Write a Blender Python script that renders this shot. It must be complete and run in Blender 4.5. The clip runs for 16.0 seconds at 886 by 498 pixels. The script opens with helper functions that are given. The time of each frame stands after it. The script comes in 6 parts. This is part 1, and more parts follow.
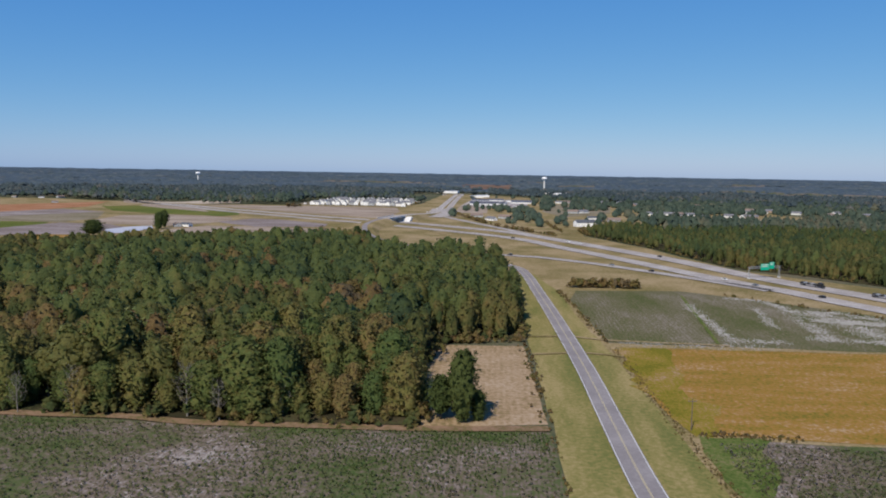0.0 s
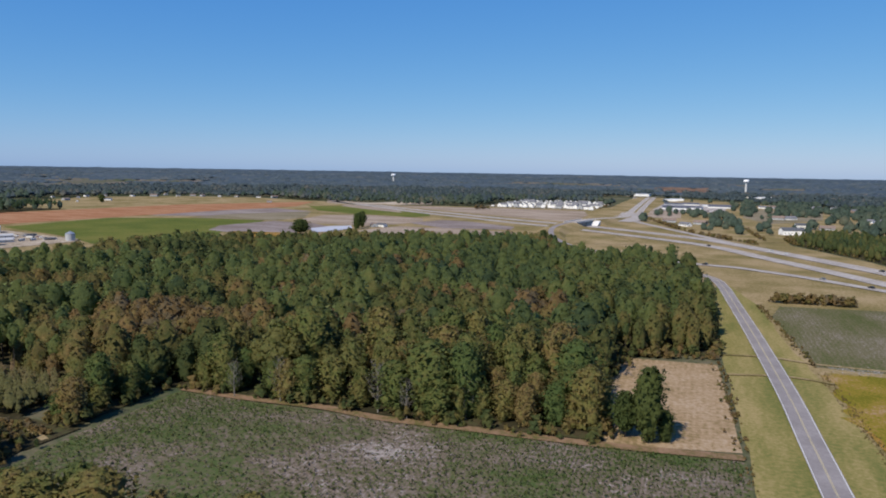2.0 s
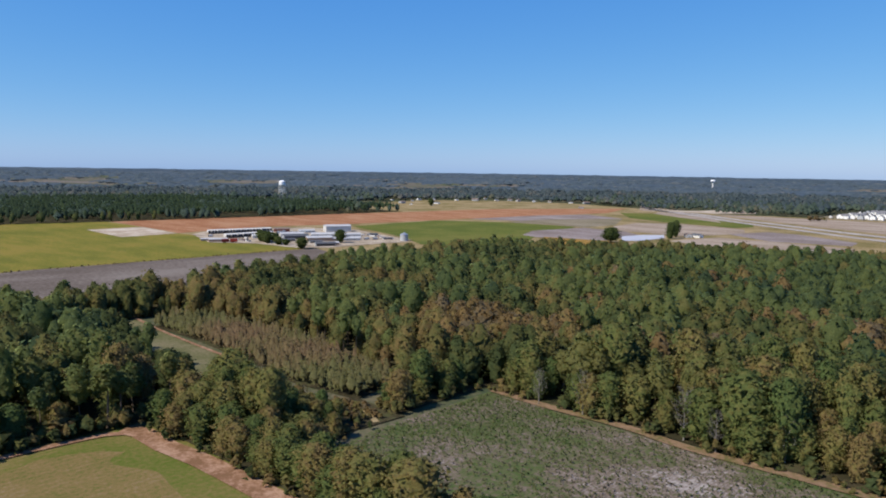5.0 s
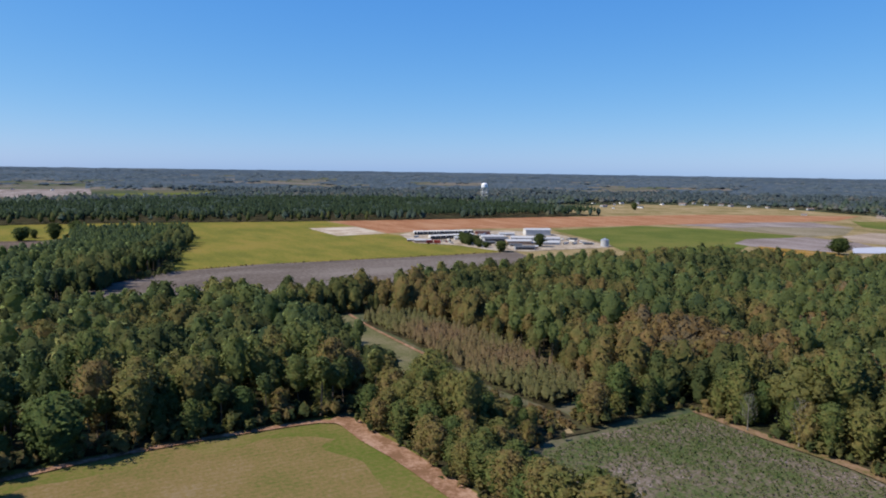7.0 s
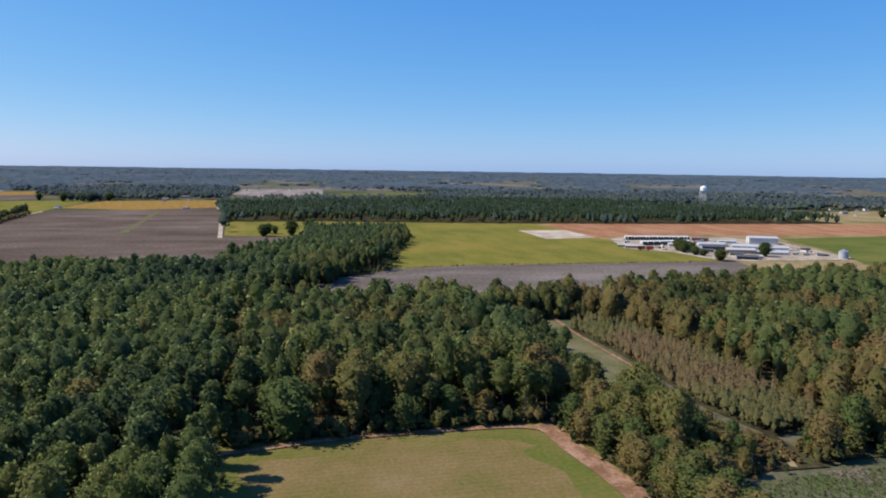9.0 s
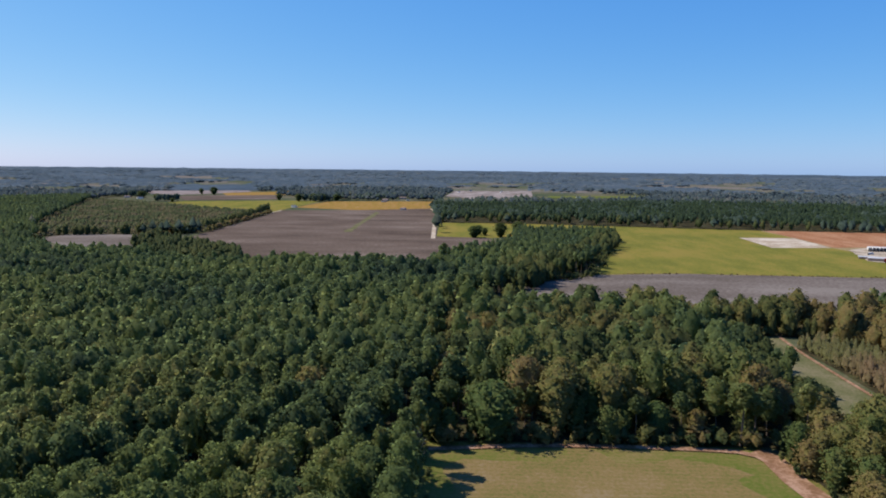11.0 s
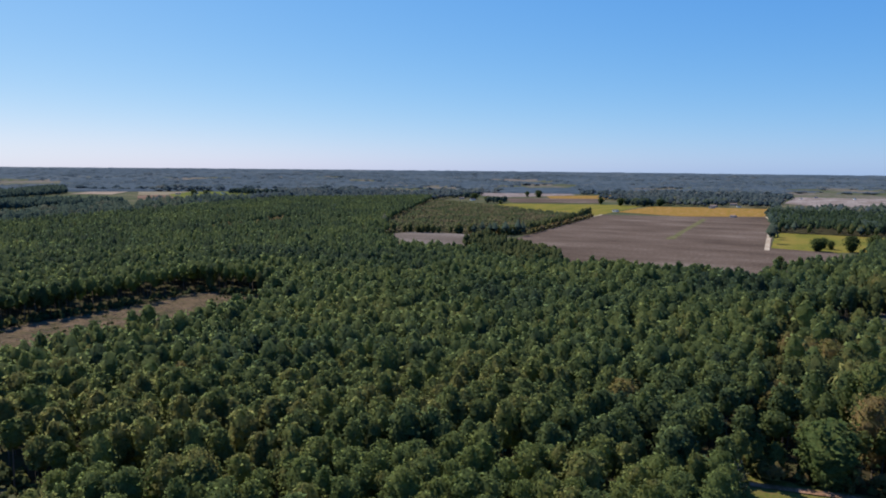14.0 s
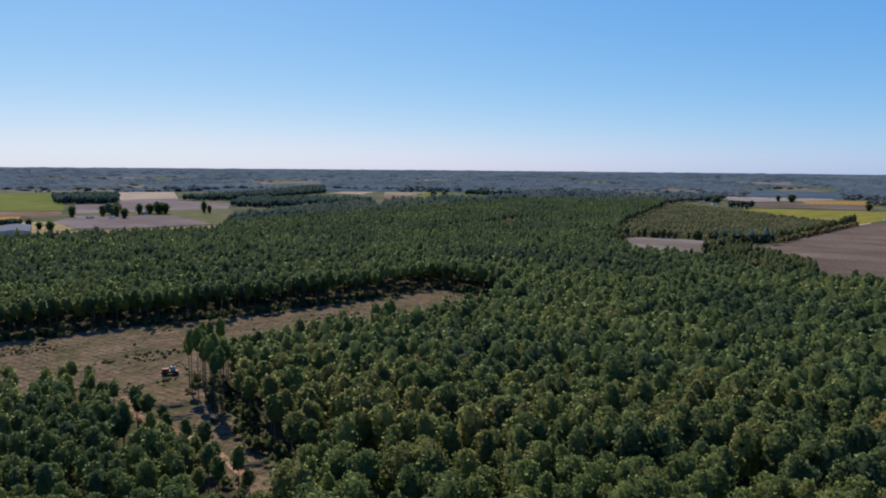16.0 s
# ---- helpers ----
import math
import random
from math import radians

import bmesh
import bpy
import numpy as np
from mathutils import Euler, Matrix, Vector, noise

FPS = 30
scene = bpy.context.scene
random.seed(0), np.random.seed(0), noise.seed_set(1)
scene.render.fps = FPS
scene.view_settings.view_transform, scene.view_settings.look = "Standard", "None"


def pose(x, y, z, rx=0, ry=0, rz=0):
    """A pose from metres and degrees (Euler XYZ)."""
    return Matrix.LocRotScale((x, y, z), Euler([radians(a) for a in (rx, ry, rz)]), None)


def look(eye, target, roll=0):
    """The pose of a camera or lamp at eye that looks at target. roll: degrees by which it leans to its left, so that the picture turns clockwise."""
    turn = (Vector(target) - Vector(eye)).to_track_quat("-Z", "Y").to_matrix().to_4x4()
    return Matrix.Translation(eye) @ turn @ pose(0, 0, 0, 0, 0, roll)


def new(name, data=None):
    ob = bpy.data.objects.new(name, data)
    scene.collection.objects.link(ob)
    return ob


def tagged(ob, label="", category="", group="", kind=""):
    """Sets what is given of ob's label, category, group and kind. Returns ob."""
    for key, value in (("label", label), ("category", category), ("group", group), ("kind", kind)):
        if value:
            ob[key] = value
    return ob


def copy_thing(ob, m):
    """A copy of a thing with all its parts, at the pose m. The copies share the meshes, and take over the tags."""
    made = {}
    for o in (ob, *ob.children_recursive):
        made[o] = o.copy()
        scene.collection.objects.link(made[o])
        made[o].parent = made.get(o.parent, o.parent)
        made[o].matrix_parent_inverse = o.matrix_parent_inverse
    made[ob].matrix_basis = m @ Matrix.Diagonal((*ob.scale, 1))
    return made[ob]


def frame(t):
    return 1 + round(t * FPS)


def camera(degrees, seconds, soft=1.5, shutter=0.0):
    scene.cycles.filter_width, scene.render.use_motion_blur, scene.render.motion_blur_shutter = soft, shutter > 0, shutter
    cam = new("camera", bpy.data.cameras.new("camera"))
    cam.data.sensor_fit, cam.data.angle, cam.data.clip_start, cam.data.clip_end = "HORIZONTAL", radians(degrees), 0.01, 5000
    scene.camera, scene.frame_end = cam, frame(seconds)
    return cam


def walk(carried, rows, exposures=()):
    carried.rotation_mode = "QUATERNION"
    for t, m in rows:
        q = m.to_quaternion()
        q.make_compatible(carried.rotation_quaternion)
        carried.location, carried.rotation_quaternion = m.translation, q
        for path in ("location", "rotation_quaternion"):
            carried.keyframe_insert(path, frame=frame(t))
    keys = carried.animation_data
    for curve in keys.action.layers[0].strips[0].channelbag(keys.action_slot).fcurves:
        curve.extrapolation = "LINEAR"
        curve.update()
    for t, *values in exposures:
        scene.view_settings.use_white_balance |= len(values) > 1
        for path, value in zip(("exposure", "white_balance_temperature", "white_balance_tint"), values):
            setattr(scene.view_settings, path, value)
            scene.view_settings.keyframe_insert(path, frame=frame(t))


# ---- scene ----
cam = camera(62.73, 16.0, soft=1.95)
# seconds, eye x, y, z, heading (to the left of +y), pitch, lean to the left
ROWS = [
    (0.0, 0.00, 0.00, 70.00, 4.37, -6.14, 0.89),
    (0.5, -0.03, -0.00, 70.61, 7.99, -6.17, 0.88),
    (1.0, -0.05, -0.01, 71.20, 11.59, -6.21, 0.88),
    (1.5, -0.06, -0.02, 71.79, 15.24, -6.23, 0.86),
    (2.0, -0.07, -0.03, 72.37, 19.03, -6.25, 0.87),
    (2.5, -0.07, -0.05, 72.94, 23.01, -6.25, 0.86),
    (3.0, -0.06, -0.06, 73.49, 27.05, -6.25, 0.84),
    (3.5, -0.05, -0.08, 74.04, 31.09, -6.24, 0.82),
    (4.0, -0.03, -0.10, 74.57, 35.13, -6.23, 0.81),
    (6.5, 0.11, -0.21, 77.09, 55.06, -6.24, 0.78),
    (7.0, 0.14, -0.23, 77.56, 58.91, -6.26, 0.77),
    (7.5, 0.18, -0.26, 78.02, 62.99, -6.30, 0.77),
    (8.0, 0.22, -0.28, 78.47, 67.10, -6.33, 0.78),
    (8.5, 0.26, -0.30, 78.90, 71.22, -6.35, 0.79),
    (9.0, 0.30, -0.32, 79.33, 75.33, -6.36, 0.75),
    (11.5, 0.48, -0.40, 81.27, 95.79, -6.40, 0.58),
    (12.0, 0.51, -0.41, 81.62, 99.91, -6.39, 0.59),
    (12.5, 0.53, -0.42, 81.96, 103.99, -6.41, 0.58),
    (13.0, 0.56, -0.42, 82.29, 108.06, -6.40, 0.57),
    (13.5, 0.57, -0.42, 82.61, 112.18, -6.41, 0.57),
    (14.0, 0.59, -0.42, 82.91, 116.62, -6.40, 0.54),
    (14.5, 0.60, -0.41, 83.20, 121.16, -6.41, 0.52),
    (15.0, 0.60, -0.40, 83.48, 125.70, -6.41, 0.49),
    (15.5, 0.60, -0.39, 83.74, 130.22, -6.42, 0.48),
    (16.0, 0.59, -0.37, 83.99, 134.75, -6.43, 0.49),
]


def aimed(x, y, z, heading, pitch, lean):
    h, p = radians(heading), radians(pitch)
    ahead = Vector((-math.sin(h) * math.cos(p), math.cos(h) * math.cos(p), math.sin(p)))
    return look((x, y, z), Vector((x, y, z)) + ahead, lean)


walk(cam, [(t, aimed(*row)) for t, *row in ROWS], [(0, 0.13), (3.5, 0.33), (7, 0.46), (12, 0.50), (16, 0.40)])

# ---- light ----
SUN_EL, SUN_AZ = radians(46), radians(200)   # azimuth clockwise from +y
world = bpy.data.worlds.new("sky")
scene.world = world
world.use_nodes = True
wt = world.node_tree
sky = wt.nodes.new("ShaderNodeTexSky")
sky.sky_type, sky.sun_disc = "NISHITA", False
sky.sun_elevation, sky.sun_rotation = SUN_EL, SUN_AZ
sky.altitude, sky.air_density, sky.dust_density, sky.ozone_density = 0, 0.7, 0.35, 3.0
back = wt.nodes["Background"]
back.inputs["Strength"].default_value = 0.10
# a dry, deep blue sky with a pale rim
parts = wt.nodes.new("ShaderNodeSeparateColor")
blend = wt.nodes.new("ShaderNodeCombineColor")
wt.links.new(sky.outputs[0], parts.inputs[0])
for k, (power, gain) in enumerate(((1.15, 0.45), (0.68, 1.25), (0.27, 3.75))):
    p = wt.nodes.new("ShaderNodeMath")
    p.operation = "POWER"
    p.inputs[1].default_value = power
    g = wt.nodes.new("ShaderNodeMath")
    g.operation = "MULTIPLY"
    g.inputs[1].default_value = gain
    wt.links.new(parts.outputs[k], p.inputs[0])
    wt.links.new(p.outputs[0], g.inputs[0])
    cap = wt.nodes.new("ShaderNodeMath")
    cap.operation = "SMOOTH_MIN"
    cap.inputs[1].default_value, cap.inputs[2].default_value = (5.6, 8.1, 20.0)[k], 2.0
    wt.links.new(g.outputs[0], cap.inputs[0])
    wt.links.new(cap.outputs[0], blend.inputs[k])
wt.links.new(blend.outputs[0], back.inputs[0])
sun_data = bpy.data.lights.new("sun", "SUN")
sun_data.energy, sun_data.angle, sun_data.color = 4.6, radians(0.55), (1.0, 0.92, 0.81)
sun = new("sun", sun_data)
SUN_DIR = Vector((math.sin(SUN_AZ) * math.cos(SUN_EL), math.cos(SUN_AZ) * math.cos(SUN_EL), math.sin(SUN_EL)))
sun.matrix_world = look(SUN_DIR * 300, (0, 0, 0))

# ---- materials ----
def links(m):
    m.use_nodes = True
    t = m.node_tree
    return t, t.nodes, t.links, t.nodes["Principled BSDF"]


def ramp_node(nodes, stops):
    r = nodes.new("ShaderNodeValToRGB")
    e = r.color_ramp.elements
    while len(e) < len(stops):
        e.new(0.5)
    for el, (pos, col) in zip(e, stops):
        el.position, el.color = pos, (*col, 1)
    return r


def plain(name, col, rough=0.6, metal=0.0, vary=0.15, scale=2.0):
    """A painted or natural surface with faint blotches and grain."""
    m = bpy.data.materials.new(name)
    t, n, l, p = links(m)
    co = n.new("ShaderNodeTexCoord")
    a = n.new("ShaderNodeTexNoise")
    a.inputs["Scale"].default_value, a.inputs["Detail"].default_value = scale, 6
    l.new(co.outputs["Object"], a.inputs["Vector"])
    r = ramp_node(n, [(0.3, [c * (1 - vary) for c in col]), (0.7, [min(1, c * (1 + vary)) for c in col])])
    l.new(a.outputs[0], r.inputs[0])
    l.new(r.outputs[0], p.inputs["Base Color"])
    p.inputs["Roughness"].default_value, p.inputs["Metallic"].default_value = rough, metal
    p.inputs["Specular IOR Level"].default_value = 0.5 if rough < 0.5 else 0.15
    return m


def glass(name, col=(0.02, 0.025, 0.03)):
    m = bpy.data.materials.new(name)
    t, n, l, p = links(m)
    p.inputs["Base Color"].default_value = (*col, 1)
    p.inputs["Roughness"].default_value = 0.08
    return m


def soil(name, stops, big=0.03, small=0.9, rows=None, rough=0.95, streak=1.0, mixin=0.45, row_depth=0.2):
    """Ground cover: broad patches (stretched along y by streak), fine grain, and sown rows (spacing, turn in degrees)."""
    m = bpy.data.materials.new(name)
    t, n, l, p = links(m)
    co = n.new("ShaderNodeTexCoord")
    mp = n.new("ShaderNodeMapping")
    mp.inputs["Scale"].default_value = (1, 1 / streak, 1)
    l.new(co.outputs["Object"], mp.inputs["Vector"])
    a, b = n.new("ShaderNodeTexNoise"), n.new("ShaderNodeTexNoise")
    a.inputs["Scale"].default_value, a.inputs["Detail"].default_value, a.inputs["Roughness"].default_value = big, 8, 0.62
    b.inputs["Scale"].default_value, b.inputs["Detail"].default_value, b.inputs["Roughness"].default_value = small, 5, 0.7
    l.new(mp.outputs[0], a.inputs["Vector"])
    l.new(co.outputs["Object"], b.inputs["Vector"])
    mx = n.new("ShaderNodeMix")
    mx.inputs[0].default_value = mixin
    l.new(a.outputs[0], mx.inputs[2])
    l.new(b.outputs[0], mx.inputs[3])
    spread = n.new("ShaderNodeMapRange")
    spread.inputs[1].default_value, spread.inputs[2].default_value = 0.385, 0.615
    l.new(mx.outputs[0], spread.inputs[0])
    value = spread.outputs[0]
    if rows:
        rm = n.new("ShaderNodeMapping")
        rm.inputs["Rotation"].default_value = (0, 0, radians(rows[1]))
        l.new(co.outputs["Object"], rm.inputs["Vector"])
        w = n.new("ShaderNodeTexWave")
        w.inputs["Scale"].default_value, w.inputs["Distortion"].default_value = 0.314 / rows[0], 1.2
        w.inputs["Detail"].default_value, w.inputs["Detail Scale"].default_value = 2, 0.4
        l.new(rm.outputs[0], w.inputs["Vector"])
        rx = n.new("ShaderNodeMix")
        rx.inputs[0].default_value = row_depth * 0.5
        l.new(value, rx.inputs[2])
        l.new(w.outputs[1], rx.inputs[3])
        value = rx.outputs[0]
    r = ramp_node(n, [(at, [q * 0.93 for q in col]) for at, col in stops])
    l.new(value, r.inputs[0])
    l.new(r.outputs[0], p.inputs["Base Color"])
    p.inputs["Roughness"].default_value = rough
    p.inputs["Specular IOR Level"].default_value = 0.01
    bp = n.new("ShaderNodeBump")
    bp.inputs["Strength"].default_value, bp.inputs["Distance"].default_value = 0.5, 0.25
    l.new(b.outputs[0], bp.inputs["Height"])
    l.new(bp.outputs[0], p.inputs["Normal"])
    return m


def leaf(name, stops, joined, rough=0.8, through_light=0.56, grain=1.7, patches=0.2):
    """Foliage. Trees differ by their tone (joined woods) or at random (single trees); leaves differ among themselves."""
    m = bpy.data.materials.new(name)
    t, n, l, p = links(m)
    r = ramp_node(n, stops)
    geo = n.new("ShaderNodeNewGeometry")
    # boughs of one tree turn at different times
    turn = n.new("ShaderNodeTexNoise")
    turn.inputs["Scale"].default_value, turn.inputs["Detail"].default_value = 0.2 * grain, 2
    l.new(geo.outputs["Position"], turn.inputs["Vector"])
    shift = n.new("ShaderNodeMapRange")
    shift.inputs[1].default_value, shift.inputs[2].default_value, shift.inputs[3].default_value, shift.inputs[4].default_value = 0.3, 0.7, -patches, patches
    l.new(turn.outputs[0], shift.inputs[0])
    tone = n.new("ShaderNodeMath")
    l.new(shift.outputs[0], tone.inputs[1])
    if joined:
        at = n.new("ShaderNodeAttribute")
        at.attribute_name = "tone"
        l.new(at.outputs["Fac"], tone.inputs[0])
    else:
        ob = n.new("ShaderNodeObjectInfo")
        l.new(ob.outputs["Random"], tone.inputs[0])
    l.new(tone.outputs[0], r.inputs[0])
    v = n.new("ShaderNodeMapRange")
    v.inputs[3].default_value, v.inputs[4].default_value = 0.92, 1.09
    l.new(geo.outputs["Random Per Island"], v.inputs[0])
    # sprays of leaf within each clump
    fine = n.new("ShaderNodeTexNoise")
    fine.inputs["Scale"].default_value, fine.inputs["Detail"].default_value, fine.inputs["Roughness"].default_value = grain, 4, 0.65
    l.new(geo.outputs["Position"], fine.inputs["Vector"])
    fv = n.new("ShaderNodeMapRange")
    fv.inputs[1].default_value, fv.inputs[2].default_value, fv.inputs[3].default_value, fv.inputs[4].default_value = 0.34, 0.66, 0.7, 1.3
    l.new(fine.outputs[0], fv.inputs[0])
    times = n.new("ShaderNodeMath")
    times.operation = "MULTIPLY"
    l.new(v.outputs[0], times.inputs[0])
    l.new(fv.outputs[0], times.inputs[1])
    hs = n.new("ShaderNodeHueSaturation")
    l.new(times.outputs[0], hs.inputs["Value"])
    l.new(r.outputs[0], hs.inputs["Color"])
    l.new(hs.outputs[0], p.inputs["Base Color"])
    bp = n.new("ShaderNodeBump")
    bp.inputs["Strength"].default_value, bp.inputs["Distance"].default_value = 0.45, 0.9 / grain
    l.new(fine.outputs[0], bp.inputs["Height"])
    l.new(bp.outputs[0], p.inputs["Normal"])
    p.inputs["Roughness"].default_value = rough
    p.inputs["Specular IOR Level"].default_value = 0.07 if grain > 1 else 0.0
    tr = n.new("ShaderNodeBsdfTranslucent")
    l.new(hs.outputs[0], tr.inputs[0])
    l.new(bp.outputs[0], tr.inputs["Normal"])
    mix = n.new("ShaderNodeMixShader")
    mix.inputs[0].default_value = through_light
    l.new(p.outputs[0], mix.inputs[1])
    l.new(tr.outputs[0], mix.inputs[2])
    l.new(mix.outputs[0], n["Material Output"].inputs[0])
    return m


# PINE's low tones hold the shade and blue haze of distant pines
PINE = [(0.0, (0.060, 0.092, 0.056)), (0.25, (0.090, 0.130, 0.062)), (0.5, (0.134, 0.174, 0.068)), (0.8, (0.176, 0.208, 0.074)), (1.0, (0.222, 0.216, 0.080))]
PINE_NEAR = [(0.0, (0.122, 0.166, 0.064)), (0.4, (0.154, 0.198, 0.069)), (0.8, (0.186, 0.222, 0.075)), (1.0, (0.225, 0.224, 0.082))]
BROAD = [(0.0, (0.070, 0.092, 0.036)), (0.25, (0.112, 0.122, 0.043)), (0.45, (0.160, 0.145, 0.052)), (0.62, (0.200, 0.155, 0.060)), (0.78, (0.208, 0.145, 0.062)),
         (0.9, (0.190, 0.128, 0.058)), (1.0, (0.182, 0.146, 0.086))]
BROWN = [(0.0, (0.225, 0.160, 0.092)), (0.5, (0.208, 0.168, 0.084)), (1.0, (0.165, 0.164, 0.070))]
SINGLE = [(0.0, (0.088, 0.128, 0.043)), (0.35, (0.128, 0.150, 0.048)), (0.62, (0.175, 0.166, 0.056)), (0.84, (0.205, 0.172, 0.062)), (1.0, (0.210, 0.155, 0.066))]
# leaf colours with aerial haze mixed in, bluer in three steps outward
HAZED_DIST = [(0.0, (0.044, 0.064, 0.050)), (0.6, (0.064, 0.084, 0.060)), (1.0, (0.100, 0.098, 0.066))]
HAZED_FAR_OFF = [(0.0, (0.046, 0.064, 0.070)), (0.6, (0.066, 0.085, 0.086)), (1.0, (0.102, 0.104, 0.092))]
HAZED_SKYLINE = [(0.0, (0.062, 0.084, 0.098)), (0.6, (0.082, 0.106, 0.120)), (1.0, (0.112, 0.124, 0.126))]
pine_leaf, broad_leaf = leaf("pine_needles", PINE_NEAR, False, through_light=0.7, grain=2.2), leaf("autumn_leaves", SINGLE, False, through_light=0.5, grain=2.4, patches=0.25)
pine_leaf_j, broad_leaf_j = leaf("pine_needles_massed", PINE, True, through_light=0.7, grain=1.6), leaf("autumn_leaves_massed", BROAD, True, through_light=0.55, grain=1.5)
brown_leaf_j, dist_leaf_j = leaf("russet_leaves", BROWN, True, grain=2.0), leaf("hazed_distant_leaves", HAZED_DIST, True, through_light=0.2, grain=0.3)
young_leaf_j = leaf("young_wood_leaves", [(0.0, (0.080, 0.102, 0.048)), (0.5, (0.118, 0.126, 0.058)), (1.0, (0.165, 0.135, 0.078))], True, through_light=0.3, grain=0.6)
far_leaf_j = leaf("hazed_far_off_leaves", HAZED_FAR_OFF, True, through_light=0.2, grain=0.25)
skyline_leaf_j = leaf("hazed_farthest_leaves", HAZED_SKYLINE, True, through_light=0.2, grain=0.2)
bark = plain("bark", (0.115, 0.09, 0.07), 0.95, vary=0.35, scale=3)
log_bark = plain("felled_pine_logs", (0.155, 0.125, 0.095), 0.95, vary=0.35, scale=1.5)
pale_bark = plain("weathered_grey_wood", (0.20, 0.18, 0.155), 0.9, vary=0.2, scale=3)

ground_mat = soil("rough_ground", [(0.2, (0.048, 0.066, 0.036)), (0.5, (0.078, 0.084, 0.045)), (0.8, (0.125, 0.110, 0.070))], 0.006, 0.2)
# woodland cover tinted blue-grey to imitate distance haze
hazed_far_cover = soil("hazed_far_cover", [(0.05, (0.046, 0.065, 0.084)), (0.4, (0.058, 0.080, 0.102)), (0.7, (0.070, 0.094, 0.114)), (0.95, (0.094, 0.108, 0.118))], 0.0022, 0.03, mixin=0.55)
dull_red = soil("dull_red_field", [(0.2, (0.115, 0.074, 0.052)), (0.5, (0.15, 0.096, 0.068)), (0.8, (0.19, 0.13, 0.098))], 0.012, 0.3)
far_open = soil("far_open_land", [(0.25, (0.075, 0.088, 0.050)), (0.5, (0.115, 0.106, 0.078)), (0.75, (0.155, 0.135, 0.118))], 0.004, 0.05)
# brown litter, darkened to imitate the shade inside the woods
litter = soil("darkened_leaf_litter", [(0.3, (0.035, 0.032, 0.018)), (0.55, (0.06, 0.048, 0.028)), (0.75, (0.06, 0.062, 0.028))], 0.08, 0.8)
cotton = soil("cotton_crop", [(0.15, (0.055, 0.085, 0.026)), (0.42, (0.090, 0.098, 0.044)), (0.6, (0.138, 0.108, 0.082)), (0.78, (0.19, 0.155, 0.13)), (0.95, (0.31, 0.275, 0.25))], 0.022, 0.6, (1.0, 0), mixin=0.4)
cotton_pale = soil("picked_cotton", [(0.05, (0.055, 0.070, 0.022)), (0.35, (0.088, 0.094, 0.036)), (0.62, (0.130, 0.112, 0.066)), (0.88, (0.21, 0.18, 0.145))], 0.04, 0.9, (2.0, 0), streak=3, mixin=0.6)
bolls = plain("open_cotton_bolls", (0.27, 0.258, 0.238), 0.9, vary=0.25, scale=0.6)
glade = soil("glade_weeds", [(0.1, (0.085, 0.090, 0.036)), (0.5, (0.120, 0.114, 0.055)), (0.9, (0.165, 0.142, 0.082))], 0.06, 0.8)
tan_m = soil("mown_stubble", [(0.1, (0.16, 0.125, 0.055)), (0.35, (0.265, 0.185, 0.105)), (0.6, (0.32, 0.23, 0.14)), (0.9, (0.37, 0.28, 0.19))], 0.04, 0.6, (2.0, 0), mixin=0.6, row_depth=0.2)
hay_tan = soil("cut_hay", [(0.08, (0.100, 0.104, 0.028)), (0.35, (0.148, 0.118, 0.042)), (0.6, (0.178, 0.126, 0.052)), (0.95, (0.205, 0.152, 0.082))], 0.04, 0.9, (2.4, 0), mixin=0.5, row_depth=0.25)
green_m = soil("mown_hay_field", [(0.08, (0.084, 0.108, 0.020)), (0.32, (0.108, 0.116, 0.028)), (0.56, (0.142, 0.122, 0.038)), (0.9, (0.182, 0.138, 0.058))], 0.022, 0.8, (2.4, 0), mixin=0.45, row_depth=0.2)
verge_m = soil("mown_verge_grass", [(0.1, (0.122, 0.130, 0.040)), (0.5, (0.198, 0.172, 0.060)), (0.9, (0.290, 0.228, 0.102))], 0.08, 0.7, streak=6)
soy_yellow = soil("ripening_soybeans", [(0.2, (0.118, 0.120, 0.026)), (0.5, (0.158, 0.146, 0.030)), (0.8, (0.205, 0.160, 0.040))], 0.012, 0.4, streak=0.4)
soy_green = soil("green_soybeans", [(0.2, (0.078, 0.098, 0.024)), (0.5, (0.102, 0.120, 0.028)), (0.8, (0.140, 0.135, 0.038))], 0.012, 0.4)
soy_orange = soil("ripe_soybeans", [(0.05, (0.130, 0.112, 0.022)), (0.3, (0.205, 0.140, 0.028)), (0.52, (0.260, 0.143, 0.034)), (0.74, (0.275, 0.160, 0.056)), (0.95, (0.35, 0.245, 0.14))], 0.03, 0.7, streak=0.3, mixin=0.6)
soy_gold = soil("yellowing_soybeans", [(0.2, (0.13, 0.12, 0.016)), (0.5, (0.20, 0.155, 0.024)), (0.75, (0.25, 0.16, 0.045)), (0.9, (0.30, 0.21, 0.12))], 0.05, 1.0, mixin=0.5)
bright_grass = soil("bright_green_weeds", [(0.1, (0.055, 0.085, 0.020)), (0.5, (0.098, 0.125, 0.032)), (0.85, (0.165, 0.150, 0.065))], 0.07, 0.9, mixin=0.6)
red_soil = soil("red_clay_field", [(0.3, (0.25, 0.115, 0.06)), (0.5, (0.30, 0.145, 0.075)), (0.7, (0.34, 0.19, 0.11))], 0.012, 0.3, (3.0, 80), streak=0.3)
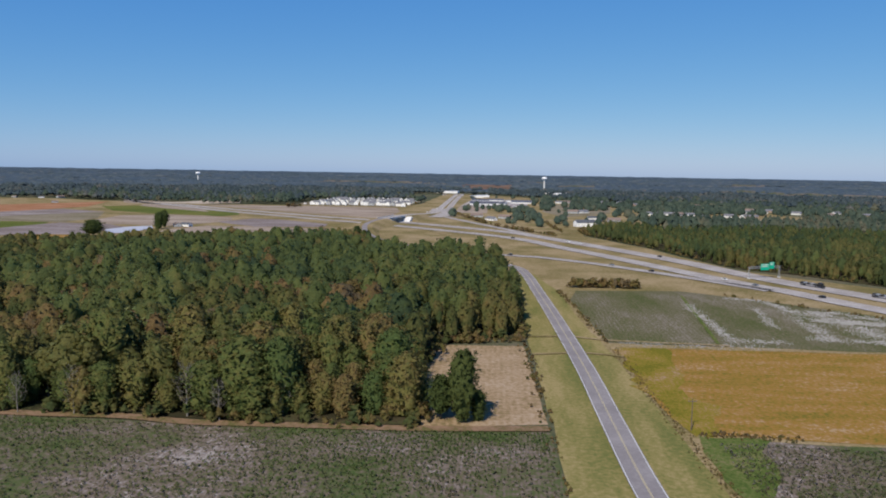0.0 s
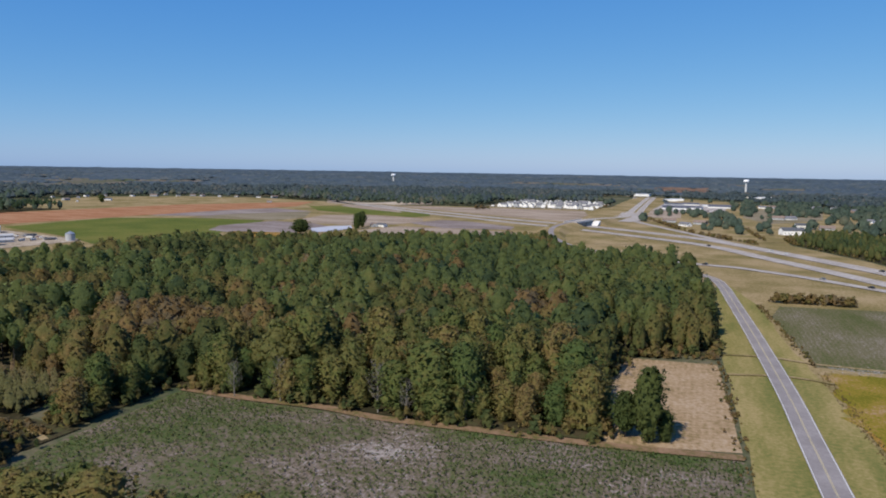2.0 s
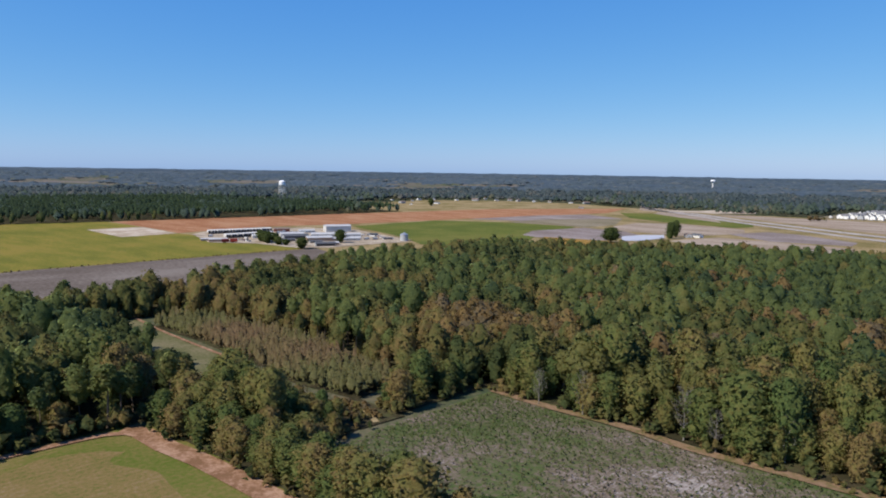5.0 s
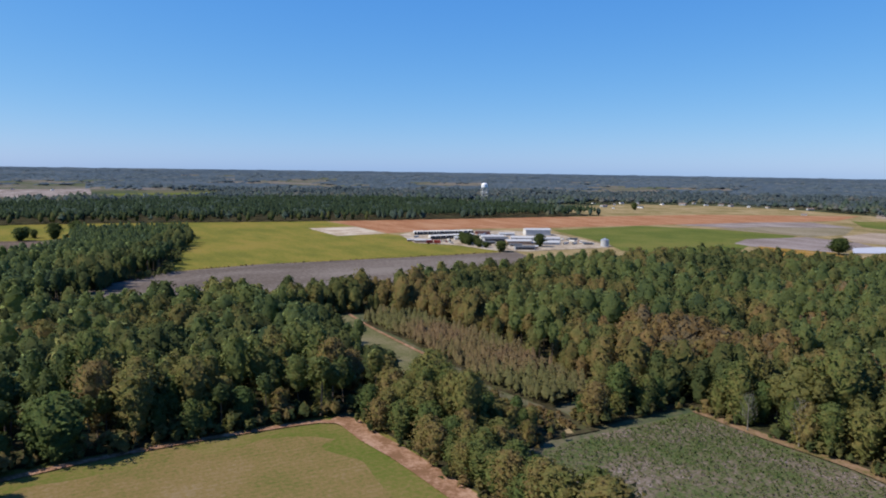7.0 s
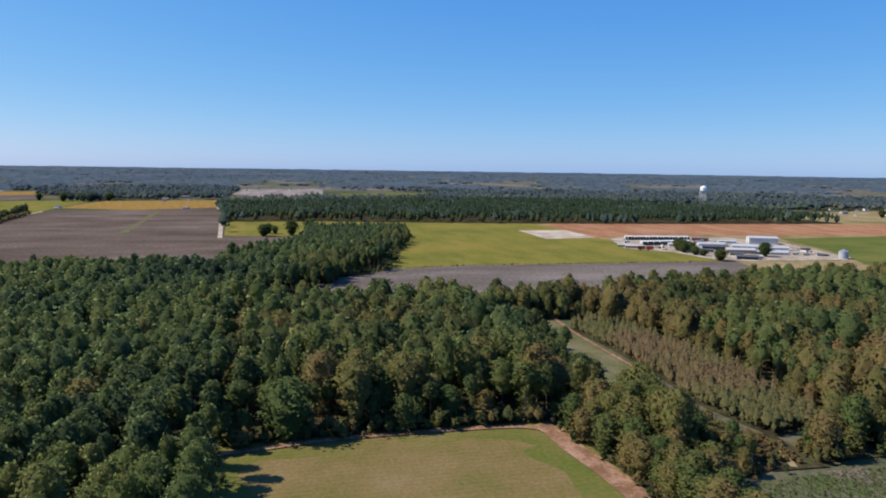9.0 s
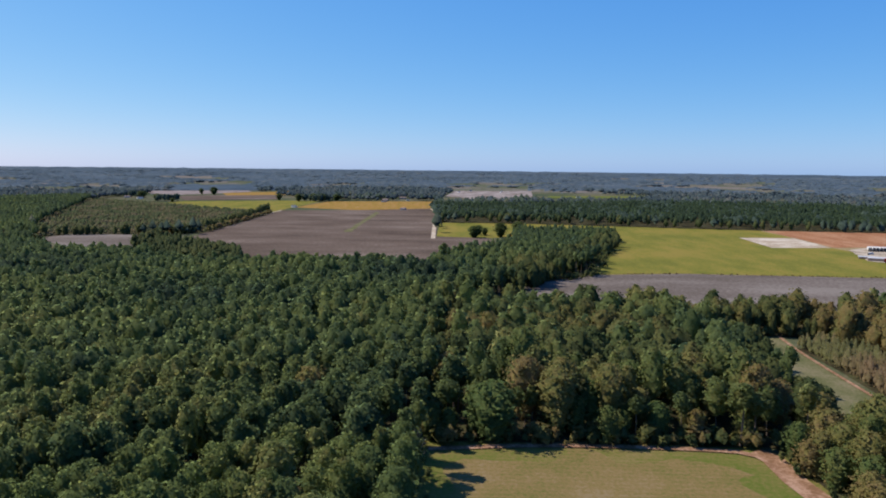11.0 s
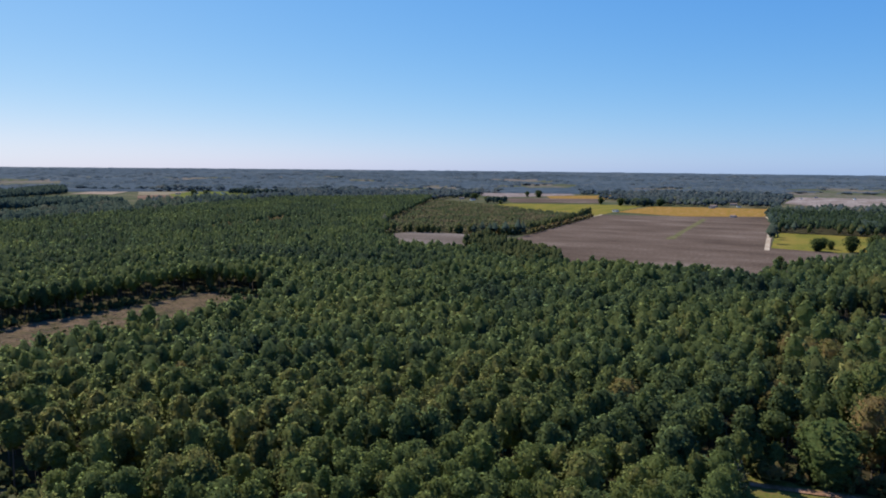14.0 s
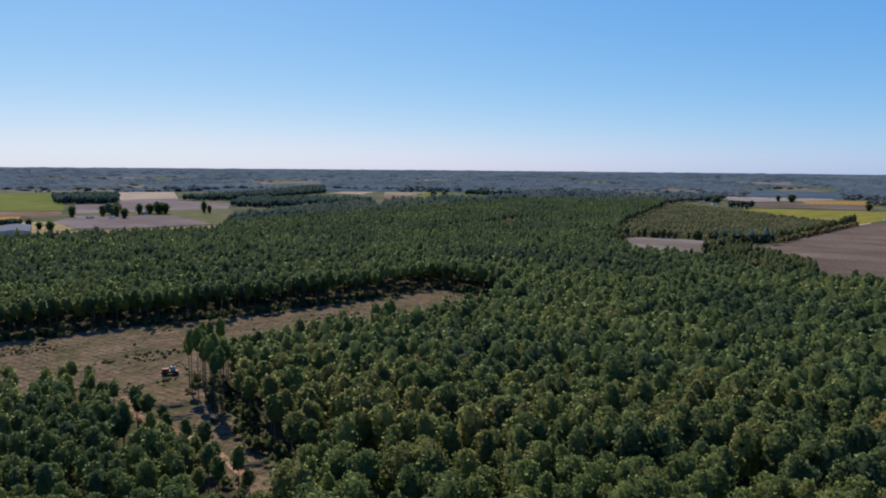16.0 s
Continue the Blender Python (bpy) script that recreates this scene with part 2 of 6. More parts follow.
dark_soil = soil("bare_grey_field", [(0.05, (0.068, 0.050, 0.039)), (0.45, (0.106, 0.078, 0.061)), (0.72, (0.132, 0.100, 0.080)), (0.95, (0.190, 0.150, 0.122))], 0.018, 0.3, (2.5, 90), streak=2.5, mixin=0.45)
grey_soil = soil("harvested_grey_field", [(0.2, (0.10, 0.081, 0.066)), (0.5, (0.135, 0.110, 0.094)), (0.8, (0.185, 0.158, 0.137))], 0.014, 0.35, streak=2.5)
pink_soil = soil("pale_stubble_field", [(0.3, (0.17, 0.14, 0.12)), (0.5, (0.22, 0.18, 0.165)), (0.7, (0.28, 0.24, 0.22))], 0.008, 0.3, streak=0.35)
lavender_soil = soil("cut_cotton_stubble", [(0.2, (0.118, 0.092, 0.088)), (0.5, (0.148, 0.118, 0.114)), (0.8, (0.185, 0.152, 0.146))], 0.01, 0.3, streak=2)
margin_weeds = soil("margin_weeds", [(0.1, (0.070, 0.078, 0.034)), (0.5, (0.098, 0.098, 0.048)), (0.9, (0.140, 0.120, 0.068))], 0.03, 0.5)
straw = soil("dry_grass", [(0.2, (0.15, 0.125, 0.05)), (0.5, (0.235, 0.178, 0.085)), (0.75, (0.30, 0.228, 0.128))], 0.018, 0.5)
beige_stubble = soil("beige_stubble", [(0.2, (0.22, 0.172, 0.125)), (0.5, (0.285, 0.222, 0.168)), (0.8, (0.335, 0.275, 0.22))], 0.010, 0.3, streak=0.4)
mauve_soil = soil("mauve_bare_soil", [(0.2, (0.165, 0.132, 0.118)), (0.5, (0.205, 0.168, 0.155)), (0.8, (0.265, 0.225, 0.212))], 0.010, 0.3, streak=0.4)
olive_stubble = soil("weedy_stubble", [(0.2, (0.15, 0.128, 0.075)), (0.5, (0.195, 0.165, 0.112)), (0.8, (0.25, 0.212, 0.155))], 0.010, 0.3, streak=0.4)
sand = soil("graded_sand", [(0.25, (0.30, 0.235, 0.165)), (0.5, (0.40, 0.33, 0.25)), (0.75, (0.50, 0.43, 0.35))], 0.04, 0.5)
headland = soil("weedy_headland", [(0.15, (0.105, 0.098, 0.036)), (0.4, (0.168, 0.115, 0.062)), (0.8, (0.235, 0.152, 0.098))], 0.15, 0.9)
red_dirt = soil("red_dirt_track", [(0.2, (0.17, 0.095, 0.052)), (0.5, (0.25, 0.142, 0.088)), (0.8, (0.34, 0.215, 0.145))], 0.12, 0.9)
slash = soil("logging_slash", [(0.12, (0.048, 0.054, 0.022)), (0.36, (0.080, 0.066, 0.036)), (0.58, (0.122, 0.084, 0.052)), (0.88, (0.178, 0.128, 0.084))], 0.07, 0.6, (3.5, -12), mixin=0.5, row_depth=0.45)
yard_sand = soil("yard_sand", [(0.2, (0.22, 0.175, 0.125)), (0.5, (0.33, 0.27, 0.20)), (0.8, (0.43, 0.365, 0.29))], 0.05, 0.5)
asphalt = soil("worn_asphalt", [(0.2, (0.205, 0.185, 0.182)), (0.5, (0.235, 0.213, 0.210)), (0.8, (0.27, 0.248, 0.242))], 0.06, 1.2, rough=0.85)
concrete = soil("pale_concrete_road", [(0.2, (0.285, 0.255, 0.232)), (0.5, (0.335, 0.302, 0.276)), (0.8, (0.39, 0.355, 0.325))], 0.05, 1.0, rough=0.85)
water_m = plain("pond_water", (0.40, 0.40, 0.43), 0.5, vary=0.1, scale=0.1)
white_paint = plain("white_paint", (0.62, 0.62, 0.60), 0.55, vary=0.06)
yellow_paint = plain("yellow_road_paint", (0.42, 0.36, 0.21), 0.6, vary=0.12)

# ---- the land ----
rng = np.random.default_rng(7)


def link_mesh(name, verts, tris, mats, parent=None, tone=None, index=None, normals=None):
    """A mesh object from arrays of vertices and triangles."""
    verts, tris = np.asarray(verts, np.float32), np.asarray(tris, np.int32)
    me = bpy.data.meshes.new(name)
    me.vertices.add(len(verts))
    me.vertices.foreach_set("co", verts.ravel())
    me.loops.add(tris.size)
    me.loops.foreach_set("vertex_index", tris.ravel())
    me.polygons.add(len(tris))
    me.polygons.foreach_set("loop_start", np.arange(len(tris), dtype=np.int32) * 3)
    for m in mats:
        me.materials.append(m)
    if index is not None:
        me.polygons.foreach_set("material_index", np.asarray(index, np.int32))
    if tone is not None:
        me.attributes.new("tone", "FLOAT", "POINT").data.foreach_set("value", np.asarray(tone, np.float32))
    me.update(calc_edges=True)
    if normals is not None:
        me.attributes.new("custom_normal", "FLOAT_VECTOR", "POINT").data.foreach_set("vector", np.asarray(normals, np.float32).ravel())
    ob = new(name, me)
    ob.parent = parent
    return ob


def inside(poly, x, y):
    p = np.array(poly, float)
    hit = np.zeros(len(x), bool)
    for (ax, ay), (bx, by) in zip(p, np.roll(p, -1, 0)):
        c = ((ay > y) != (by > y)) & (x < (bx - ax) * (y - ay) / (by - ay + 1e-12) + ax)
        hit ^= c
    return hit


def rise(x, y):
    """The far land climbs gently to the skyline, a little more in the west than in the north."""
    x, y = np.asarray(x, float), np.asarray(y, float)
    u = np.clip((np.hypot(x, y) - 2700) / 2200, 0, 1)
    west = np.interp(np.degrees(np.arctan2(-x, y)), [0, 35, 60, 100, 135], [0, 4.6, 7.6, 11.6, 14])
    return (42 + west) * u ** 1.5


def make_ground():
    radii = np.r_[0, np.geomspace(40, 5200, 70)]
    angles = np.linspace(0, 2 * np.pi, 181)[:-1]
    v = [(0, 0, 0)]
    for r in radii[1:]:
        v += [(r * math.cos(a), r * math.sin(a), float(rise(r * math.cos(a), r * math.sin(a)))) for a in angles]
    k = len(angles)
    t = [(0, 1 + j, 1 + (j + 1) % k) for j in range(k)]
    for i in range(len(radii) - 2):
        a, b = 1 + i * k, 1 + (i + 1) * k
        for j in range(k):
            n = (j + 1) % k
            t += [(a + j, b + j, b + n), (a + j, b + n, a + n)]
    return tagged(link_mesh("ground", v, t, [ground_mat]), "flat farmland of rough grass and soil out to the skyline", "ground", kind="structure")


make_ground()


FAR_PLOTS = [[(-1851, -2488), (-1560, -2520), (-1700, -2900), (-2000, -2800)], [(-2560, 232), (-2520, -33), (-2900, -60), (-2950, 260)],
             [(-2835, -837), (-2716, -1011), (-3050, -1150), (-3150, -900)], [(-2700, 1500), (-2550, 1750), (-2850, 1950), (-3000, 1650)], [(900, 2500), (1300, 2350), (1450, 2600), (1000, 2800)]]


RED_FAR = [(-105, 2600), (45, 2600), (60, 3250), (-140, 3250)]


def far_clear(x, y):
    """Open land among the farthest woods: the drawn plots, and broad patches at random."""
    open_land = np.array([noise.noise((p * 0.0022, q * 0.0022, 11.3)) + 0.5 * noise.noise((p * 0.006, q * 0.006, 4.1)) for p, q in zip(x, y)]) > 0.31 + np.clip((np.hypot(x, y) - 3500) / 1500, 0, 1)
    for plot in [*FAR_PLOTS, RED_FAR]:
        open_land |= inside(plot, x, y)
    return open_land


def far_ground():
    """The farthest land under its woods, climbing to the skyline, with haze put into its colour."""
    radii = np.r_[np.linspace(2440, 3300, 40), np.linspace(3320, 5000, 36)]
    angles = np.linspace(-0.75, 3.02, 340)
    a, r = np.meshgrid(angles, radii)
    x, y = (-np.sin(a) * r).ravel(), (np.cos(a) * r).ravel()
    h = np.array([6 + 4 * noise.noise((p * 0.02, q * 0.02, 1)) + 2 * noise.noise((p * 0.07, q * 0.07, 2)) for p, q in zip(x, y)])
    bare = far_clear(x, y)
    h = np.where(bare, 0.6, h)
    h[:len(angles)] = 0.2
    v = np.stack([x, y, rise(x, y) + h], 1)
    k, n = len(angles), len(radii)
    i = (np.arange(n - 1)[:, None] * k + np.arange(k - 1)[None]).ravel()
    t = np.concatenate([np.stack([i, i + 1, i + k + 1], 1), np.stack([i, i + k + 1, i + k], 1)])
    ob = link_mesh("backdrop", v, t, [hazed_far_cover, far_open, dull_red], index=(bare[t[:, 0]].astype(int) + inside(RED_FAR, x, y)[t[:, 0]]))
    ob.data.polygons.foreach_set("use_smooth", np.ones(len(t), bool))
    return tagged(ob, "farthest woods and fields below the skyline", "woods", kind="structure")


FIELDS, LAID = [], [0]


far_ground()


def sheet(name, poly, z, mat, label, wobble=0.8, step=12.0, category="field"):
    """A field or bare patch: one flat sheet with slightly uneven edges."""
    if category == "field":
        FIELDS.append(poly)
    LAID[0] += 1
    z += 0.004 * LAID[0]
    pts = []
    for (ax, ay), (bx, by) in zip(poly, poly[1:] + poly[:1]):
        d = math.hypot(bx - ax, by - ay)
        n = max(1, min(40, int(d / step)))
        for i in range(n):
            u = i / n
            w = wobble if i else 0
            x, y = ax + (bx - ax) * u, ay + (by - ay) * u
            o = noise.noise_vector((x * 0.06, y * 0.06, 3.3)) * w * 1.6
            pts.append((x + o.x, y + o.y, z))
    bm = bmesh.new()
    f = bm.faces.new([bm.verts.new(p) for p in pts])
    f.normal_update()
    if f.normal.z < 0:
        f.normal_flip()
    bmesh.ops.triangulate(bm, faces=bm.faces[:])
    me = bpy.data.meshes.new(name)
    bm.to_mesh(me)
    bm.free()
    me.materials.append(mat)
    return tagged(new(name, me), label, category, kind="structure")


def smooth_line(pts, step=10.0):
    """A smooth line (Catmull-Rom) through plan points with heights."""
    p = [np.array(q if len(q) == 3 else (*q, 0), float) for q in pts]
    p = [2 * p[0] - p[1]] + p + [2 * p[-1] - p[-2]]
    out = []
    for a, b, c, d in zip(p, p[1:], p[2:], p[3:]):
        n = max(2, int(np.linalg.norm(c - b) / step))
        for i in range(n):
            u = i / n
            out.append(0.5 * (2 * b + (c - a) * u + (2 * a - 5 * b + 4 * c - d) * u * u + (3 * b - a - 3 * c + d) * u ** 3))
    out.append(p[-2])
    return np.array(out)


def ribbon_mesh(line, left, right, lift=0.0, dash=None):
    """Quads along a line between two offsets to its left (positive) side."""
    d = np.gradient(line[:, :2], axis=0)
    d /= np.linalg.norm(d, axis=1)[:, None]
    nrm = np.stack([-d[:, 1], d[:, 0]], 1)
    bm = bmesh.new()
    row = []
    for q, n in zip(line, nrm):
        row.append((bm.verts.new((q[0] + n[0] * left, q[1] + n[1] * left, q[2] + lift)), bm.verts.new((q[0] + n[0] * right, q[1] + n[1] * right, q[2] + lift))))
    for i in range(len(row) - 1):
        if dash and i % dash[0] >= dash[1]:
            continue
        bm.faces.new((row[i][1], row[i + 1][1], row[i + 1][0], row[i][0]))
    return bm


def ribbon(name, line, left, right, lift, mat, label="", parent=None, dash=None, category="road"):
    bm = ribbon_mesh(line, left, right, lift, dash)
    me = bpy.data.meshes.new(name)
    bm.to_mesh(me)
    bm.free()
    me.materials.append(mat)
    ob = new(name, me)
    ob.parent = parent
    return ob if parent else tagged(ob, label, category, kind="structure")


# fields, in plan metres
COTTON = [(-154, 188), (-139, 187.5), (-84, 186.5), (-40, 187.5), (-10, 190.5), (15.5, 192), (17, 120), (17, 94), (-62, 94), (-130, 104), (-150, 116), (-154, 135)]
GAP = [(-353, 118), (-351, 156), (-326, 152), (-291, 150), (-243, 148), (-222, 144), (-216, 130), (-224, 116), (-285, 114)]
TAN = [(-27, 228), (-24, 287), (-6, 288), (11, 289.5), (15, 198), (-4, 194.5), (-16, 193), (-27, 193)]
GREEN = [(-208, -13), (-208, 36), (-208, 86), (-200, 93), (-160, 94.5), (-60, 95), (-60, -13)]
VERGE = [(16, 100), (16.5, 186), (13, 313), (13.5, 445), (16, 500), (23, 505), (36, 431), (40, 342), (46, 270), (50, 194), (52, 152), (54, 100)]
CLEAR = [(60, -288), (-66, -288), (-95, -274), (-92, -237), (-90, -190), (-84, -150), (-97, -150), (-109, -186), (-120, -225), (-126, -255), (-160, -258),
         (-204, -258), (-240, -256), (-290, -252), (-356, -296), (-352, -352), (-265, -355), (-194, -363), (-139, -378), (-82, -386), (60, -392)]
OPEN_N = [(-392, 570), (-430, 440), (-410, 340), (-410, 200), (-575, 80), (-800, 172), (-862, 60), (-1066, -36), (-1060, 88), (-991, 400), (-955, 707), (-949, 904), (-1180, 885),
          (-1275, 1268), (-1150, 1425), (-965, 1470), (-760, 1405), (-700, 1345), (-640, 1420), (-580, 1590), (-565, 1335), (-380, 1392), (-200, 1392),
          (-165, 1520), (-165, 2200), (-85, 2200), (-60, 1560), (90, 1520), (205, 1235), (240, 1020), (100, 900), (95, 815), (142, 690), (176, 550), (245, 472), (330, 300), (330, 100), (40, 100), (10, 480), (-20, 575), (-130, 670), (-250, 640)]
sheet("ground_cover", OPEN_N, 0.03, straw, "dry grass between fields and roads", 3, 40, "grass")
sheet("cotton_field", COTTON, 0.10, cotton, "cotton field with green rows and bare pale soil")
sheet("fallow_plot", TAN, 0.10, tan_m, "tan mown plot beside the wood")
sheet("hay_field", GREEN, 0.10, green_m, "mown green and tan hay field")
sheet("cut_hay", [(-195, 0), (-198, 30), (-198, 60), (-192, 74), (-174, 76), (-146, 74), (-118, 68), (-112, 20), (-130, -2), (-160, -4)], 0.11, hay_tan, "tan mown middle of the hay field", 7, 3, "crop")
sheet("verge", VERGE, 0.08, verge_m, "mown yellow-green roadside verge", category="grass")
sheet("woodland_glade", GAP, 0.10, glade, "narrow grey-green glade between woods")
sheet("cotton_field", [(46, 300), (44, 345), (40, 400), (47, 434), (110, 442), (148, 416), (190, 380), (220, 340), (250, 298), (156, 299)], 0.10, cotton_pale, "far cotton field beside the highway with pale streaks")
sheet("soybean_field", [(51, 292), (160, 296), (250, 296), (250, 190), (104, 193), (57, 195), (51, 208), (48, 240)], 0.10, soy_orange, "ripe orange-yellow soybean field")
sheet("soybean_margin", [(51, 290), (66, 293), (64, 262), (61, 236), (66, 212), (62, 198), (56, 196), (51, 208), (48, 240)], 0.11, soy_gold, "olive-yellow side of the soybean field", 7, 3, "crop")
sheet("cotton_field", [(56, 192), (102, 191), (250, 188), (250, 100), (56, 100)], 0.10, cotton, "cotton field with dark picked rows")
sheet("weed_patch", [(55, 194), (74, 193), (68, 184), (68, 172), (62, 158), (56, 150), (53, 165), (53, 182)], 0.12, bright_grass, "bright green weeds beside the cotton", 2.0, 4, "grass")
sheet("harvested_field", [(-400, 50), (-500, 41), (-550, 81), (-553, 100), (-567, 167), (-560, 289), (-557, 396), (-553, 415), (-512, 402), (-430, 330), (-380, 220), (-380, 100)], 0.10, grey_soil, "harvested grey field beyond the wood")
sheet("soybean_field", [(-556, 98), (-569, 167), (-562, 289), (-559, 400), (-590, 414), (-664, 384), (-750, 392), (-776, 389), (-772, 323), (-884, 330), (-886, 398), (-992, 398), (-1060, 88), (-1068, -37), (-850, -33), (-838, 28), (-862, 60), (-848, 175), (-810, 172)], 0.10, soy_yellow, "yellow-green ripening soybean field", 0.5)
sheet("bare_plot", [(-884, 331), (-886, 398), (-777, 389), (-772, 324)], 0.12, sand, "pale bare plot in the soybean field")
sheet("red_field", [(-886, 400), (-780, 392), (-786, 420), (-800, 520), (-772, 640), (-752, 830), (-726, 1010), (-700, 1190), (-764, 1372), (-905, 1115), (-925, 957), (-932, 890), (-983, 629), (-990, 402)], 0.10, red_soil, "ploughed red clay field")
sheet("green_field", [(-740, 612), (-752, 780), (-668, 838), (-612, 848), (-550, 850), (-528, 794), (-500, 690), (-430, 560), (-520, 520), (-590, 560)], 0.10, soy_green, "green soybean field by the farmyard")
sheet("bare_plot", [(-745, 850), (-733, 1017), (-697, 1113), (-599, 1065), (-640, 960), (-668, 880)], 0.10, mauve_soil, "mauve bare strip between fields")
sheet("bare_streak", [(-735, 900), (-714, 989), (-677, 1037), (-640, 1010), (-658, 949), (-700, 890)], 0.12, pink_soil, "pale streak of bare soil", category="bare ground")
sheet("stubble_field", [(-667, 925), (-599, 1065), (-533, 928), (-536, 856), (-612, 852), (-664, 842)], 0.12, olive_stubble, "weedy olive and beige stubble field")
sheet("bare_plot", [(-548, 750), (-534, 846), (-465, 836), (-425, 800), (-419, 708), (-491, 679), (-520, 690)], 0.12, mauve_soil, "mauve bare field near the pond")
sheet("stubble_field", [(-522, 901), (-535, 991), (-482, 1032), (-377, 1000), (-350, 930), (-371, 870), (-390, 834), (-473, 840)], 0.13, beige_stubble, "pale beige stubble field")
sheet("green_strip", [(-690, 1215), (-621, 1253), (-406, 1106), (-387, 1060), (-399, 1023), (-503, 1040), (-600, 1090)], 0.10, soy_green, "green strip beside the highway")
sheet("stubble_field", [(-662, 1317), (-511, 1206), (-454, 1112), (-564, 1185), (-640, 1250)], 0.13, beige_stubble, "tan slope beside the highway")
sheet("stubble_field", [(-362, 907), (-341, 985), (-300, 975), (-218, 913), (-211, 865), (-291, 847)], 0.12, mauve_soil, "mauve stubble field by the interchange")
sheet("stubble_field", [(-370, 760), (-350, 850), (-201, 835), (-190, 780), (-250, 740), (-326, 745)], 0.11, beige_stubble, "pale stubble behind the wood")
sheet("stubble_field", [(-560, 1322), (-356, 1345), (-190, 1340), (-168, 1229), (-162, 1035), (-284, 1112), (-417, 1210)], 0.12, beige_stubble, "broad tan stubble field below the new estate")
sheet("graded_site", [(-692, 1325), (-733, 1442), (-642, 1391), (-622, 1470), (-640, 1690), (-570, 1573), (-513, 1410), (-554, 1348), (-620, 1352)], 0.14, sand, "graded pale sand of a road site", category="bare ground")
sheet("graded_track", [(-679, 1314), (-720, 1345), (-881, 1658), (-1060, 2040), (-1000, 2035), (-798, 1572), (-735, 1450)], 0.14, beige_stubble, "graded tan roadbed cut through the woods", category="bare ground")
sheet("crop_strip", [(-457, 652), (-490, 690), (-410, 705), (-330, 660), (-330, 620), (-380, 600)], 0.11, soy_orange, "orange crop strip behind the wood")
STRIP_A = [(-891, -150), (-896, -141), (-1050, -146), (-1283, -150), (-1300, -160), (-1120, -155)]
sheet("dark_field", [(-522, -36), (-610, -5), (-720, 44), (-838, 26), (-848, -33), (-1260, -48), (-1290, -57), (-1425, -68), (-1345, -200), (-1312, -332), (-1112, -330), (-870, -314), (-750, -300), (-690, -260), (-560, -170), (-520, -160)], 0.10, dark_soil, "large bare dark grey-brown field")
sheet("weed_strip", STRIP_A, 0.13, glade, "yellow-green weeds along a ditch in the bare field", 2, 10, "grass")
sheet("soybean_field", [(-1426, -68), (-1720, -78), (-1700, -200), (-1666, -314), (-1410, -334), (-1348, -200)], 0.10, soy_orange, "orange soybean strip beyond the dark field")
sheet("soybean_field", [(-1312, -336), (-1410, -336), (-1690, -330), (-1690, -420), (-1604, -630), (-1500, -640), (-1245, -335)], 0.10, soy_yellow, "yellow soybean field beyond the young wood")
sheet("bare_plot", [(-774, -462), (-820, -454), (-824, -376), (-740, -305), (-691, -322), (-690, -390)], 0.10, grey_soil, "small bare plot among trees")
sheet("logging_clearing", CLEAR, 0.10, slash, "cleared strip of brown logging slash", 2.0, 8, "clearing")
sheet("far_field", [(-2030, -56), (-2520, -33), (-2560, 232), (-1865, 176), (-1880, 20)], 0.5, pink_soil, "pale far field")
sheet("far_field", [(-1990, 224), (-2010, 556), (-2220, 556), (-2140, 243)], 0.5, soy_green, "green far strip")
sheet("far_field", [(-1984, -867), (-2210, -980), (-2330, -700), (-2217, -651), (-1935, -764)], 0.5, mauve_soil, "mauve cut field beyond the farm")
sheet("far_field", [(-1857, -744), (-2035, -530), (-1750, -451), (-1641, -638)], 0.55, dark_soil, "dark brown bare field")
sheet("far_field", [(-2091, -703), (-2294, -535), (-2025, -472), (-1924, -636)], 0.6, soy_orange, "orange far strip")
sheet("far_field", [(-1367, -1597), (-1494, -1621), (-1218, -1281), (-1051, -1230)], 0.5, dull_red, "reddish field beyond the pines")
sheet("far_field", [(-1155, -1231), (-1464, -1600), (-1683, -1726), (-1857, -1560), (-1670, -1351), (-1338, -1248)], 0.46, soy_green, "green pasture by far houses")
sheet("far_field", [(-1580, -1840), (-1683, -1726), (-1465, -1596), (-1390, -1624)], 0.5, olive_stubble, "dry far field")
sheet("far_field", [(-1480, -1930), (-1560, -1860), (-1379, -1714), (-1346, -1841)], 0.5, beige_stubble, "pale beige far field")
sheet("far_field", [(-585, -2330), (-709, -2237), (-447, -1407), (-300, -1471), (-250, -2300)], 0.4, soy_green, "green far field")
sheet("far_field", [(-300, -1465), (-441, -1397), (-396, -1257), (-260, -1310)], 0.42, dull_red, "reddish ploughed field")
sheet("far_field", [(-260, -1305), (-343, -1285), (-324, -1209), (-240, -1220)], 0.44, soy_orange, "orange strip beside the ploughed field")
sheet("far_field", [(-868, -2255), (-1010, -2170), (-827, -1758), (-677, -1738)], 0.4, beige_stubble, "dry tan far field")
sheet("far_field", [(-434, -1311), (-531, -1600), (-570, -1567), (-640, -1640), (-677, -1738), (-827, -1758), (-774, -1645), (-810, -1467), (-705, -1287), (-594, -1303)], 0.3, lavender_soil, "lavender-grey stubble field round a farmhouse")
sheet("far_field", [(-414, -1250), (-536, -1160), (-503, -962), (-385, -965), (-333, -1007), (-349, -1140)], 0.3, lavender_soil, "cut lavender-grey field beyond the pines")
sheet("far_field", [(-250, -1215), (-434, -1311), (-594, -1303), (-705, -1287), (-640, -1144), (-507, -940), (-499, -1010), (-536, -1160), (-414, -1250)], 0.27, margin_weeds, "grassy yard and margins round the farmhouse")
sheet("far_field", [(-200, -820), (-412, -785), (-500, -930), (-300, -970), (-330, -1000), (-349, -1140), (-250, -1215), (-200, -1200)], 0.26, straw, "dry grass beyond the pines")
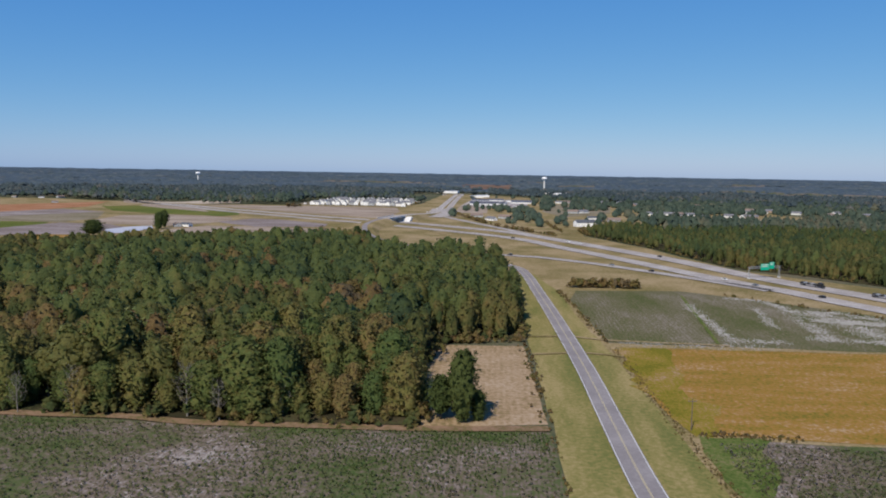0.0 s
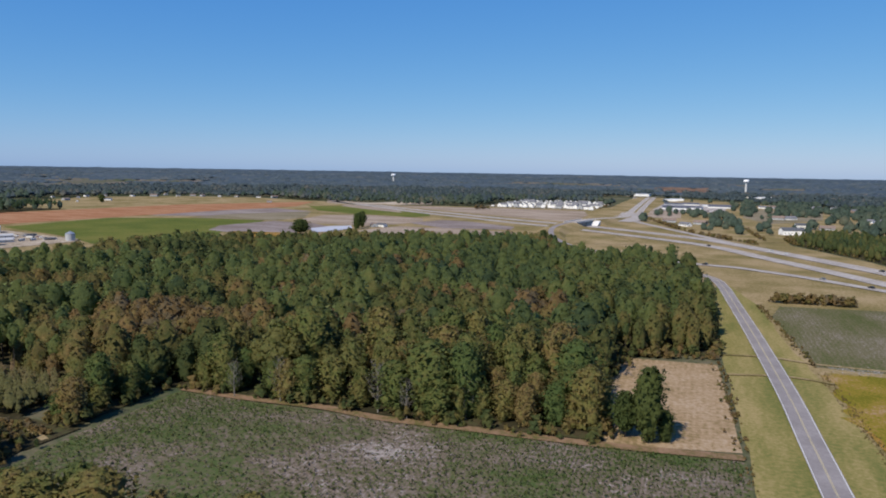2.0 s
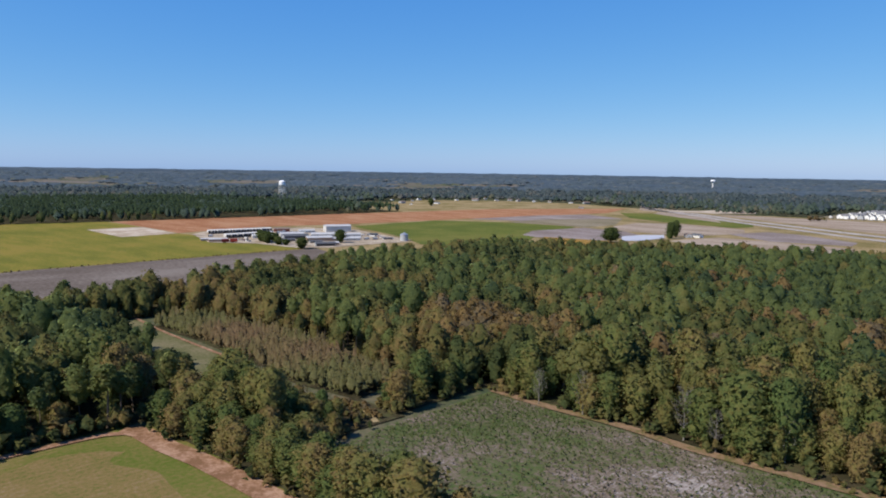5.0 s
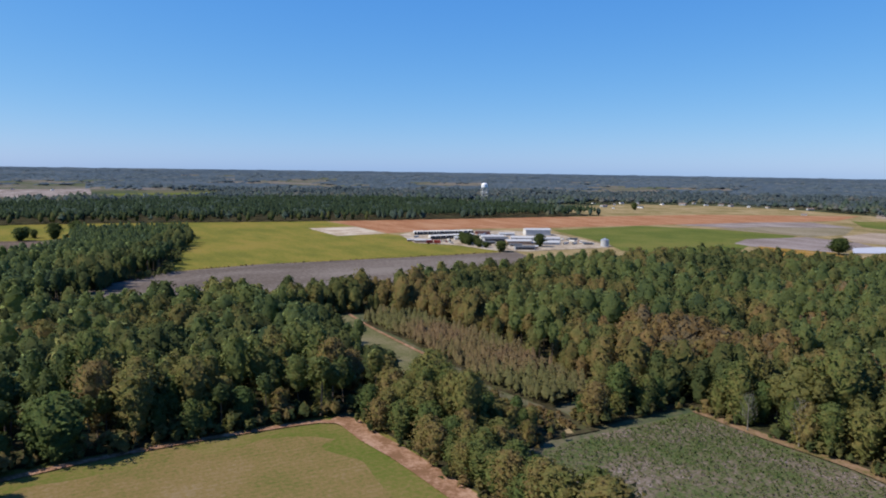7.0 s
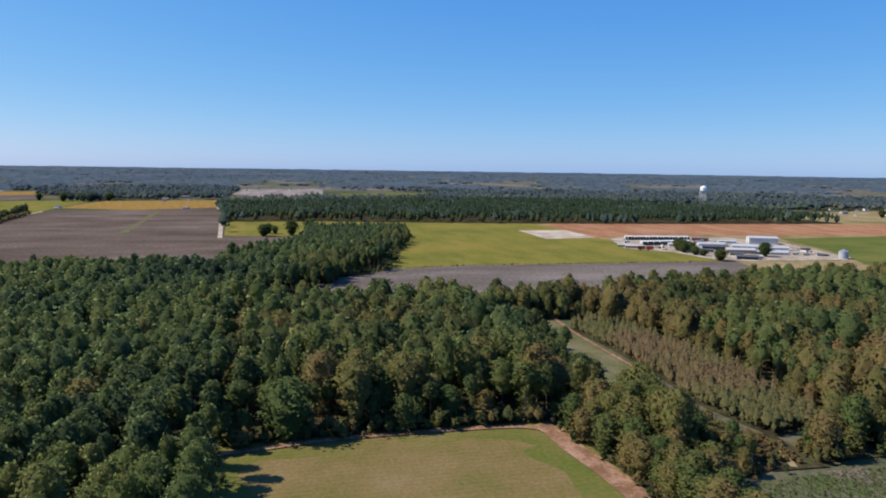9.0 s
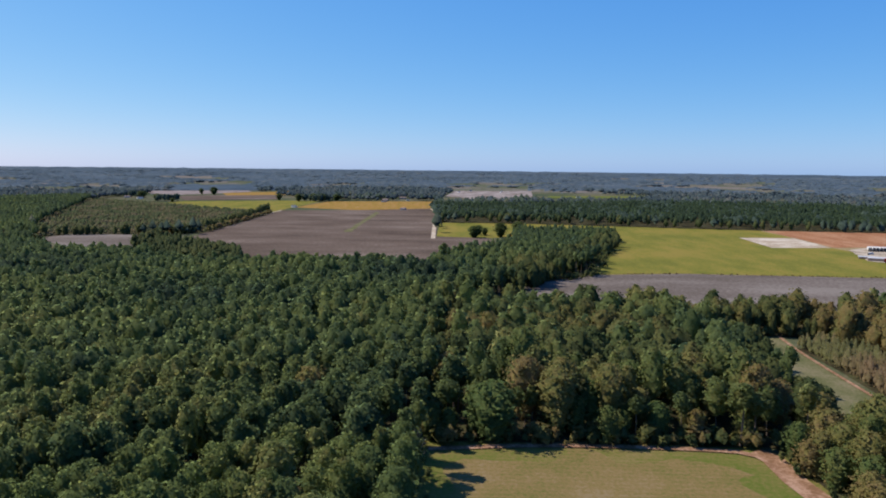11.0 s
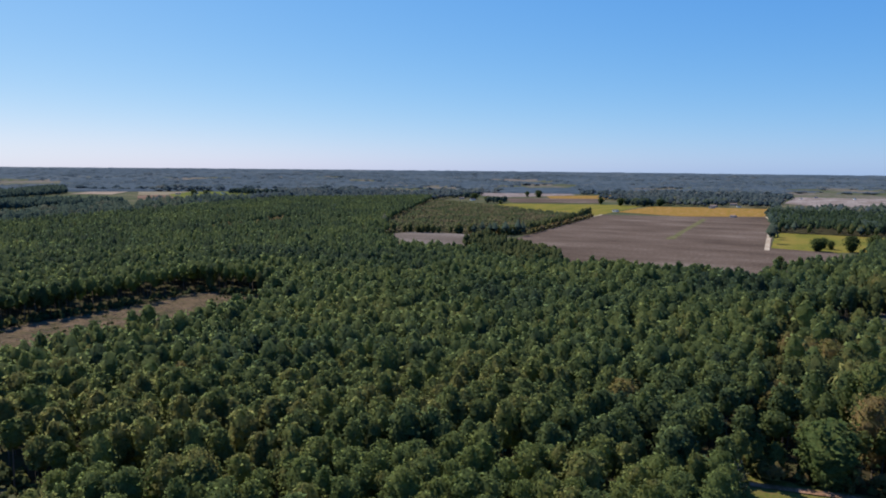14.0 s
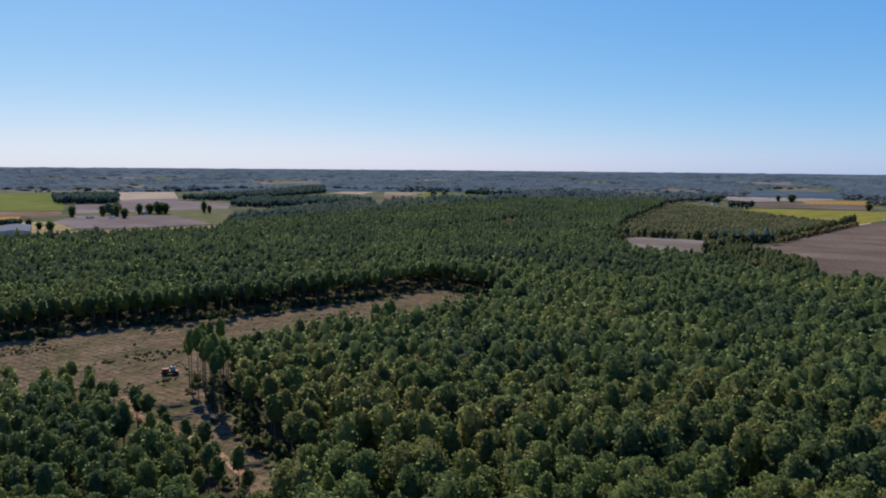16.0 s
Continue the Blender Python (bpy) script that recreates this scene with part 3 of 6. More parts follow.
sheet("farmyard", [(-757, 396), (-788, 437), (-774, 505), (-755, 552), (-725, 565), (-692, 580), (-635, 562), (-560, 545), (-545, 525), (-550, 470), (-552, 429), (-566, 404), (-600, 398), (-625, 396), (-640, 384), (-665, 366), (-700, 378)], 0.16, yard_sand, "pale sandy farmyard", category="yard")
sheet("pond", [(-431, 766), (-426, 805), (-408, 826), (-389, 791), (-389, 740), (-403, 716)], 0.20, water_m, "small pale blue pond", category="pond")
sheet("town_lawn", [(-72, 1150), (-36, 1030), (20, 880), (60, 830), (95, 850), (240, 1020), (300, 1300), (250, 1700), (120, 1950), (-20, 2120), (-85, 2120)], 0.12, straw, "dry lawns at the edge of town", category="grass")
sheet("bare_yard", [(-72, 1215), (-20, 1225), (-22, 1405), (-80, 1450)], 0.13, beige_stubble, "tan building plot beside the main road", category="yard")
sheet("estate_lawn", [(-400, 1385), (-182, 1376), (-175, 1690), (-240, 1715), (-405, 1595)], 0.12, olive_stubble, "dry lawns of the new estate", category="grass")
sheet("dry_paddock", [(205, 1235), (227, 1006), (394, 1053), (520, 1180), (500, 1395), (354, 1310)], 0.12, straw, "tan paddock before white houses")
sheet("town_lawn", [(94, 1599), (249, 1665), (194, 1289), (103, 1150), (77, 1301)], 0.13, olive_stubble, "green lawns between houses", category="grass")
sheet("parking_lot", [(-78, 1462), (-20, 1418), (53, 1450), (72, 1780), (40, 1807), (-65, 1860)], 0.14, concrete, "pale car park round the school", category="parking lot")
sheet("junction", [(-116, 1150), (-122, 1330), (-92, 1340), (-74, 1130), (-86, 1085), (-118, 1090)], 0.45, concrete, "paved junction of the main road and a slip road", category="road")

# tracks
def track(pts, w, mat, label, lift=0.42):
    return ribbon("dirt_track", smooth_line(pts, 6), w / 2, -w / 2, lift, mat, label, category="track")


track([(-201, -10), (-205, 20), (-205.5, 50), (-203.5, 79), (-197, 85), (-190, 86)], 2.8, red_dirt, "reddish dirt track round the hay field")
track([(-204, 84), (-198, 87), (-184, 87), (-168, 89), (-140, 90), (-90, 91)], 7.0, red_dirt, "wide red earth track beside the hay field", 0.40)
track([(-154, 190), (-131, 189), (-103, 190), (-84, 187.5), (-58, 188.5), (-21, 190), (15, 194)], 4.0, headland, "reddish headland along the cotton field")
track([(-353, 154), (-326, 151), (-291, 149), (-243, 147), (-225, 144)], 1.6, red_dirt, "thin reddish path along the young plantation")
track([(-178, 146), (-168, 144), (-158, 140)], 2.0, straw, "short bare dirt path")
track([(-822, -36), (-1000, -42), (-1262, -50), (-1425, -66)], 5.0, sand, "pale farm track between fields")
track([(-1312, -334), (-1250, -333), (-1180, -331)], 4.0, sand, "pale field track")
track([(11, 306), (33, 309), (46, 304), (96, 301)], 2.0, straw, "worn grass drive")
track([(14, 276), (34, 281), (49, 277)], 2.0, straw, "worn grass drive")
track([(-96, -172), (-99, -200), (-95, -237), (-100, -262)], 2.6, red_dirt, "skid trail in the clearing")

ribbon("grass_strip", smooth_line([(106, 424), (99, 363), (92, 304)], 6), 0.8, -0.8, 0.42, bright_grass, "bright green strip between cotton plots", category="grass")
# the country road
LANE = smooth_line([(44, 60), (38.5, 110), (34.6, 154), (33.2, 205), (32, 260), (28.0, 350), (23.6, 430), (19.7, 494), (14, 530), (-4, 565)], 6)
road = ribbon("road", LANE, 3.6, -3.6, 0.45, asphalt, "straight two-lane country road of worn grey asphalt")
ribbon("edge_line", LANE, 3.38, 3.22, 0.465, white_paint, parent=road)
ribbon("edge_line", LANE, -3.22, -3.38, 0.465, white_paint, parent=road)
ribbon("centre_line", LANE, 0.22, 0.08, 0.465, yellow_paint, parent=road)
ribbon("centre_line", LANE, -0.08, -0.22, 0.465, yellow_paint, parent=road)

# the highway
FAR_WAY = smooth_line([(340, 190), (262, 345), (228, 420), (211, 450), (191, 484), (171, 528), (148, 590), (113, 662), (68, 748), (12, 843), (-75, 925), (-150, 985), (-243, 1040), (-320, 1096), (-480, 1215), (-580, 1302), (-730, 1412), (-1030, 1950)], 12)
NEAR_WAY = smooth_line([(318, 160), (240, 310), (204, 392), (193, 412), (176, 449), (155, 484), (131, 533), (101, 598), (60, 680), (10, 776), (-90, 872), (-165, 935), (-240, 985), (-305, 1036), (-455, 1152), (-545, 1240), (-700, 1370), (-740, 1420)], 12)
RAMP = smooth_line([(-104, 668), (-60, 635), (18, 605), (33, 600), (74, 566), (109, 526), (130, 500), (150, 474), (166, 452)], 10)
for name, line, w, mat, label in (("highway", FAR_WAY, 19, concrete, "far carriageway of a pale concrete highway"), ("highway", NEAR_WAY, 16, concrete, "near carriageway of a pale concrete highway"), ("slip_road", RAMP, 10, concrete, "slip road joining the highway")):
    h = ribbon(name, line, w / 2, -w / 2, 0.46, mat, label)
    ribbon("edge_line", line, w / 2 - 1.6, w / 2 - 1.76, 0.475, white_paint, parent=h)
    ribbon("edge_line", line, -w / 2 + 1.76, -w / 2 + 1.6, 0.475, white_paint, parent=h)
    if w > 12:
        ribbon("lane_line", line, 0.1, -0.1, 0.475, white_paint, parent=h, dash=(2, 1))
CROSS = smooth_line([(-60, 648, 0.3), (-104, 690, 0.5), (-140, 770, 1.5), (-158, 850, 4), (-156, 905, 6.2), (-146, 955, 6.8), (-136, 1012, 6.6), (-124, 1090, 4), (-110, 1170, 1), (-104, 1230, 0.2)], 10)
SOUTH, NORTHWARD = CROSS[CROSS[:, 1] < 945], CROSS[CROSS[:, 1] > 930]
ribbon("overpass_road", SOUTH, 3, -3, 0.55, asphalt, "narrow road climbing from the south to the bridge")
cross = ribbon("overpass_road", NORTHWARD, 7, -7, 0.552, concrete, "road from the bridge over the highway on to town")
ribbon("edge_line", NORTHWARD, 6.2, 5.9, 0.567, white_paint, parent=cross)
ribbon("edge_line", NORTHWARD, -5.9, -6.2, 0.567, white_paint, parent=cross)
ribbon("centre_line", NORTHWARD, 0.2, -0.2, 0.567, yellow_paint, parent=cross)
ribbon("slip_road", smooth_line([(-94, 1150), (-80, 1101), (-60, 1048), (-34, 986), (12, 879), (39, 811), (71, 750), (95, 706)], 10), 5, -5, 0.45, concrete, "slip road from town down to the highway")
for line, label in (([(-106, 1180), (-113, 1510), (-122, 1900), (-127, 2200)], "southbound side of the wide main road to town"), ([(-84, 1140), (-96, 1447), (-104, 1771), (-112, 2200)], "northbound side of the wide main road to town")):
    line = smooth_line(line, 20)
    main = ribbon("main_road", line, 5.5, -5.5, 0.57, concrete, label)
    ribbon("edge_line", line, 4.9, 4.6, 0.585, white_paint, parent=main)
    ribbon("edge_line", line, -4.6, -4.9, 0.585, white_paint, parent=main)
ribbon("dirt_track", smooth_line([(-150, 880, 4), (-172, 800, 1), (-130, 745), (-80, 735), (-55, 775), (-80, 840)], 10), 1.5, -1.5, 0.44, straw, "faint worn loop in the grass", category="track")

# ---- trees ----
def ico():
    g = (1 + 5 ** 0.5) / 2
    v = np.array([(-1, g, 0), (1, g, 0), (-1, -g, 0), (1, -g, 0), (0, -1, g), (0, 1, g), (0, -1, -g), (0, 1, -g), (g, 0, -1), (g, 0, 1), (-g, 0, -1), (-g, 0, 1)])
    f = np.array([(0, 11, 5), (0, 5, 1), (0, 1, 7), (0, 7, 10), (0, 10, 11), (1, 5, 9), (5, 11, 4), (11, 10, 2), (10, 7, 6), (7, 1, 8),
                  (3, 9, 4), (3, 4, 2), (3, 2, 6), (3, 6, 8), (3, 8, 9), (4, 9, 5), (2, 4, 11), (6, 2, 10), (8, 6, 7), (9, 8, 1)])
    return v / np.linalg.norm(v[0]), f


ICO_V, ICO_F = ico()
OCT_V = np.array([(1, 0, 0), (0, 1, 0), (-1, 0, 0), (0, -1, 0), (0, 0, 1), (0, 0, -0.6)], float)
OCT_F = np.array([(0, 1, 4), (1, 2, 4), (2, 3, 4), (3, 0, 4), (1, 0, 5), (2, 1, 5), (3, 2, 5), (0, 3, 5)])


NO_TRUNK = (np.zeros((0, 3)), np.zeros((0, 3), int))


def joined(chunks):
    v, f, o = [], [], 0
    for a, b in chunks:
        v.append(a)
        f.append(b + o)
        o += len(a)
    return np.concatenate(v), np.concatenate(f)


def tube(points, radii, sides):
    """A tapered limb through the points."""
    v, f = [], []
    ring = np.arange(sides) * 2 * np.pi / sides
    for p, r in zip(points, radii):
        v.append(np.stack([p[0] + r * np.cos(ring), p[1] + r * np.sin(ring), np.full(sides, p[2])], 1))
    for i in range(len(points) - 1):
        a, b = i * sides, (i + 1) * sides
        for j in range(sides):
            n = (j + 1) % sides
            f += [(a + j, a + n, b + n), (a + j, b + n, b + j)]
    return np.concatenate(v), np.array(f)


def leaves(g, centre, radius, flat, count, size, out=None, inner=0.35, outer=1.3):
    """Small leaf sprays strewn through one clump, turned outward: corners, faces, and the soft normals of the clump."""
    d = g.normal(size=(count, 3))
    d /= np.linalg.norm(d, axis=1)[:, None]
    c = centre + d * radius * g.uniform(inner, outer, (count, 1)) * (1, 1, flat)
    soft = d * 0.45 * (1, 1, 1 / flat) + g.normal(size=(count, 3)) * 0.16 + (0 if out is None else out * 0.6)
    n = soft + g.normal(size=(count, 3)) * 0.3
    soft += (0, 0, 0.45)
    soft /= np.linalg.norm(soft, axis=1)[:, None]
    n /= np.linalg.norm(n, axis=1)[:, None]
    t = np.cross(n, g.normal(size=(count, 3)))
    t /= np.linalg.norm(t, axis=1)[:, None] + 1e-9
    b = np.cross(n, t)
    s = size * g.uniform(0.6, 1.4, (count, 1))
    v = np.stack([c + t * s, c - t * s * 0.55 + b * s * 0.8, c - t * s * 0.5 - b * s * 0.85], 1).reshape(-1, 3)
    return v, np.arange(count * 3).reshape(-1, 3), np.repeat(soft, 3, 0)


def tree(kind, rings, round_sides, sprays, size, sides, seed, limbs=0, inner=0.9):
    """Trunk and crown, as arrays, of one tree standing at the origin: a crown of swelling boughs under many small leaf sprays."""
    g = np.random.default_rng(seed)
    pine = kind in ("pine", "bare_pine")
    height = 18.0 if pine else 16.0
    low = (11.0 if kind == "bare_pine" else 6.2) if pine else (0.6 if kind == "edge" else 2.6)
    widest = (2.7 if kind == "bare_pine" else 4.2) if pine else 4.9
    lean = g.normal(size=2) * 0.45
    peak = g.uniform(0.34, 0.5) if pine else g.uniform(0.34, 0.62)
    lift = g.uniform(0.38, 0.55) if kind == "broad" else (g.uniform(0.3, 0.6) if kind == "edge" else 0.35)
    boughs = 34
    ba, bu = np.arange(boughs) * 2.399 + g.uniform(-0.4, 0.4, boughs), (np.arange(boughs) + 0.5) / boughs
    grow = g.uniform(0.15, 0.7, boughs)

    def skin(a, u):
        """The crown's outer face at an angle and a share of its height."""
        down, up = np.clip((peak - u) / peak, 0, 1), np.clip((u - peak) / (1 - peak), 0, 1)
        env = widest * np.where(u < peak, 1 - (1 - lift) * down ** 1.6, np.sqrt(np.clip(1 - up ** 2.1, 0, 1)))
        da = np.abs((a[..., None] - ba + np.pi) % (2 * np.pi) - np.pi) * widest * 0.8
        dz = (u[..., None] - bu) * (height - low)
        swell = (grow * np.exp(-(da ** 2 + dz ** 2) / 1.8)).max(-1)
        r = env * (0.6 + swell)
        return np.stack([lean[0] * u + r * np.cos(a), lean[1] * u + r * np.sin(a), low + (height - low) * u + 1.3 * swell * (u - 0.3)], -1)

    def facing(a, u):
        p, e = skin(a, u), 0.04
        n = np.cross(skin(a + 0.15, u) - p, skin(a, np.clip(u + e, 0, 1.02)) - p)
        n /= np.linalg.norm(n, axis=-1)[..., None] + 1e-9
        out = np.stack([np.cos(a), np.sin(a), 1.6 * (u - 0.35)], -1)
        n = 0.6 * n + 0.25 * out + (0, 0, 0.5)
        return n / np.linalg.norm(n, axis=-1)[..., None]

    uu, aa = np.meshgrid(np.linspace(0.01, 0.985, rings), np.arange(round_sides) * 2 * np.pi / round_sides, indexing="ij")
    aa = aa + (np.arange(rings) % 2 * np.pi / round_sides)[:, None]
    body, soft = (skin(aa, uu) * (inner, inner, 1)).reshape(-1, 3), facing(aa, uu).reshape(-1, 3)
    f = []
    for i in range(rings - 1):
        for j in range(round_sides):
            p, q = i * round_sides + j, i * round_sides + (j + 1) % round_sides
            f += [(p, q, q + round_sides), (p, q + round_sides, p + round_sides)]
    f += [((rings - 1) * round_sides, (rings - 1) * round_sides + j, (rings - 1) * round_sides + j + 1) for j in range(1, round_sides - 1)]
    # leaf sprays lie over the boughs and break their outline
    u, a = g.random(sprays) ** 0.85, g.uniform(0, 2 * np.pi, sprays)
    n = facing(a, u)
    c = skin(a, u)
    axis = np.stack([lean[0] * u, lean[1] * u, c[:, 2]], -1)
    c = axis + (c - axis) * g.uniform(inner, 1.16, (sprays, 1)) + g.normal(0, 0.16, (sprays, 3))
    m = n + g.normal(size=(sprays, 3)) * 0.6
    t = np.cross(m, g.normal(size=(sprays, 3)))
    t /= np.linalg.norm(t, axis=1)[:, None] + 1e-9
    b = np.cross(m / np.linalg.norm(m, axis=1)[:, None], t)
    k = size * g.uniform(0.6, 1.4, (sprays, 1))
    lv = np.stack([c + t * k, c - t * k * 0.55 + b * k * 0.8, c - t * k * 0.5 - b * k * 0.85], 1).reshape(-1, 3)
    ln = n + g.normal(size=(sprays, 3)) * (0.26 if inner > 0.85 else 0.42)
    ln = np.repeat(ln / np.linalg.norm(ln, axis=1)[:, None], 3, 0)
    limb = []
    for i in range(limbs):
        end = skin(ba[i:i + 1], bu[i:i + 1])[0] * (0.8, 0.8, 1)
        s = np.array([lean[0] * bu[i] * 0.6, lean[1] * bu[i] * 0.6, max(1.2, end[2] - 1.6)])
        limb.append(tube([s, (s + end) / 2 + (0, 0, 0.1), end], [0.09, 0.06, 0.03], 3))
    base = 0.2 if pine else 0.24
    top = height * (0.93 if pine else 0.8)
    trunk = tube([np.array([lean[0] * q, lean[1] * q, q * top]) for q in (-0.02, 0.25, 0.6, 1)], [base * 1.25, base, base * 0.7, 0.05], sides)
    return joined([trunk] + limb), (*joined([(body, np.array(f)), (lv, np.arange(sprays * 3).reshape(-1, 3))]), np.concatenate([soft, ln]))


def small_tree(seed, low, high, wide, sprays, size, blunt=0.75, core=ICO_V, core_f=ICO_F, round_off=0.75):
    """A far crown: one dense uneven body with a blunt top under a few leaf sprays."""
    g = np.random.default_rng(seed)
    half = (high - low) / 2
    v = core * g.uniform(0.75, 1.2, (len(core), 1)) * (wide, wide, half)
    v[:, :2] *= (1 - (1 - blunt) * v[:, 2:] / half) * (1, g.uniform(0.8, 1.2))
    v += (*g.normal(0, 0.1 * wide, 2), low + half)
    chunks, soft = [(v, core_f)], [core * round_off + (0, 0, 0.5)]
    for _ in range(sprays):
        a, u = g.uniform(0, 6.283), g.uniform(0.1, 1)
        out = np.array([math.cos(a), math.sin(a), 1.3 * u - 0.2])
        k = wide * (1.1 - 0.7 * u)
        lv, lf, ln = leaves(g, np.array([k * out[0], k * out[1], low + 2 * half * (0.15 + 0.8 * u)]), 0.3, 1, 1, size, out)
        chunks.append((lv, lf))
        soft.append(ln)
    n = np.concatenate(soft)
    return NO_TRUNK, (*joined(chunks), n / np.linalg.norm(n, axis=1)[:, None])


def edge_distance(poly, x, y):
    p = np.array(poly, float)
    best = np.full(len(x), 1e9)
    for a, b in zip(p, np.roll(p, -1, 0)):
        d = b - a
        u = np.clip(((x - a[0]) * d[0] + (y - a[1]) * d[1]) / (d @ d), 0, 1)
        best = np.minimum(best, np.hypot(x - a[0] - u * d[0], y - a[1] - u * d[1]))
    return best


def patchy(x, y, scale, z=0.0):
    return np.array([noise.noise((a * scale, b * scale, z)) for a, b in zip(x, y)])


W1 = [(-156, 191), (-110, 191), (-60, 190.5), (-20, 193), (-25, 228), (-24, 289), (10, 304), (11.5, 440), (2, 470), (-22, 566), (-72, 520), (-128, 655), (-180, 625), (-250, 630),
      (-281, 598), (-323, 545), (-400, 512), (-420, 426), (-400, 337), (-398, 250), (-383, 205), (-342, 174), (-305, 181), (-258, 183), (-190, 174)]
GLADE_N = [(-355, 128), (-354, 160), (-344, 174), (-385, 206), (-392, 130)]
W2 = [(-208, -10), (-208, 84), (-206, 100), (-222, 116), (-250, 122), (-285, 123), (-330, 127), (-388, 134), (-378, 60), (-400, -10)]
STRIP = [(-200, 92), (-150, 94), (-58, 96), (-58, 105), (-90, 110), (-122, 107), (-140, 105), (-154, 118), (-158, 134), (-186, 134), (-208, 132), (-222, 124), (-220, 112), (-206, 100)]
CORNER = [(-159, 150), (-158.5, 190), (-174, 178), (-168, 152)]
CYPRESS = [(-330, 152), (-334, 170), (-305, 178), (-258, 181), (-184, 174), (-179, 150), (-208, 146), (-244, 150), (-292, 153)]
W3 = [(-70, -60), (-110, -13), (-206, -12), (-400, -10), (-430, 20), (-500, 40), (-546, 93), (-810, 168), (-846, 172), (-862, 62), (-720, 46), (-605, -4), (-522, -34), (-530, -162),
      (-512, -187), (-540, -230), (-580, -270), (-592, -335), (-660, -410), (-774, -464), (-861, -525), (-1508, -794), (-1651, -853), (-1306, -1083), (-785, -946), (-467, -859), (-412, -785),
      (-202, -826), (150, -800), (150, -394), (-80, -388), (-139, -380), (-194, -365), (-265, -357), (-352, -354), (-358, -300), (-290, -253), (-240, -258), (-204, -260), (-160, -260), (-130, -256), (-122, -225), (-111, -186), (-100, -150), (-60, -110)]
W3B = [(-30, -110), (-88, -138), (-91, -173), (-95, -205), (-90, -237), (-92, -272), (-66, -284), (20, -280), (40, -120)]
EAST = [(99, 868), (101, 815), (144, 696), (168, 594), (182, 554), (212, 530), (252, 478), (480, 470), (760, 640), (640, 920), (440, 880), (348, 910), (193, 866), (170, 960)]
NORTH = [(-1071, -38), (-1062, 88), (-993, 400), (-957, 707), (-951, 904), (-1185, 880), (-1540, 780), (-1600, 444), (-1430, -62)]
YOUNG = [(-852, -310), (-1238, -330), (-1500, -650), (-1640, -846), (-1508, -792), (-935, -571), (-861, -523), (-776, -464), (-822, -450), (-826, -376)]
BUSH = [(-699, -323), (-741, -303), (-676, -217), (-571, -176), (-512, -187), (-591, -242)]
HEDGE_BLOCK = [(-687, -322), (-700, -332), (-770, -345), (-792, -330), (-750, -298), (-703, -288)]
ARM_EDGE = [(-480, 44), (-555, 82), (-646, 119), (-740, 155), (-810, 170), (-812, 150), (-740, 133), (-640, 97), (-560, 60), (-505, 20), (-470, 20)]
SW_BLOCK = [(-511, -1645), (-615, -1600), (-688, -1789), (-570, -1860)]
SW_BELT = [(-780, -1655), (-878, -1590), (-1340, -1845), (-1560, -2160), (-1480, -2170), (-1260, -1930), (-900, -1700)]
SW_GROVE = [(-751, -1361), (-785, -1261), (-1020, -1218), (-1060, -1290), (-1000, -1400), (-850, -1480)]
SW_FRONT = [(-523, -962), (-600, -975), (-810, -960), (-1000, -1200), (-900, -1185), (-760, -1120), (-640, -1050), (-560, -1010)]
RUST = [(-650, -640), (-735, -622), (-835, -652), (-915, -648), (-915, -675), (-830, -688), (-730, -658), (-655, -670)]
RUST_B = [(-722, -520), (-722, -450), (-748, -450), (-748, -520)]
# outline, spacing, height scale, share of pines, least and most tone of the broadleaf trees
WOODS = [(W1, 6.2, 1.06, 0.36, 0.05, 0.95), (GLADE_N, 6.0, 1.0, 0.1, 0.1, 0.6), (W2, 6.4, 1.05, 0.55, 0.0, 0.5), (STRIP, 4.9, 0.84, 0.05, 0.15, 0.6), (CORNER, 5.6, 0.85, 0.15, 0.1, 0.6),
         (W3, 5.6, 1.0, 0.988, 0.1, 0.5), (W3B, 6.2, 0.72, 1.0, 0.2, 0.7), (EAST, 6.2, 0.78, 0.2, 0.0, 0.6), (NORTH, 7.4, 1.05, 0.82, 0.0, 0.4), (ARM_EDGE, 6.5, 1.15, 0.0, 0.0, 0.3), (BUSH, 5.5, 0.75, 0.0, 0.0, 0.22), (HEDGE_BLOCK, 5.0, 0.6, 0.0, 0.0, 0.1),
         (SW_BLOCK, 7, 1.3, 0.0, 0.0, 0.5), (SW_BELT, 7.5, 1.15, 0.0, 0.0, 0.6), (SW_GROVE, 7.5, 1.15, 0.0, 0.0, 0.6), (SW_FRONT, 7, 1.05, 0.0, 0.2, 1.6), (RUST, 6.5, 0.8, 0.0, 0.9, 1.9), (RUST_B, 6.5, 0.75, 0.0, 0.9, 1.9)]
# the part of the mixed wood where pines prevail
PINE_BLOCK = [(-265, 351), (-220, 547), (-168, 614), (14, 504), (11, 294), (-20, 240), (-56, 329), (-128, 319), (-146, 246)]
GAPS = [(-168, 143, 7)]


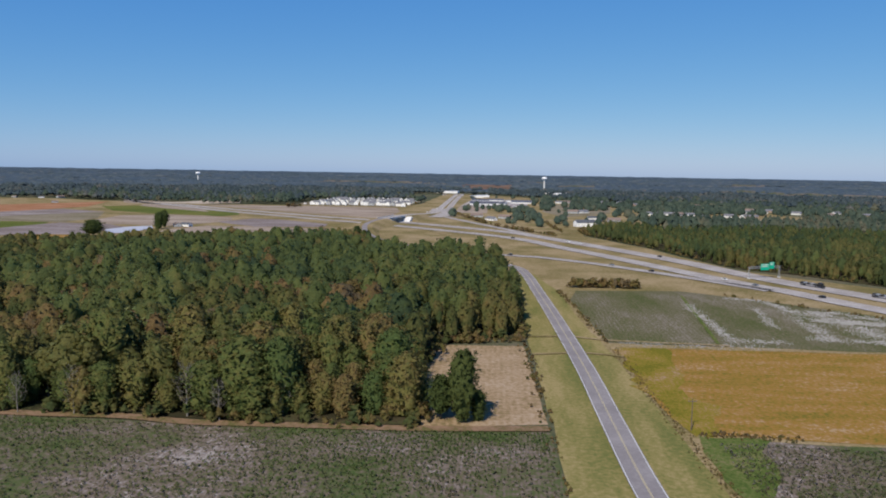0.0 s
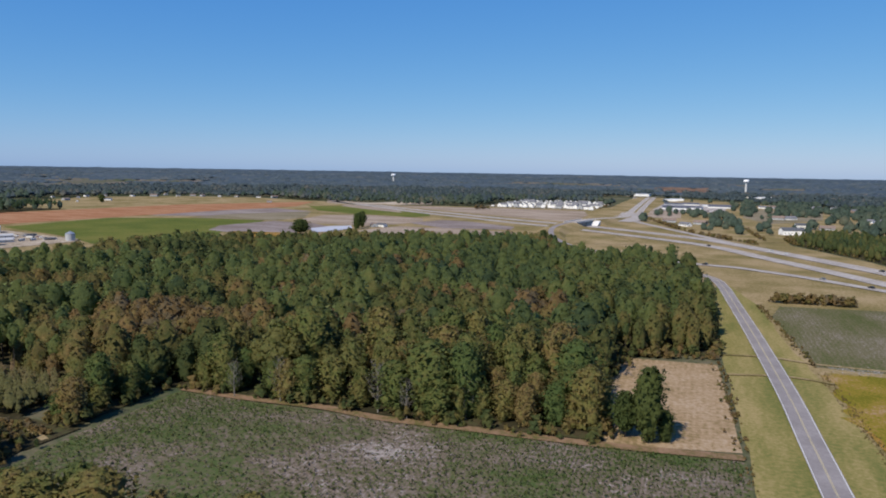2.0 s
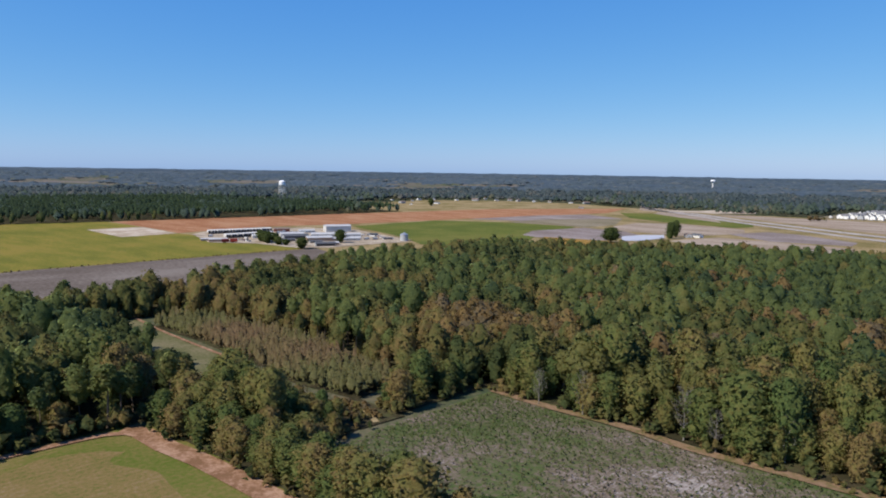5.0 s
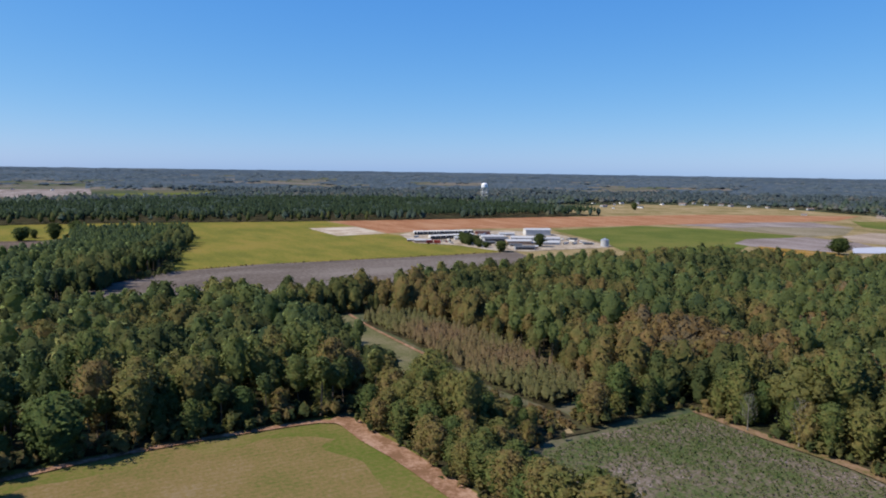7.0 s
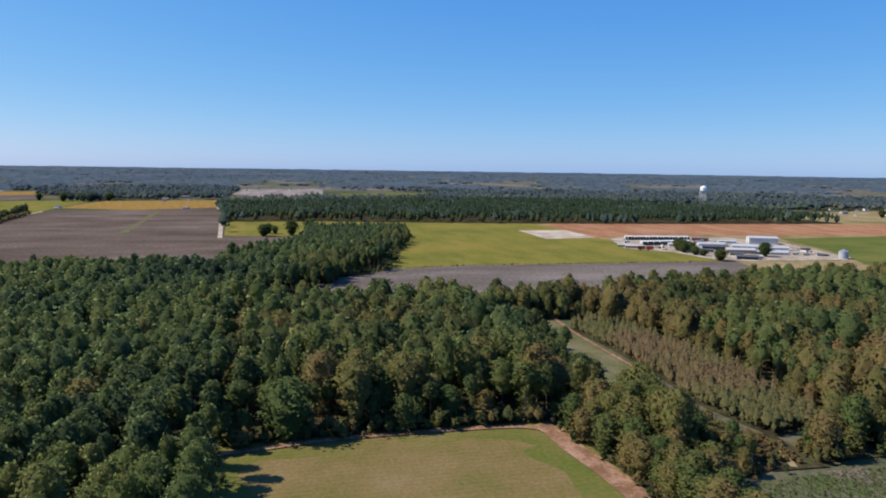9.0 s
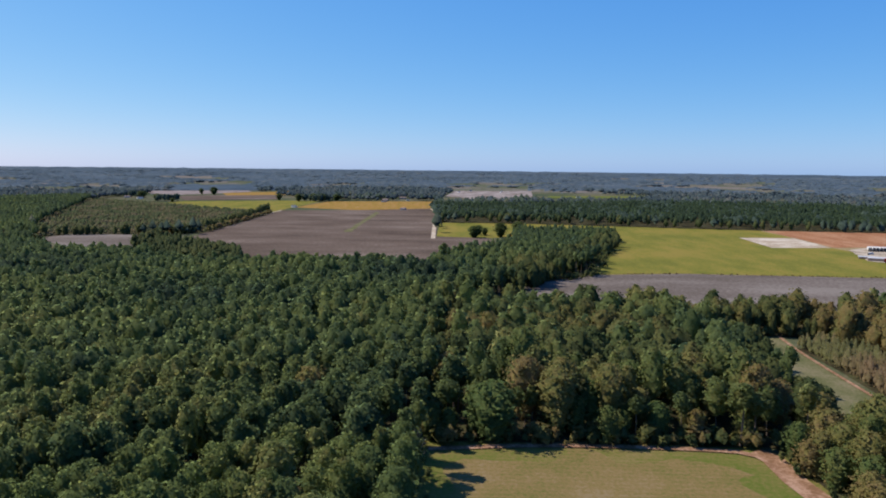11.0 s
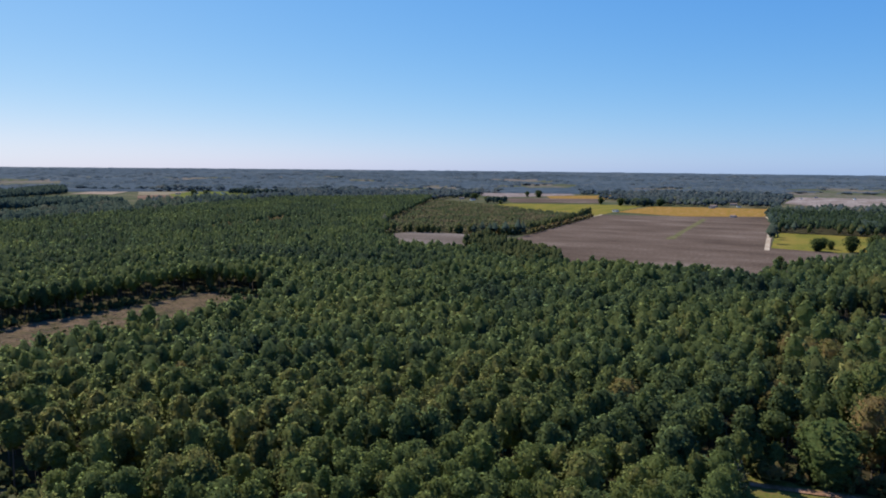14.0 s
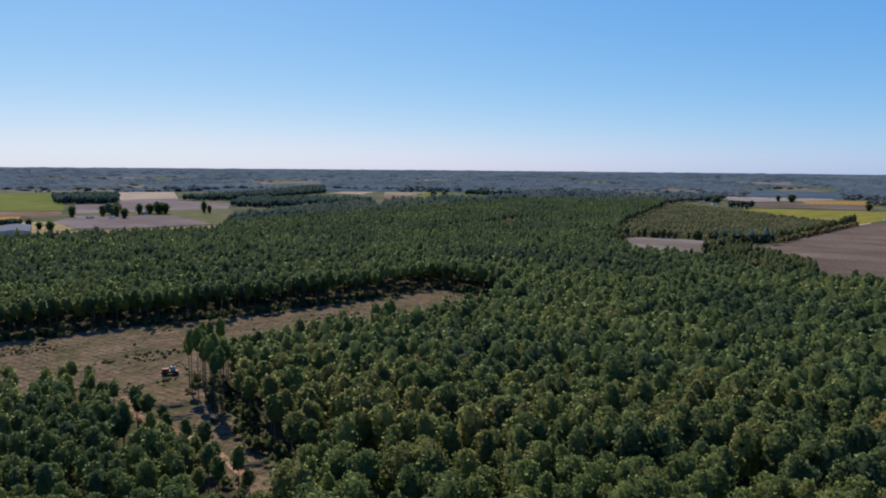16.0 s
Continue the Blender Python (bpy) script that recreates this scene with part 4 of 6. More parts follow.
def stand(poly, spacing, tall, share, t0, t1):
    """Trees of one wood: x, y, height scale, width scale, pine or not, tone, distance to the edge."""
    p = np.array(poly)
    x0, y0 = p.min(0)
    x1, y1 = p.max(0)
    gx, gy = np.meshgrid(np.arange(x0, x1, spacing), np.arange(y0, y1, spacing))
    gx, gy = gx.ravel() + rng.uniform(-0.42, 0.42, gx.size) * spacing, gy.ravel() + rng.uniform(-0.42, 0.42, gy.size) * spacing
    r = np.hypot(gx, gy)
    ok = inside(poly, gx, gy) & (r > 105) & (np.arctan2(-gx, gy) % (2 * np.pi) < 2.97) | inside(poly, gx, gy) & (r > 105) & (np.arctan2(-gx, gy) % (2 * np.pi) > 5.6)
    ok &= rng.random(len(r)) < np.where(r < 480, 0.93 if share > 0.8 else 0.84, np.clip(520 / (r + 60), 0.5, 0.8))
    if poly is W3:
        ok &= ~inside(ARM_EDGE, gx, gy) & ~inside(RUST, gx, gy) & ~inside(RUST_B, gx, gy)
        lane = (gy + 0.05 * gx + 73.5) % 15
        ok &= (lane > 3.6) | (r > 560) | (rng.random(len(r)) < 0.12)
    for cx, cy, cr in GAPS:
        ok &= np.hypot(gx - cx, gy - cy) > cr
    x, y = gx[ok], gy[ok]
    n = len(x)
    e = edge_distance(poly, x, y)
    s = tall * rng.normal(1, 0.08 + 0.07 * (share < 0.6), n).clip(0.7, 1.3) * np.where(np.hypot(x, y) > 520, 0.95, 1)
    block = np.where(inside(PINE_BLOCK, x, y), 0.42, -0.2) if poly is W1 else 0
    pine = rng.random(n) < share + block + 0.8 * patchy(x, y, 0.014) * (0.15 < share < 0.85) - 0.25 * (e < 9) * (share < 0.85)
    tone = t0 + (t1 - t0) * np.clip(0.5 + 1.3 * patchy(x, y, 0.024, 5) + rng.normal(0, 0.11, n), 0, 1)
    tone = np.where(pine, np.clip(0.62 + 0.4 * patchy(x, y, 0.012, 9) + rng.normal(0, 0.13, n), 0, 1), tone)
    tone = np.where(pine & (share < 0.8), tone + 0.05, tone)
    # distant shade and haze put into pine tones: darker, bluer outward
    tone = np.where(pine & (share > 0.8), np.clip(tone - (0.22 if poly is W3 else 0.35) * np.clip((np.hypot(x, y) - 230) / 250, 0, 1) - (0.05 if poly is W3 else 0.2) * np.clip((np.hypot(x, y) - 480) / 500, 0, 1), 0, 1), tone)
    if poly is W1:
        tone = np.where((x > -45) & ~pine, tone * 0.45, np.where((x < -230) & ~pine, tone * 0.62, tone))
    if poly is STRIP:
        s = s * np.where((y > 116) & (x < -158), 0.66, 1)
    if poly is W2:
        s = s * np.where(y > 100, 0.86, 1)
    rim = (e < 12) & (share < 0.8)
    s = s * np.where(rim, rng.uniform(0.68, 1.05, n), 1)
    # shade of distance painted into every wood's tone past 450 m
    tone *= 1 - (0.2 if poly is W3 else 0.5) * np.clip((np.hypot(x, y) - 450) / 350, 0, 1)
    return np.stack([x, y, s, s * rng.uniform(0.82, 1.2, n) * np.where(rim, rng.uniform(1.0, 1.4, n) * np.where(np.hypot(x, y) > 255, 0.82, 1), 1), pine, tone, e], 1)


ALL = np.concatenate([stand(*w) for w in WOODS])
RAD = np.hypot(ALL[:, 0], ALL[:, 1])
PINES = ALL[:, 4] > 0.5


def scatter(name, rows, templates, mats, label, z=None):
    """Many trees as one mesh: crowns in the first material, trunks in the second."""
    if not len(rows):
        return None
    vs, fs, ns, tones, idx, o = [], [], [], [], [], 0
    pick = rng.integers(0, len(templates), len(rows))
    for k, ((tv, tf), (cv, cf, cn)) in enumerate(templates):
        sel = rows[pick == k]
        if not len(sel):
            continue
        v, f = joined([(cv, cf), (tv, tf)]) if len(tv) else (cv, cf)
        a = rng.uniform(0, 2 * np.pi, len(sel))
        c, s = np.cos(a)[:, None], np.sin(a)[:, None]
        x = (v[:, 0] * c - v[:, 1] * s) * sel[:, 3:4] + sel[:, 0:1]
        y = (v[:, 0] * s + v[:, 1] * c) * sel[:, 3:4] + sel[:, 1:2]
        zz = v[:, 2] * sel[:, 2:3] + rise(sel[:, 0], sel[:, 1])[:, None]
        vs.append(np.stack([x, y, zz], -1).reshape(-1, 3))
        if len(tv):
            tn = tv * (1, 1, 0) + (1e-4, 0, 0)
            n = np.concatenate([cn, tn / np.linalg.norm(tn, axis=1)[:, None]])
        else:
            n = cn
        ns.append(np.stack([n[:, 0] * c - n[:, 1] * s, n[:, 0] * s + n[:, 1] * c, np.broadcast_to(n[:, 2], (len(sel), len(n)))], -1).reshape(-1, 3))
        fs.append((f[None] + (np.arange(len(sel)) * len(v))[:, None, None] + o).reshape(-1, 3))
        idx.append(np.tile(np.r_[np.zeros(len(cf), int), np.ones(len(f) - len(cf), int)], len(sel)))
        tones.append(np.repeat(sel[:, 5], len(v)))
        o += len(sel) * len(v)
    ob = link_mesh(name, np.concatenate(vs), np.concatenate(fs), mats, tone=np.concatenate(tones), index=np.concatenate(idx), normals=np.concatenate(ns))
    return tagged(ob, label, "woods", kind="stuff")


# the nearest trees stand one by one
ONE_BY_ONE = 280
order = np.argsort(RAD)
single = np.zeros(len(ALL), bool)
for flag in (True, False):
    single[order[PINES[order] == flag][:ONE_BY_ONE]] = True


def single_trees(rows, kinds, name, leaf_mat, label, group):
    makes = []
    for k, kind in enumerate(kinds):
        (tv, tf), (cv, cf, cn) = tree(kind, 9, 11, 900 if kind in ("broad", "edge") else 560, 0.4, 6, 40 + k, 7, 0.78)
        root = new(name)
        link_mesh("trunk", tv, tf, [bark], root)
        link_mesh("crown", cv, cf, [leaf_mat], root, normals=cn)
        tagged(root, label, "tree", group)
        makes.append(root)
    used = set()
    for i, (x, y, s, w, _, _, e) in enumerate(rows):
        k = i % 2 * 3 if e > 9 and len(makes) > 3 and kinds[0] == "broad" else i % len(makes)
        if e <= 9 and kinds[0] == "broad":
            k = 1 + i % 2
        if kinds[-1] == "bare_pine":
            thin = y < -150 and e < 16
            k, s = (3, s * 1.15) if thin else (i % 3, s)
        m = pose(x, y, 0, 0, 0, rng.uniform(0, 360)) @ Matrix.Diagonal((w, w, s, 1))
        if k in used:
            copy_thing(makes[k], m)
        else:
            makes[k].matrix_basis = m
            used.add(k)


def bands(flag):
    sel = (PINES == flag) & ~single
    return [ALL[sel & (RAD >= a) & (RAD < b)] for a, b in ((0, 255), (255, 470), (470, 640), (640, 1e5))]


def woods():
    for flag, mat, label in ((True, pine_leaf_j, "dense dark green pine wood"), (False, broad_leaf_j, "mixed broadleaf wood turning green, olive and rust")):
        name = "pine_wood" if flag else "broadleaf_wood"
        kinds = ["pine", "bare_pine"] if flag else ["broad", "edge"]
        near, mid, back_rows, far = bands(flag)
        for kind, rows, where in ((kinds[0], near[near[:, 6] >= 9], "inside the wood"), (kinds[1], near[near[:, 6] < 9], "along the wood's edge")):
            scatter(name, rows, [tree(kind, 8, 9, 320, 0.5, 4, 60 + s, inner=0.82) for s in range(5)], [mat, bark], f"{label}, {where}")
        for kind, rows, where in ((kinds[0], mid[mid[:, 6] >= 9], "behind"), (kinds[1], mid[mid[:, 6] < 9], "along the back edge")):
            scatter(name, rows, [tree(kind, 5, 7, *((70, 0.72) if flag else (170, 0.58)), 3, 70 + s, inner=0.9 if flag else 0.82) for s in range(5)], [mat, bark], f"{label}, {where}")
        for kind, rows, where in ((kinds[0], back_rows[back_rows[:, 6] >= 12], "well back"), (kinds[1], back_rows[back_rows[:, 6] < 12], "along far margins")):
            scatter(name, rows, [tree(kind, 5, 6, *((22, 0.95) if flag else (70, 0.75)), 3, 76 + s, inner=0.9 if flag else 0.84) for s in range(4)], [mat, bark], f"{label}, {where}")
        reach = np.full(len(far), np.inf) if flag else np.hypot(far[:, 0], far[:, 1])
        # broadleaf trees past 1100 m take the haze-tinted leaf colour
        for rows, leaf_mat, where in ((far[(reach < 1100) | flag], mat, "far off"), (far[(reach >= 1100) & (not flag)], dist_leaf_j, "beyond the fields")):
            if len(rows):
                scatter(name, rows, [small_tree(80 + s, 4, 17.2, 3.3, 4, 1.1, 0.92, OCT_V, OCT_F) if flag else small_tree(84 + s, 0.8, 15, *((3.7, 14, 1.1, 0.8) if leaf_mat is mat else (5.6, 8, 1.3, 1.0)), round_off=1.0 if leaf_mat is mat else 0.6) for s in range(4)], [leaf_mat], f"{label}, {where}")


def undergrowth():
    """Shrubs and saplings that close the woods' edges."""
    rows = []
    for poly, step, tall in ((W1, 1.7, 0.27), (W2, 1.1, 0.36), (STRIP, 2.2, 0.24), (CORNER, 2.2, 0.28), (W3, 1.3, 0.3), (W3B, 1.6, 0.2), (EAST, 4.0, 0.24), (GLADE_N, 2.6, 0.3)):
        p = np.array(poly, float)
        for a, b in zip(p, np.roll(p, -1, 0)):
            n = int(np.hypot(*(b - a)) / step)
            u = rng.random(n)[:, None]
            q = a + (b - a) * u + rng.normal(0, 3.2 if poly is W3 else 1.6, (n, 2))
            k = tall * rng.uniform(0.5, 1.5, n)
            rows.append(np.stack([q[:, 0], q[:, 1], k, k * rng.uniform(1.0, 1.9, n), 0 * k, rng.uniform(0.0, 0.3 if poly in (W3, W3B) else 0.7, n), 0 * k], 1))
    rows = np.concatenate(rows)
    r = np.hypot(rows[:, 0], rows[:, 1])
    ok = (r > 105) & (r < 900) & ((np.arctan2(-rows[:, 0], rows[:, 1]) % (2 * np.pi) < 2.97) | (rows[:, 0] > 0))
    scatter("undergrowth", rows[ok], [small_tree(110 + s, 0, 12, 3.0, 11, 2.2, 0.6, OCT_V, OCT_F) for s in range(4)], [broad_leaf_j], "shrubs and saplings along the woods' edges")


undergrowth()
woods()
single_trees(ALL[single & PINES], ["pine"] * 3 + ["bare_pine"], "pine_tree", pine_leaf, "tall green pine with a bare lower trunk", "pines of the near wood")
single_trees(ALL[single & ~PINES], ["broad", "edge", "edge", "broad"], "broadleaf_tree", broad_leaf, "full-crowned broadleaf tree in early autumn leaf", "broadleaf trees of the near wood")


def plain_stand(poly, spacing, height, tone, name, templates, mats, label):
    rows = stand(poly, spacing, height, 0.0, *tone)
    scatter(name, rows, templates, mats, label)


plain_stand(CYPRESS, 1.9, 0.5, (0, 1), "young_plantation", [small_tree(90 + s, 0, 15, 2.4, 20, 0.75, 0.6, OCT_V, OCT_F, 0.4) for s in range(4)], [brown_leaf_j, bark], "young russet plantation in rows")
plain_stand(YOUNG, 5.4, 0.42, (0.0, 2.0), "young_wood", [small_tree(95 + s, 0, 14, 5.4, 5, 1.6, 1.0, OCT_V, OCT_F) for s in range(4)], [young_leaf_j], "low young wood of green and rust")

# forest floor: leaf litter with the woods' shade put into its colour
BRUSH = [(-194, 132), (-157, 133), (-156, 150), (-180, 151)]
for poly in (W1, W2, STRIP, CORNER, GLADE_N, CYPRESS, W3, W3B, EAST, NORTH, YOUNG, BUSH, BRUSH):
    sheet("forest_floor", poly, 0.06, litter, "leaf litter under the trees, darkened for their shade", 0.5, 20, "forest floor")

# the far woods to the skyline
TOWN = [(95, 880), (240, 1020), (560, 1080), (760, 1330), (560, 1560), (300, 1720), (60, 2000), (-60, 2150), (-60, 1560), (60, 1500)]
ESTATE = [(-405, 1380), (-180, 1370), (-172, 1700), (-240, 1725), (-415, 1600)]
HOLES = [*FIELDS, OPEN_N, TOWN, ESTATE, RED_FAR, [(-140, 2250), (-30, 2250), (-30, 2520), (-140, 2520)], W1, W3, EAST, NORTH, YOUNG, SW_BLOCK, SW_BELT, SW_GROVE, SW_FRONT,
         [(-1840, -60), (-2030, -56), (-2520, -33), (-2560, 232), (-2220, 556), (-2010, 560), (-1640, 180), (-1600, -60)],
         [(-1250, -335), (-1400, -60), (-1730, -70), (-1700, -330), (-2100, -590), (-2835, -830), (-2716, -1015), (-1943, -865), (-1650, -850)],
         [(-780, -480), (-860, -300), (-1000, -300), (-1250, -300), (-1250, -345), (-850, -345)],
         [(-200, -900), (-412, -790), (-520, -925), (-810, -955), (-1020, -1195), (-1290, -1225), (-1660, -1340), (-1860, -1570), (-1690, -1740), (-1560, -1950), (-1480, -2180), (-1040, -2190), (-880, -2285), (-700, -2245), (-585, -2370), (-200, -2300)]]


def unhide(rows, spots, reach, wide):
    """Leave out the trees that stand on houses or close before them."""
    keep = np.ones(len(rows), bool)
    for x, y in spots:
        d = math.hypot(x, y)
        dx, dy = rows[:, 0] - x, rows[:, 1] - y
        along, across = -(dx * x + dy * y) / d, np.abs(dx * y - dy * x) / d
        keep &= ~((across < wide) & (along > -wide) & (along < reach))
    return rows[keep]


FAR_SPOTS = [(-1278, 1270), (-1255, 1300), (-1215, 1340), (-1180, 1370), (-1152, 1419), (-1100, 1440), (-1060, 1450), (-1020, 1462), (-965, 1468), (-930, 1480), (-1300, 1200), (-1240, 1210),
             (-1640, 1010), (-1700, 1190), (-1560, 1240), (-1748, -822), (-1700, -769), (-1716, -738), (-1593, -649), (-1726, -189), (-1751, -138), (-1672, -187), (-1627, -1542), (-1654, -1451), (-1702, -1377), (-1500, -1590), (-1475, -1470)]
FAR_SPOTS += [(-412, -1179), (-438, -1160), (-516, -1223), (-995, -2459), (-2353, -633), (-2510, 20), (-2440, 120), (-830, 2000), (-700, 2050), (-375, 822), (-366, 826), (-2300, 900), (-2150, 1150), (-1180, 1120), (-1120, 1090)]
for seed in range(60):
    spot = random.Random(seed)
    h, d = spot.uniform(-0.55, 2.9), spot.uniform(1350, 2500)
    FAR_SPOTS.append((round(-math.sin(h) * d), round(math.cos(h) * d)))
FAR_SPOTS = [q for q in FAR_SPOTS if q in ((-412, -1179), (-438, -1160), (-516, -1223)) or q[1] > -850 or q[0] < -1450]
for wood in (W3, NORTH, EAST, YOUNG, SW_BLOCK, SW_BELT, SW_GROVE, SW_FRONT, W1):
    FAR_SPOTS = [q for q in FAR_SPOTS if not inside(wood, np.array([q[0]]), np.array([q[1]]))[0]]


SHOPS = [(-36, 1530), (-4, 1565), (-44, 1700), (-8, 1745), (50, 1640), (-152, 2300), (-45, 2000), (-15, 1640), (22, 1700), (-58, 1600), (191, 2313), (160, 2295)]


def far_woods():
    rows = []
    r = 900.0
    while r < 4600:
        gap = 7.5 + 0.0045 * r if r < 2450 else 10 + 0.0085 * r
        n = int(r * 3.7 / gap)
        a = np.linspace(-0.72, 2.98, n) + rng.uniform(-0.4, 0.4, n) * gap / r
        rr = r + rng.uniform(-0.5, 0.5, n) * gap
        x, y = -np.sin(a) * rr, np.cos(a) * rr
        ok = np.ones(n, bool)
        for h in HOLES:
            ok &= ~inside(h, x, y)
        x, y = x[ok], y[ok]
        if r > 2400:
            ok = ~far_clear(x, y)
        else:
            ok = patchy(x, y, 0.0032, 6) + 0.5 * patchy(x, y, 0.009, 3) < 0.34
        x, y = x[ok], y[ok]
        k = rng.normal(1, 0.16, len(x)).clip(0.6, 1.5) * (0.8 + 0.35 * patchy(x, y, 0.004))
        tone = np.clip(0.4 + 0.6 * patchy(x, y, 0.006, 2) + rng.normal(0, 0.22, len(x)), 0, 1)
        tall = 1.2 + 0.3 * np.clip((2000 - r) / 800, 0, 1)
        rows.append(np.stack([x, y, tall * k, k * gap / 8, 0 * x, tone, 0 * x], 1))
        r += gap * 0.95
    rows = unhide(unhide(np.concatenate(rows), FAR_SPOTS, 110, 16), SHOPS + [(-1711, 1166)], 260, 26)
    d = np.hypot(rows[:, 0], rows[:, 1])
    clump = [small_tree(100 + s, 1, 14, 4.4, 5, 1.5, 0.9, OCT_V, OCT_F, 0.6) for s in range(4)]
    low = [small_tree(104 + s, 0, 9, 4.6, 1, 2.0, 1.0, OCT_V, OCT_F, 0.35) for s in range(4)]
    d = d + rng.uniform(-250, 250, len(d))
    # three distance bands, each with more haze in its leaf colour
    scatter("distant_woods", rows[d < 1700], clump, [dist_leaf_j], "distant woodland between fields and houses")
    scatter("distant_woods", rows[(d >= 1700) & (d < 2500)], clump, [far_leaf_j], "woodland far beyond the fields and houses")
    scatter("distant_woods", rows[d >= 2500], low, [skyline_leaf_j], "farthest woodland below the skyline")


far_woods()

# ---- things ----
def part(name, bm, mat, parent, label=""):
    """One mesh under a thing or under a part."""
    me = bpy.data.meshes.new(name)
    bm.to_mesh(me)
    bm.free()
    for m in mat if isinstance(mat, (list, tuple)) else [mat]:
        me.materials.append(m)
    ob = new(name, me)
    ob.parent = parent
    return tagged(ob, label) if label else ob


def box(x0, x1, y0, y1, z0, z1, bevel=0.0):
    bm = bmesh.new()
    bmesh.ops.create_cube(bm, size=1)
    for v in bm.verts:
        v.co = ((x0 + x1) / 2 + v.co.x * (x1 - x0), (y0 + y1) / 2 + v.co.y * (y1 - y0), (z0 + z1) / 2 + v.co.z * (z1 - z0))
    if bevel:
        bmesh.ops.bevel(bm, geom=bm.edges[:], offset=bevel, segments=1, affect="EDGES")
    return bm


def prism(profile, y0, y1):
    """A profile in x and z drawn out along y."""
    bm = bmesh.new()
    a = [bm.verts.new((x, y0, z)) for x, z in profile]
    b = [bm.verts.new((x, y1, z)) for x, z in profile]
    n = len(profile)
    bm.faces.new(a)
    bm.faces.new(b[::-1])
    for i in range(n):
        j = (i + 1) % n
        bm.faces.new((a[j], a[i], b[i], b[j]))
    bmesh.ops.recalc_face_normals(bm, faces=bm.faces[:])
    return bm


def lathe(profile, sides=20):
    """A profile of radius and height turned round z."""
    bm = bmesh.new()
    rings = [[bm.verts.new((r * math.cos(2 * math.pi * k / sides), r * math.sin(2 * math.pi * k / sides), z)) for k in range(sides)] for r, z in profile]
    for a, b in zip(rings, rings[1:]):
        for k in range(sides):
            j = (k + 1) % sides
            bm.faces.new((a[k], a[j], b[j], b[k]))
    bm.faces.new(rings[0][::-1])
    bm.faces.new(rings[-1])
    return bm


def bar(a, b, r, sides=6):
    """A round bar from a to b."""
    a, b = Vector(a), Vector(b)
    bm = bmesh.new()
    bmesh.ops.create_cone(bm, cap_ends=True, segments=sides, radius1=r, radius2=r, depth=(b - a).length)
    m = Matrix.Translation((a + b) / 2) @ (b - a).to_track_quat("Z", "Y").to_matrix().to_4x4()
    bmesh.ops.transform(bm, matrix=m, verts=bm.verts[:])
    return bm


siding_white = plain("white_siding", (0.78, 0.77, 0.745), 0.6, vary=0.07, scale=0.5)
siding_dull = plain("weathered_white_siding", (0.50, 0.49, 0.47), 0.65, vary=0.12, scale=0.5)
siding_grey = plain("grey_siding", (0.36, 0.37, 0.38), 0.6, vary=0.1, scale=0.5)
siding_tan = plain("tan_brick", (0.36, 0.25, 0.18), 0.8, vary=0.18, scale=0.8)
shingle = plain("grey_shingles", (0.15, 0.15, 0.16), 0.9, vary=0.25, scale=0.7)
brown_shingle = plain("brown_shingles", (0.19, 0.145, 0.12), 0.9, vary=0.25, scale=0.7)
slate = plain("slate_blue_roof", (0.085, 0.092, 0.115), 1.0, vary=0.2, scale=0.4)
red_brick = plain("red_brick", (0.30, 0.11, 0.075), 0.85, vary=0.2, scale=0.5)
tin = plain("weathered_tin_roof", (0.085, 0.09, 0.10), 0.8, 0.0, vary=0.15, scale=0.4)
tin_pale = plain("pale_sheet_metal_roof", (0.40, 0.40, 0.40), 0.6, 0.0, vary=0.12, scale=0.4)
white_roof = plain("white_metal_roof", (0.60, 0.60, 0.59), 0.4, vary=0.06, scale=0.3)
dark_metal = plain("dark_steel", (0.06, 0.06, 0.065), 0.5, 0.4, vary=0.2)
steel = plain("galvanised_steel", (0.42, 0.43, 0.44), 0.4, 0.6, vary=0.12)
sign_green = plain("green_sign_sheeting", (0.0, 0.36, 0.22), 0.4, vary=0.05)
pane = glass("window_glass")
rubber = plain("tyre_rubber", (0.025, 0.025, 0.025), 0.9, vary=0.2)
pole_wood = plain("creosoted_wood", (0.13, 0.10, 0.08), 0.9, vary=0.25)
white_cement = plain("pale_cement", (0.58, 0.57, 0.54), 0.8, vary=0.1, scale=0.4)
orange_paint = plain("orange_machine_paint", (0.24, 0.085, 0.035), 0.6, vary=0.3)
paints = [plain("black_car_paint", (0.02, 0.02, 0.022), 0.25), plain("white_car_paint", (0.75, 0.75, 0.74), 0.3, vary=0.03), plain("silver_car_paint", (0.38, 0.39, 0.40), 0.3, 0.5), plain("dark_red_car_paint", (0.16, 0.02, 0.02), 0.3)]
tank_white = plain("white_tank_paint", (0.78, 0.79, 0.80), 0.45, vary=0.05, scale=0.1)


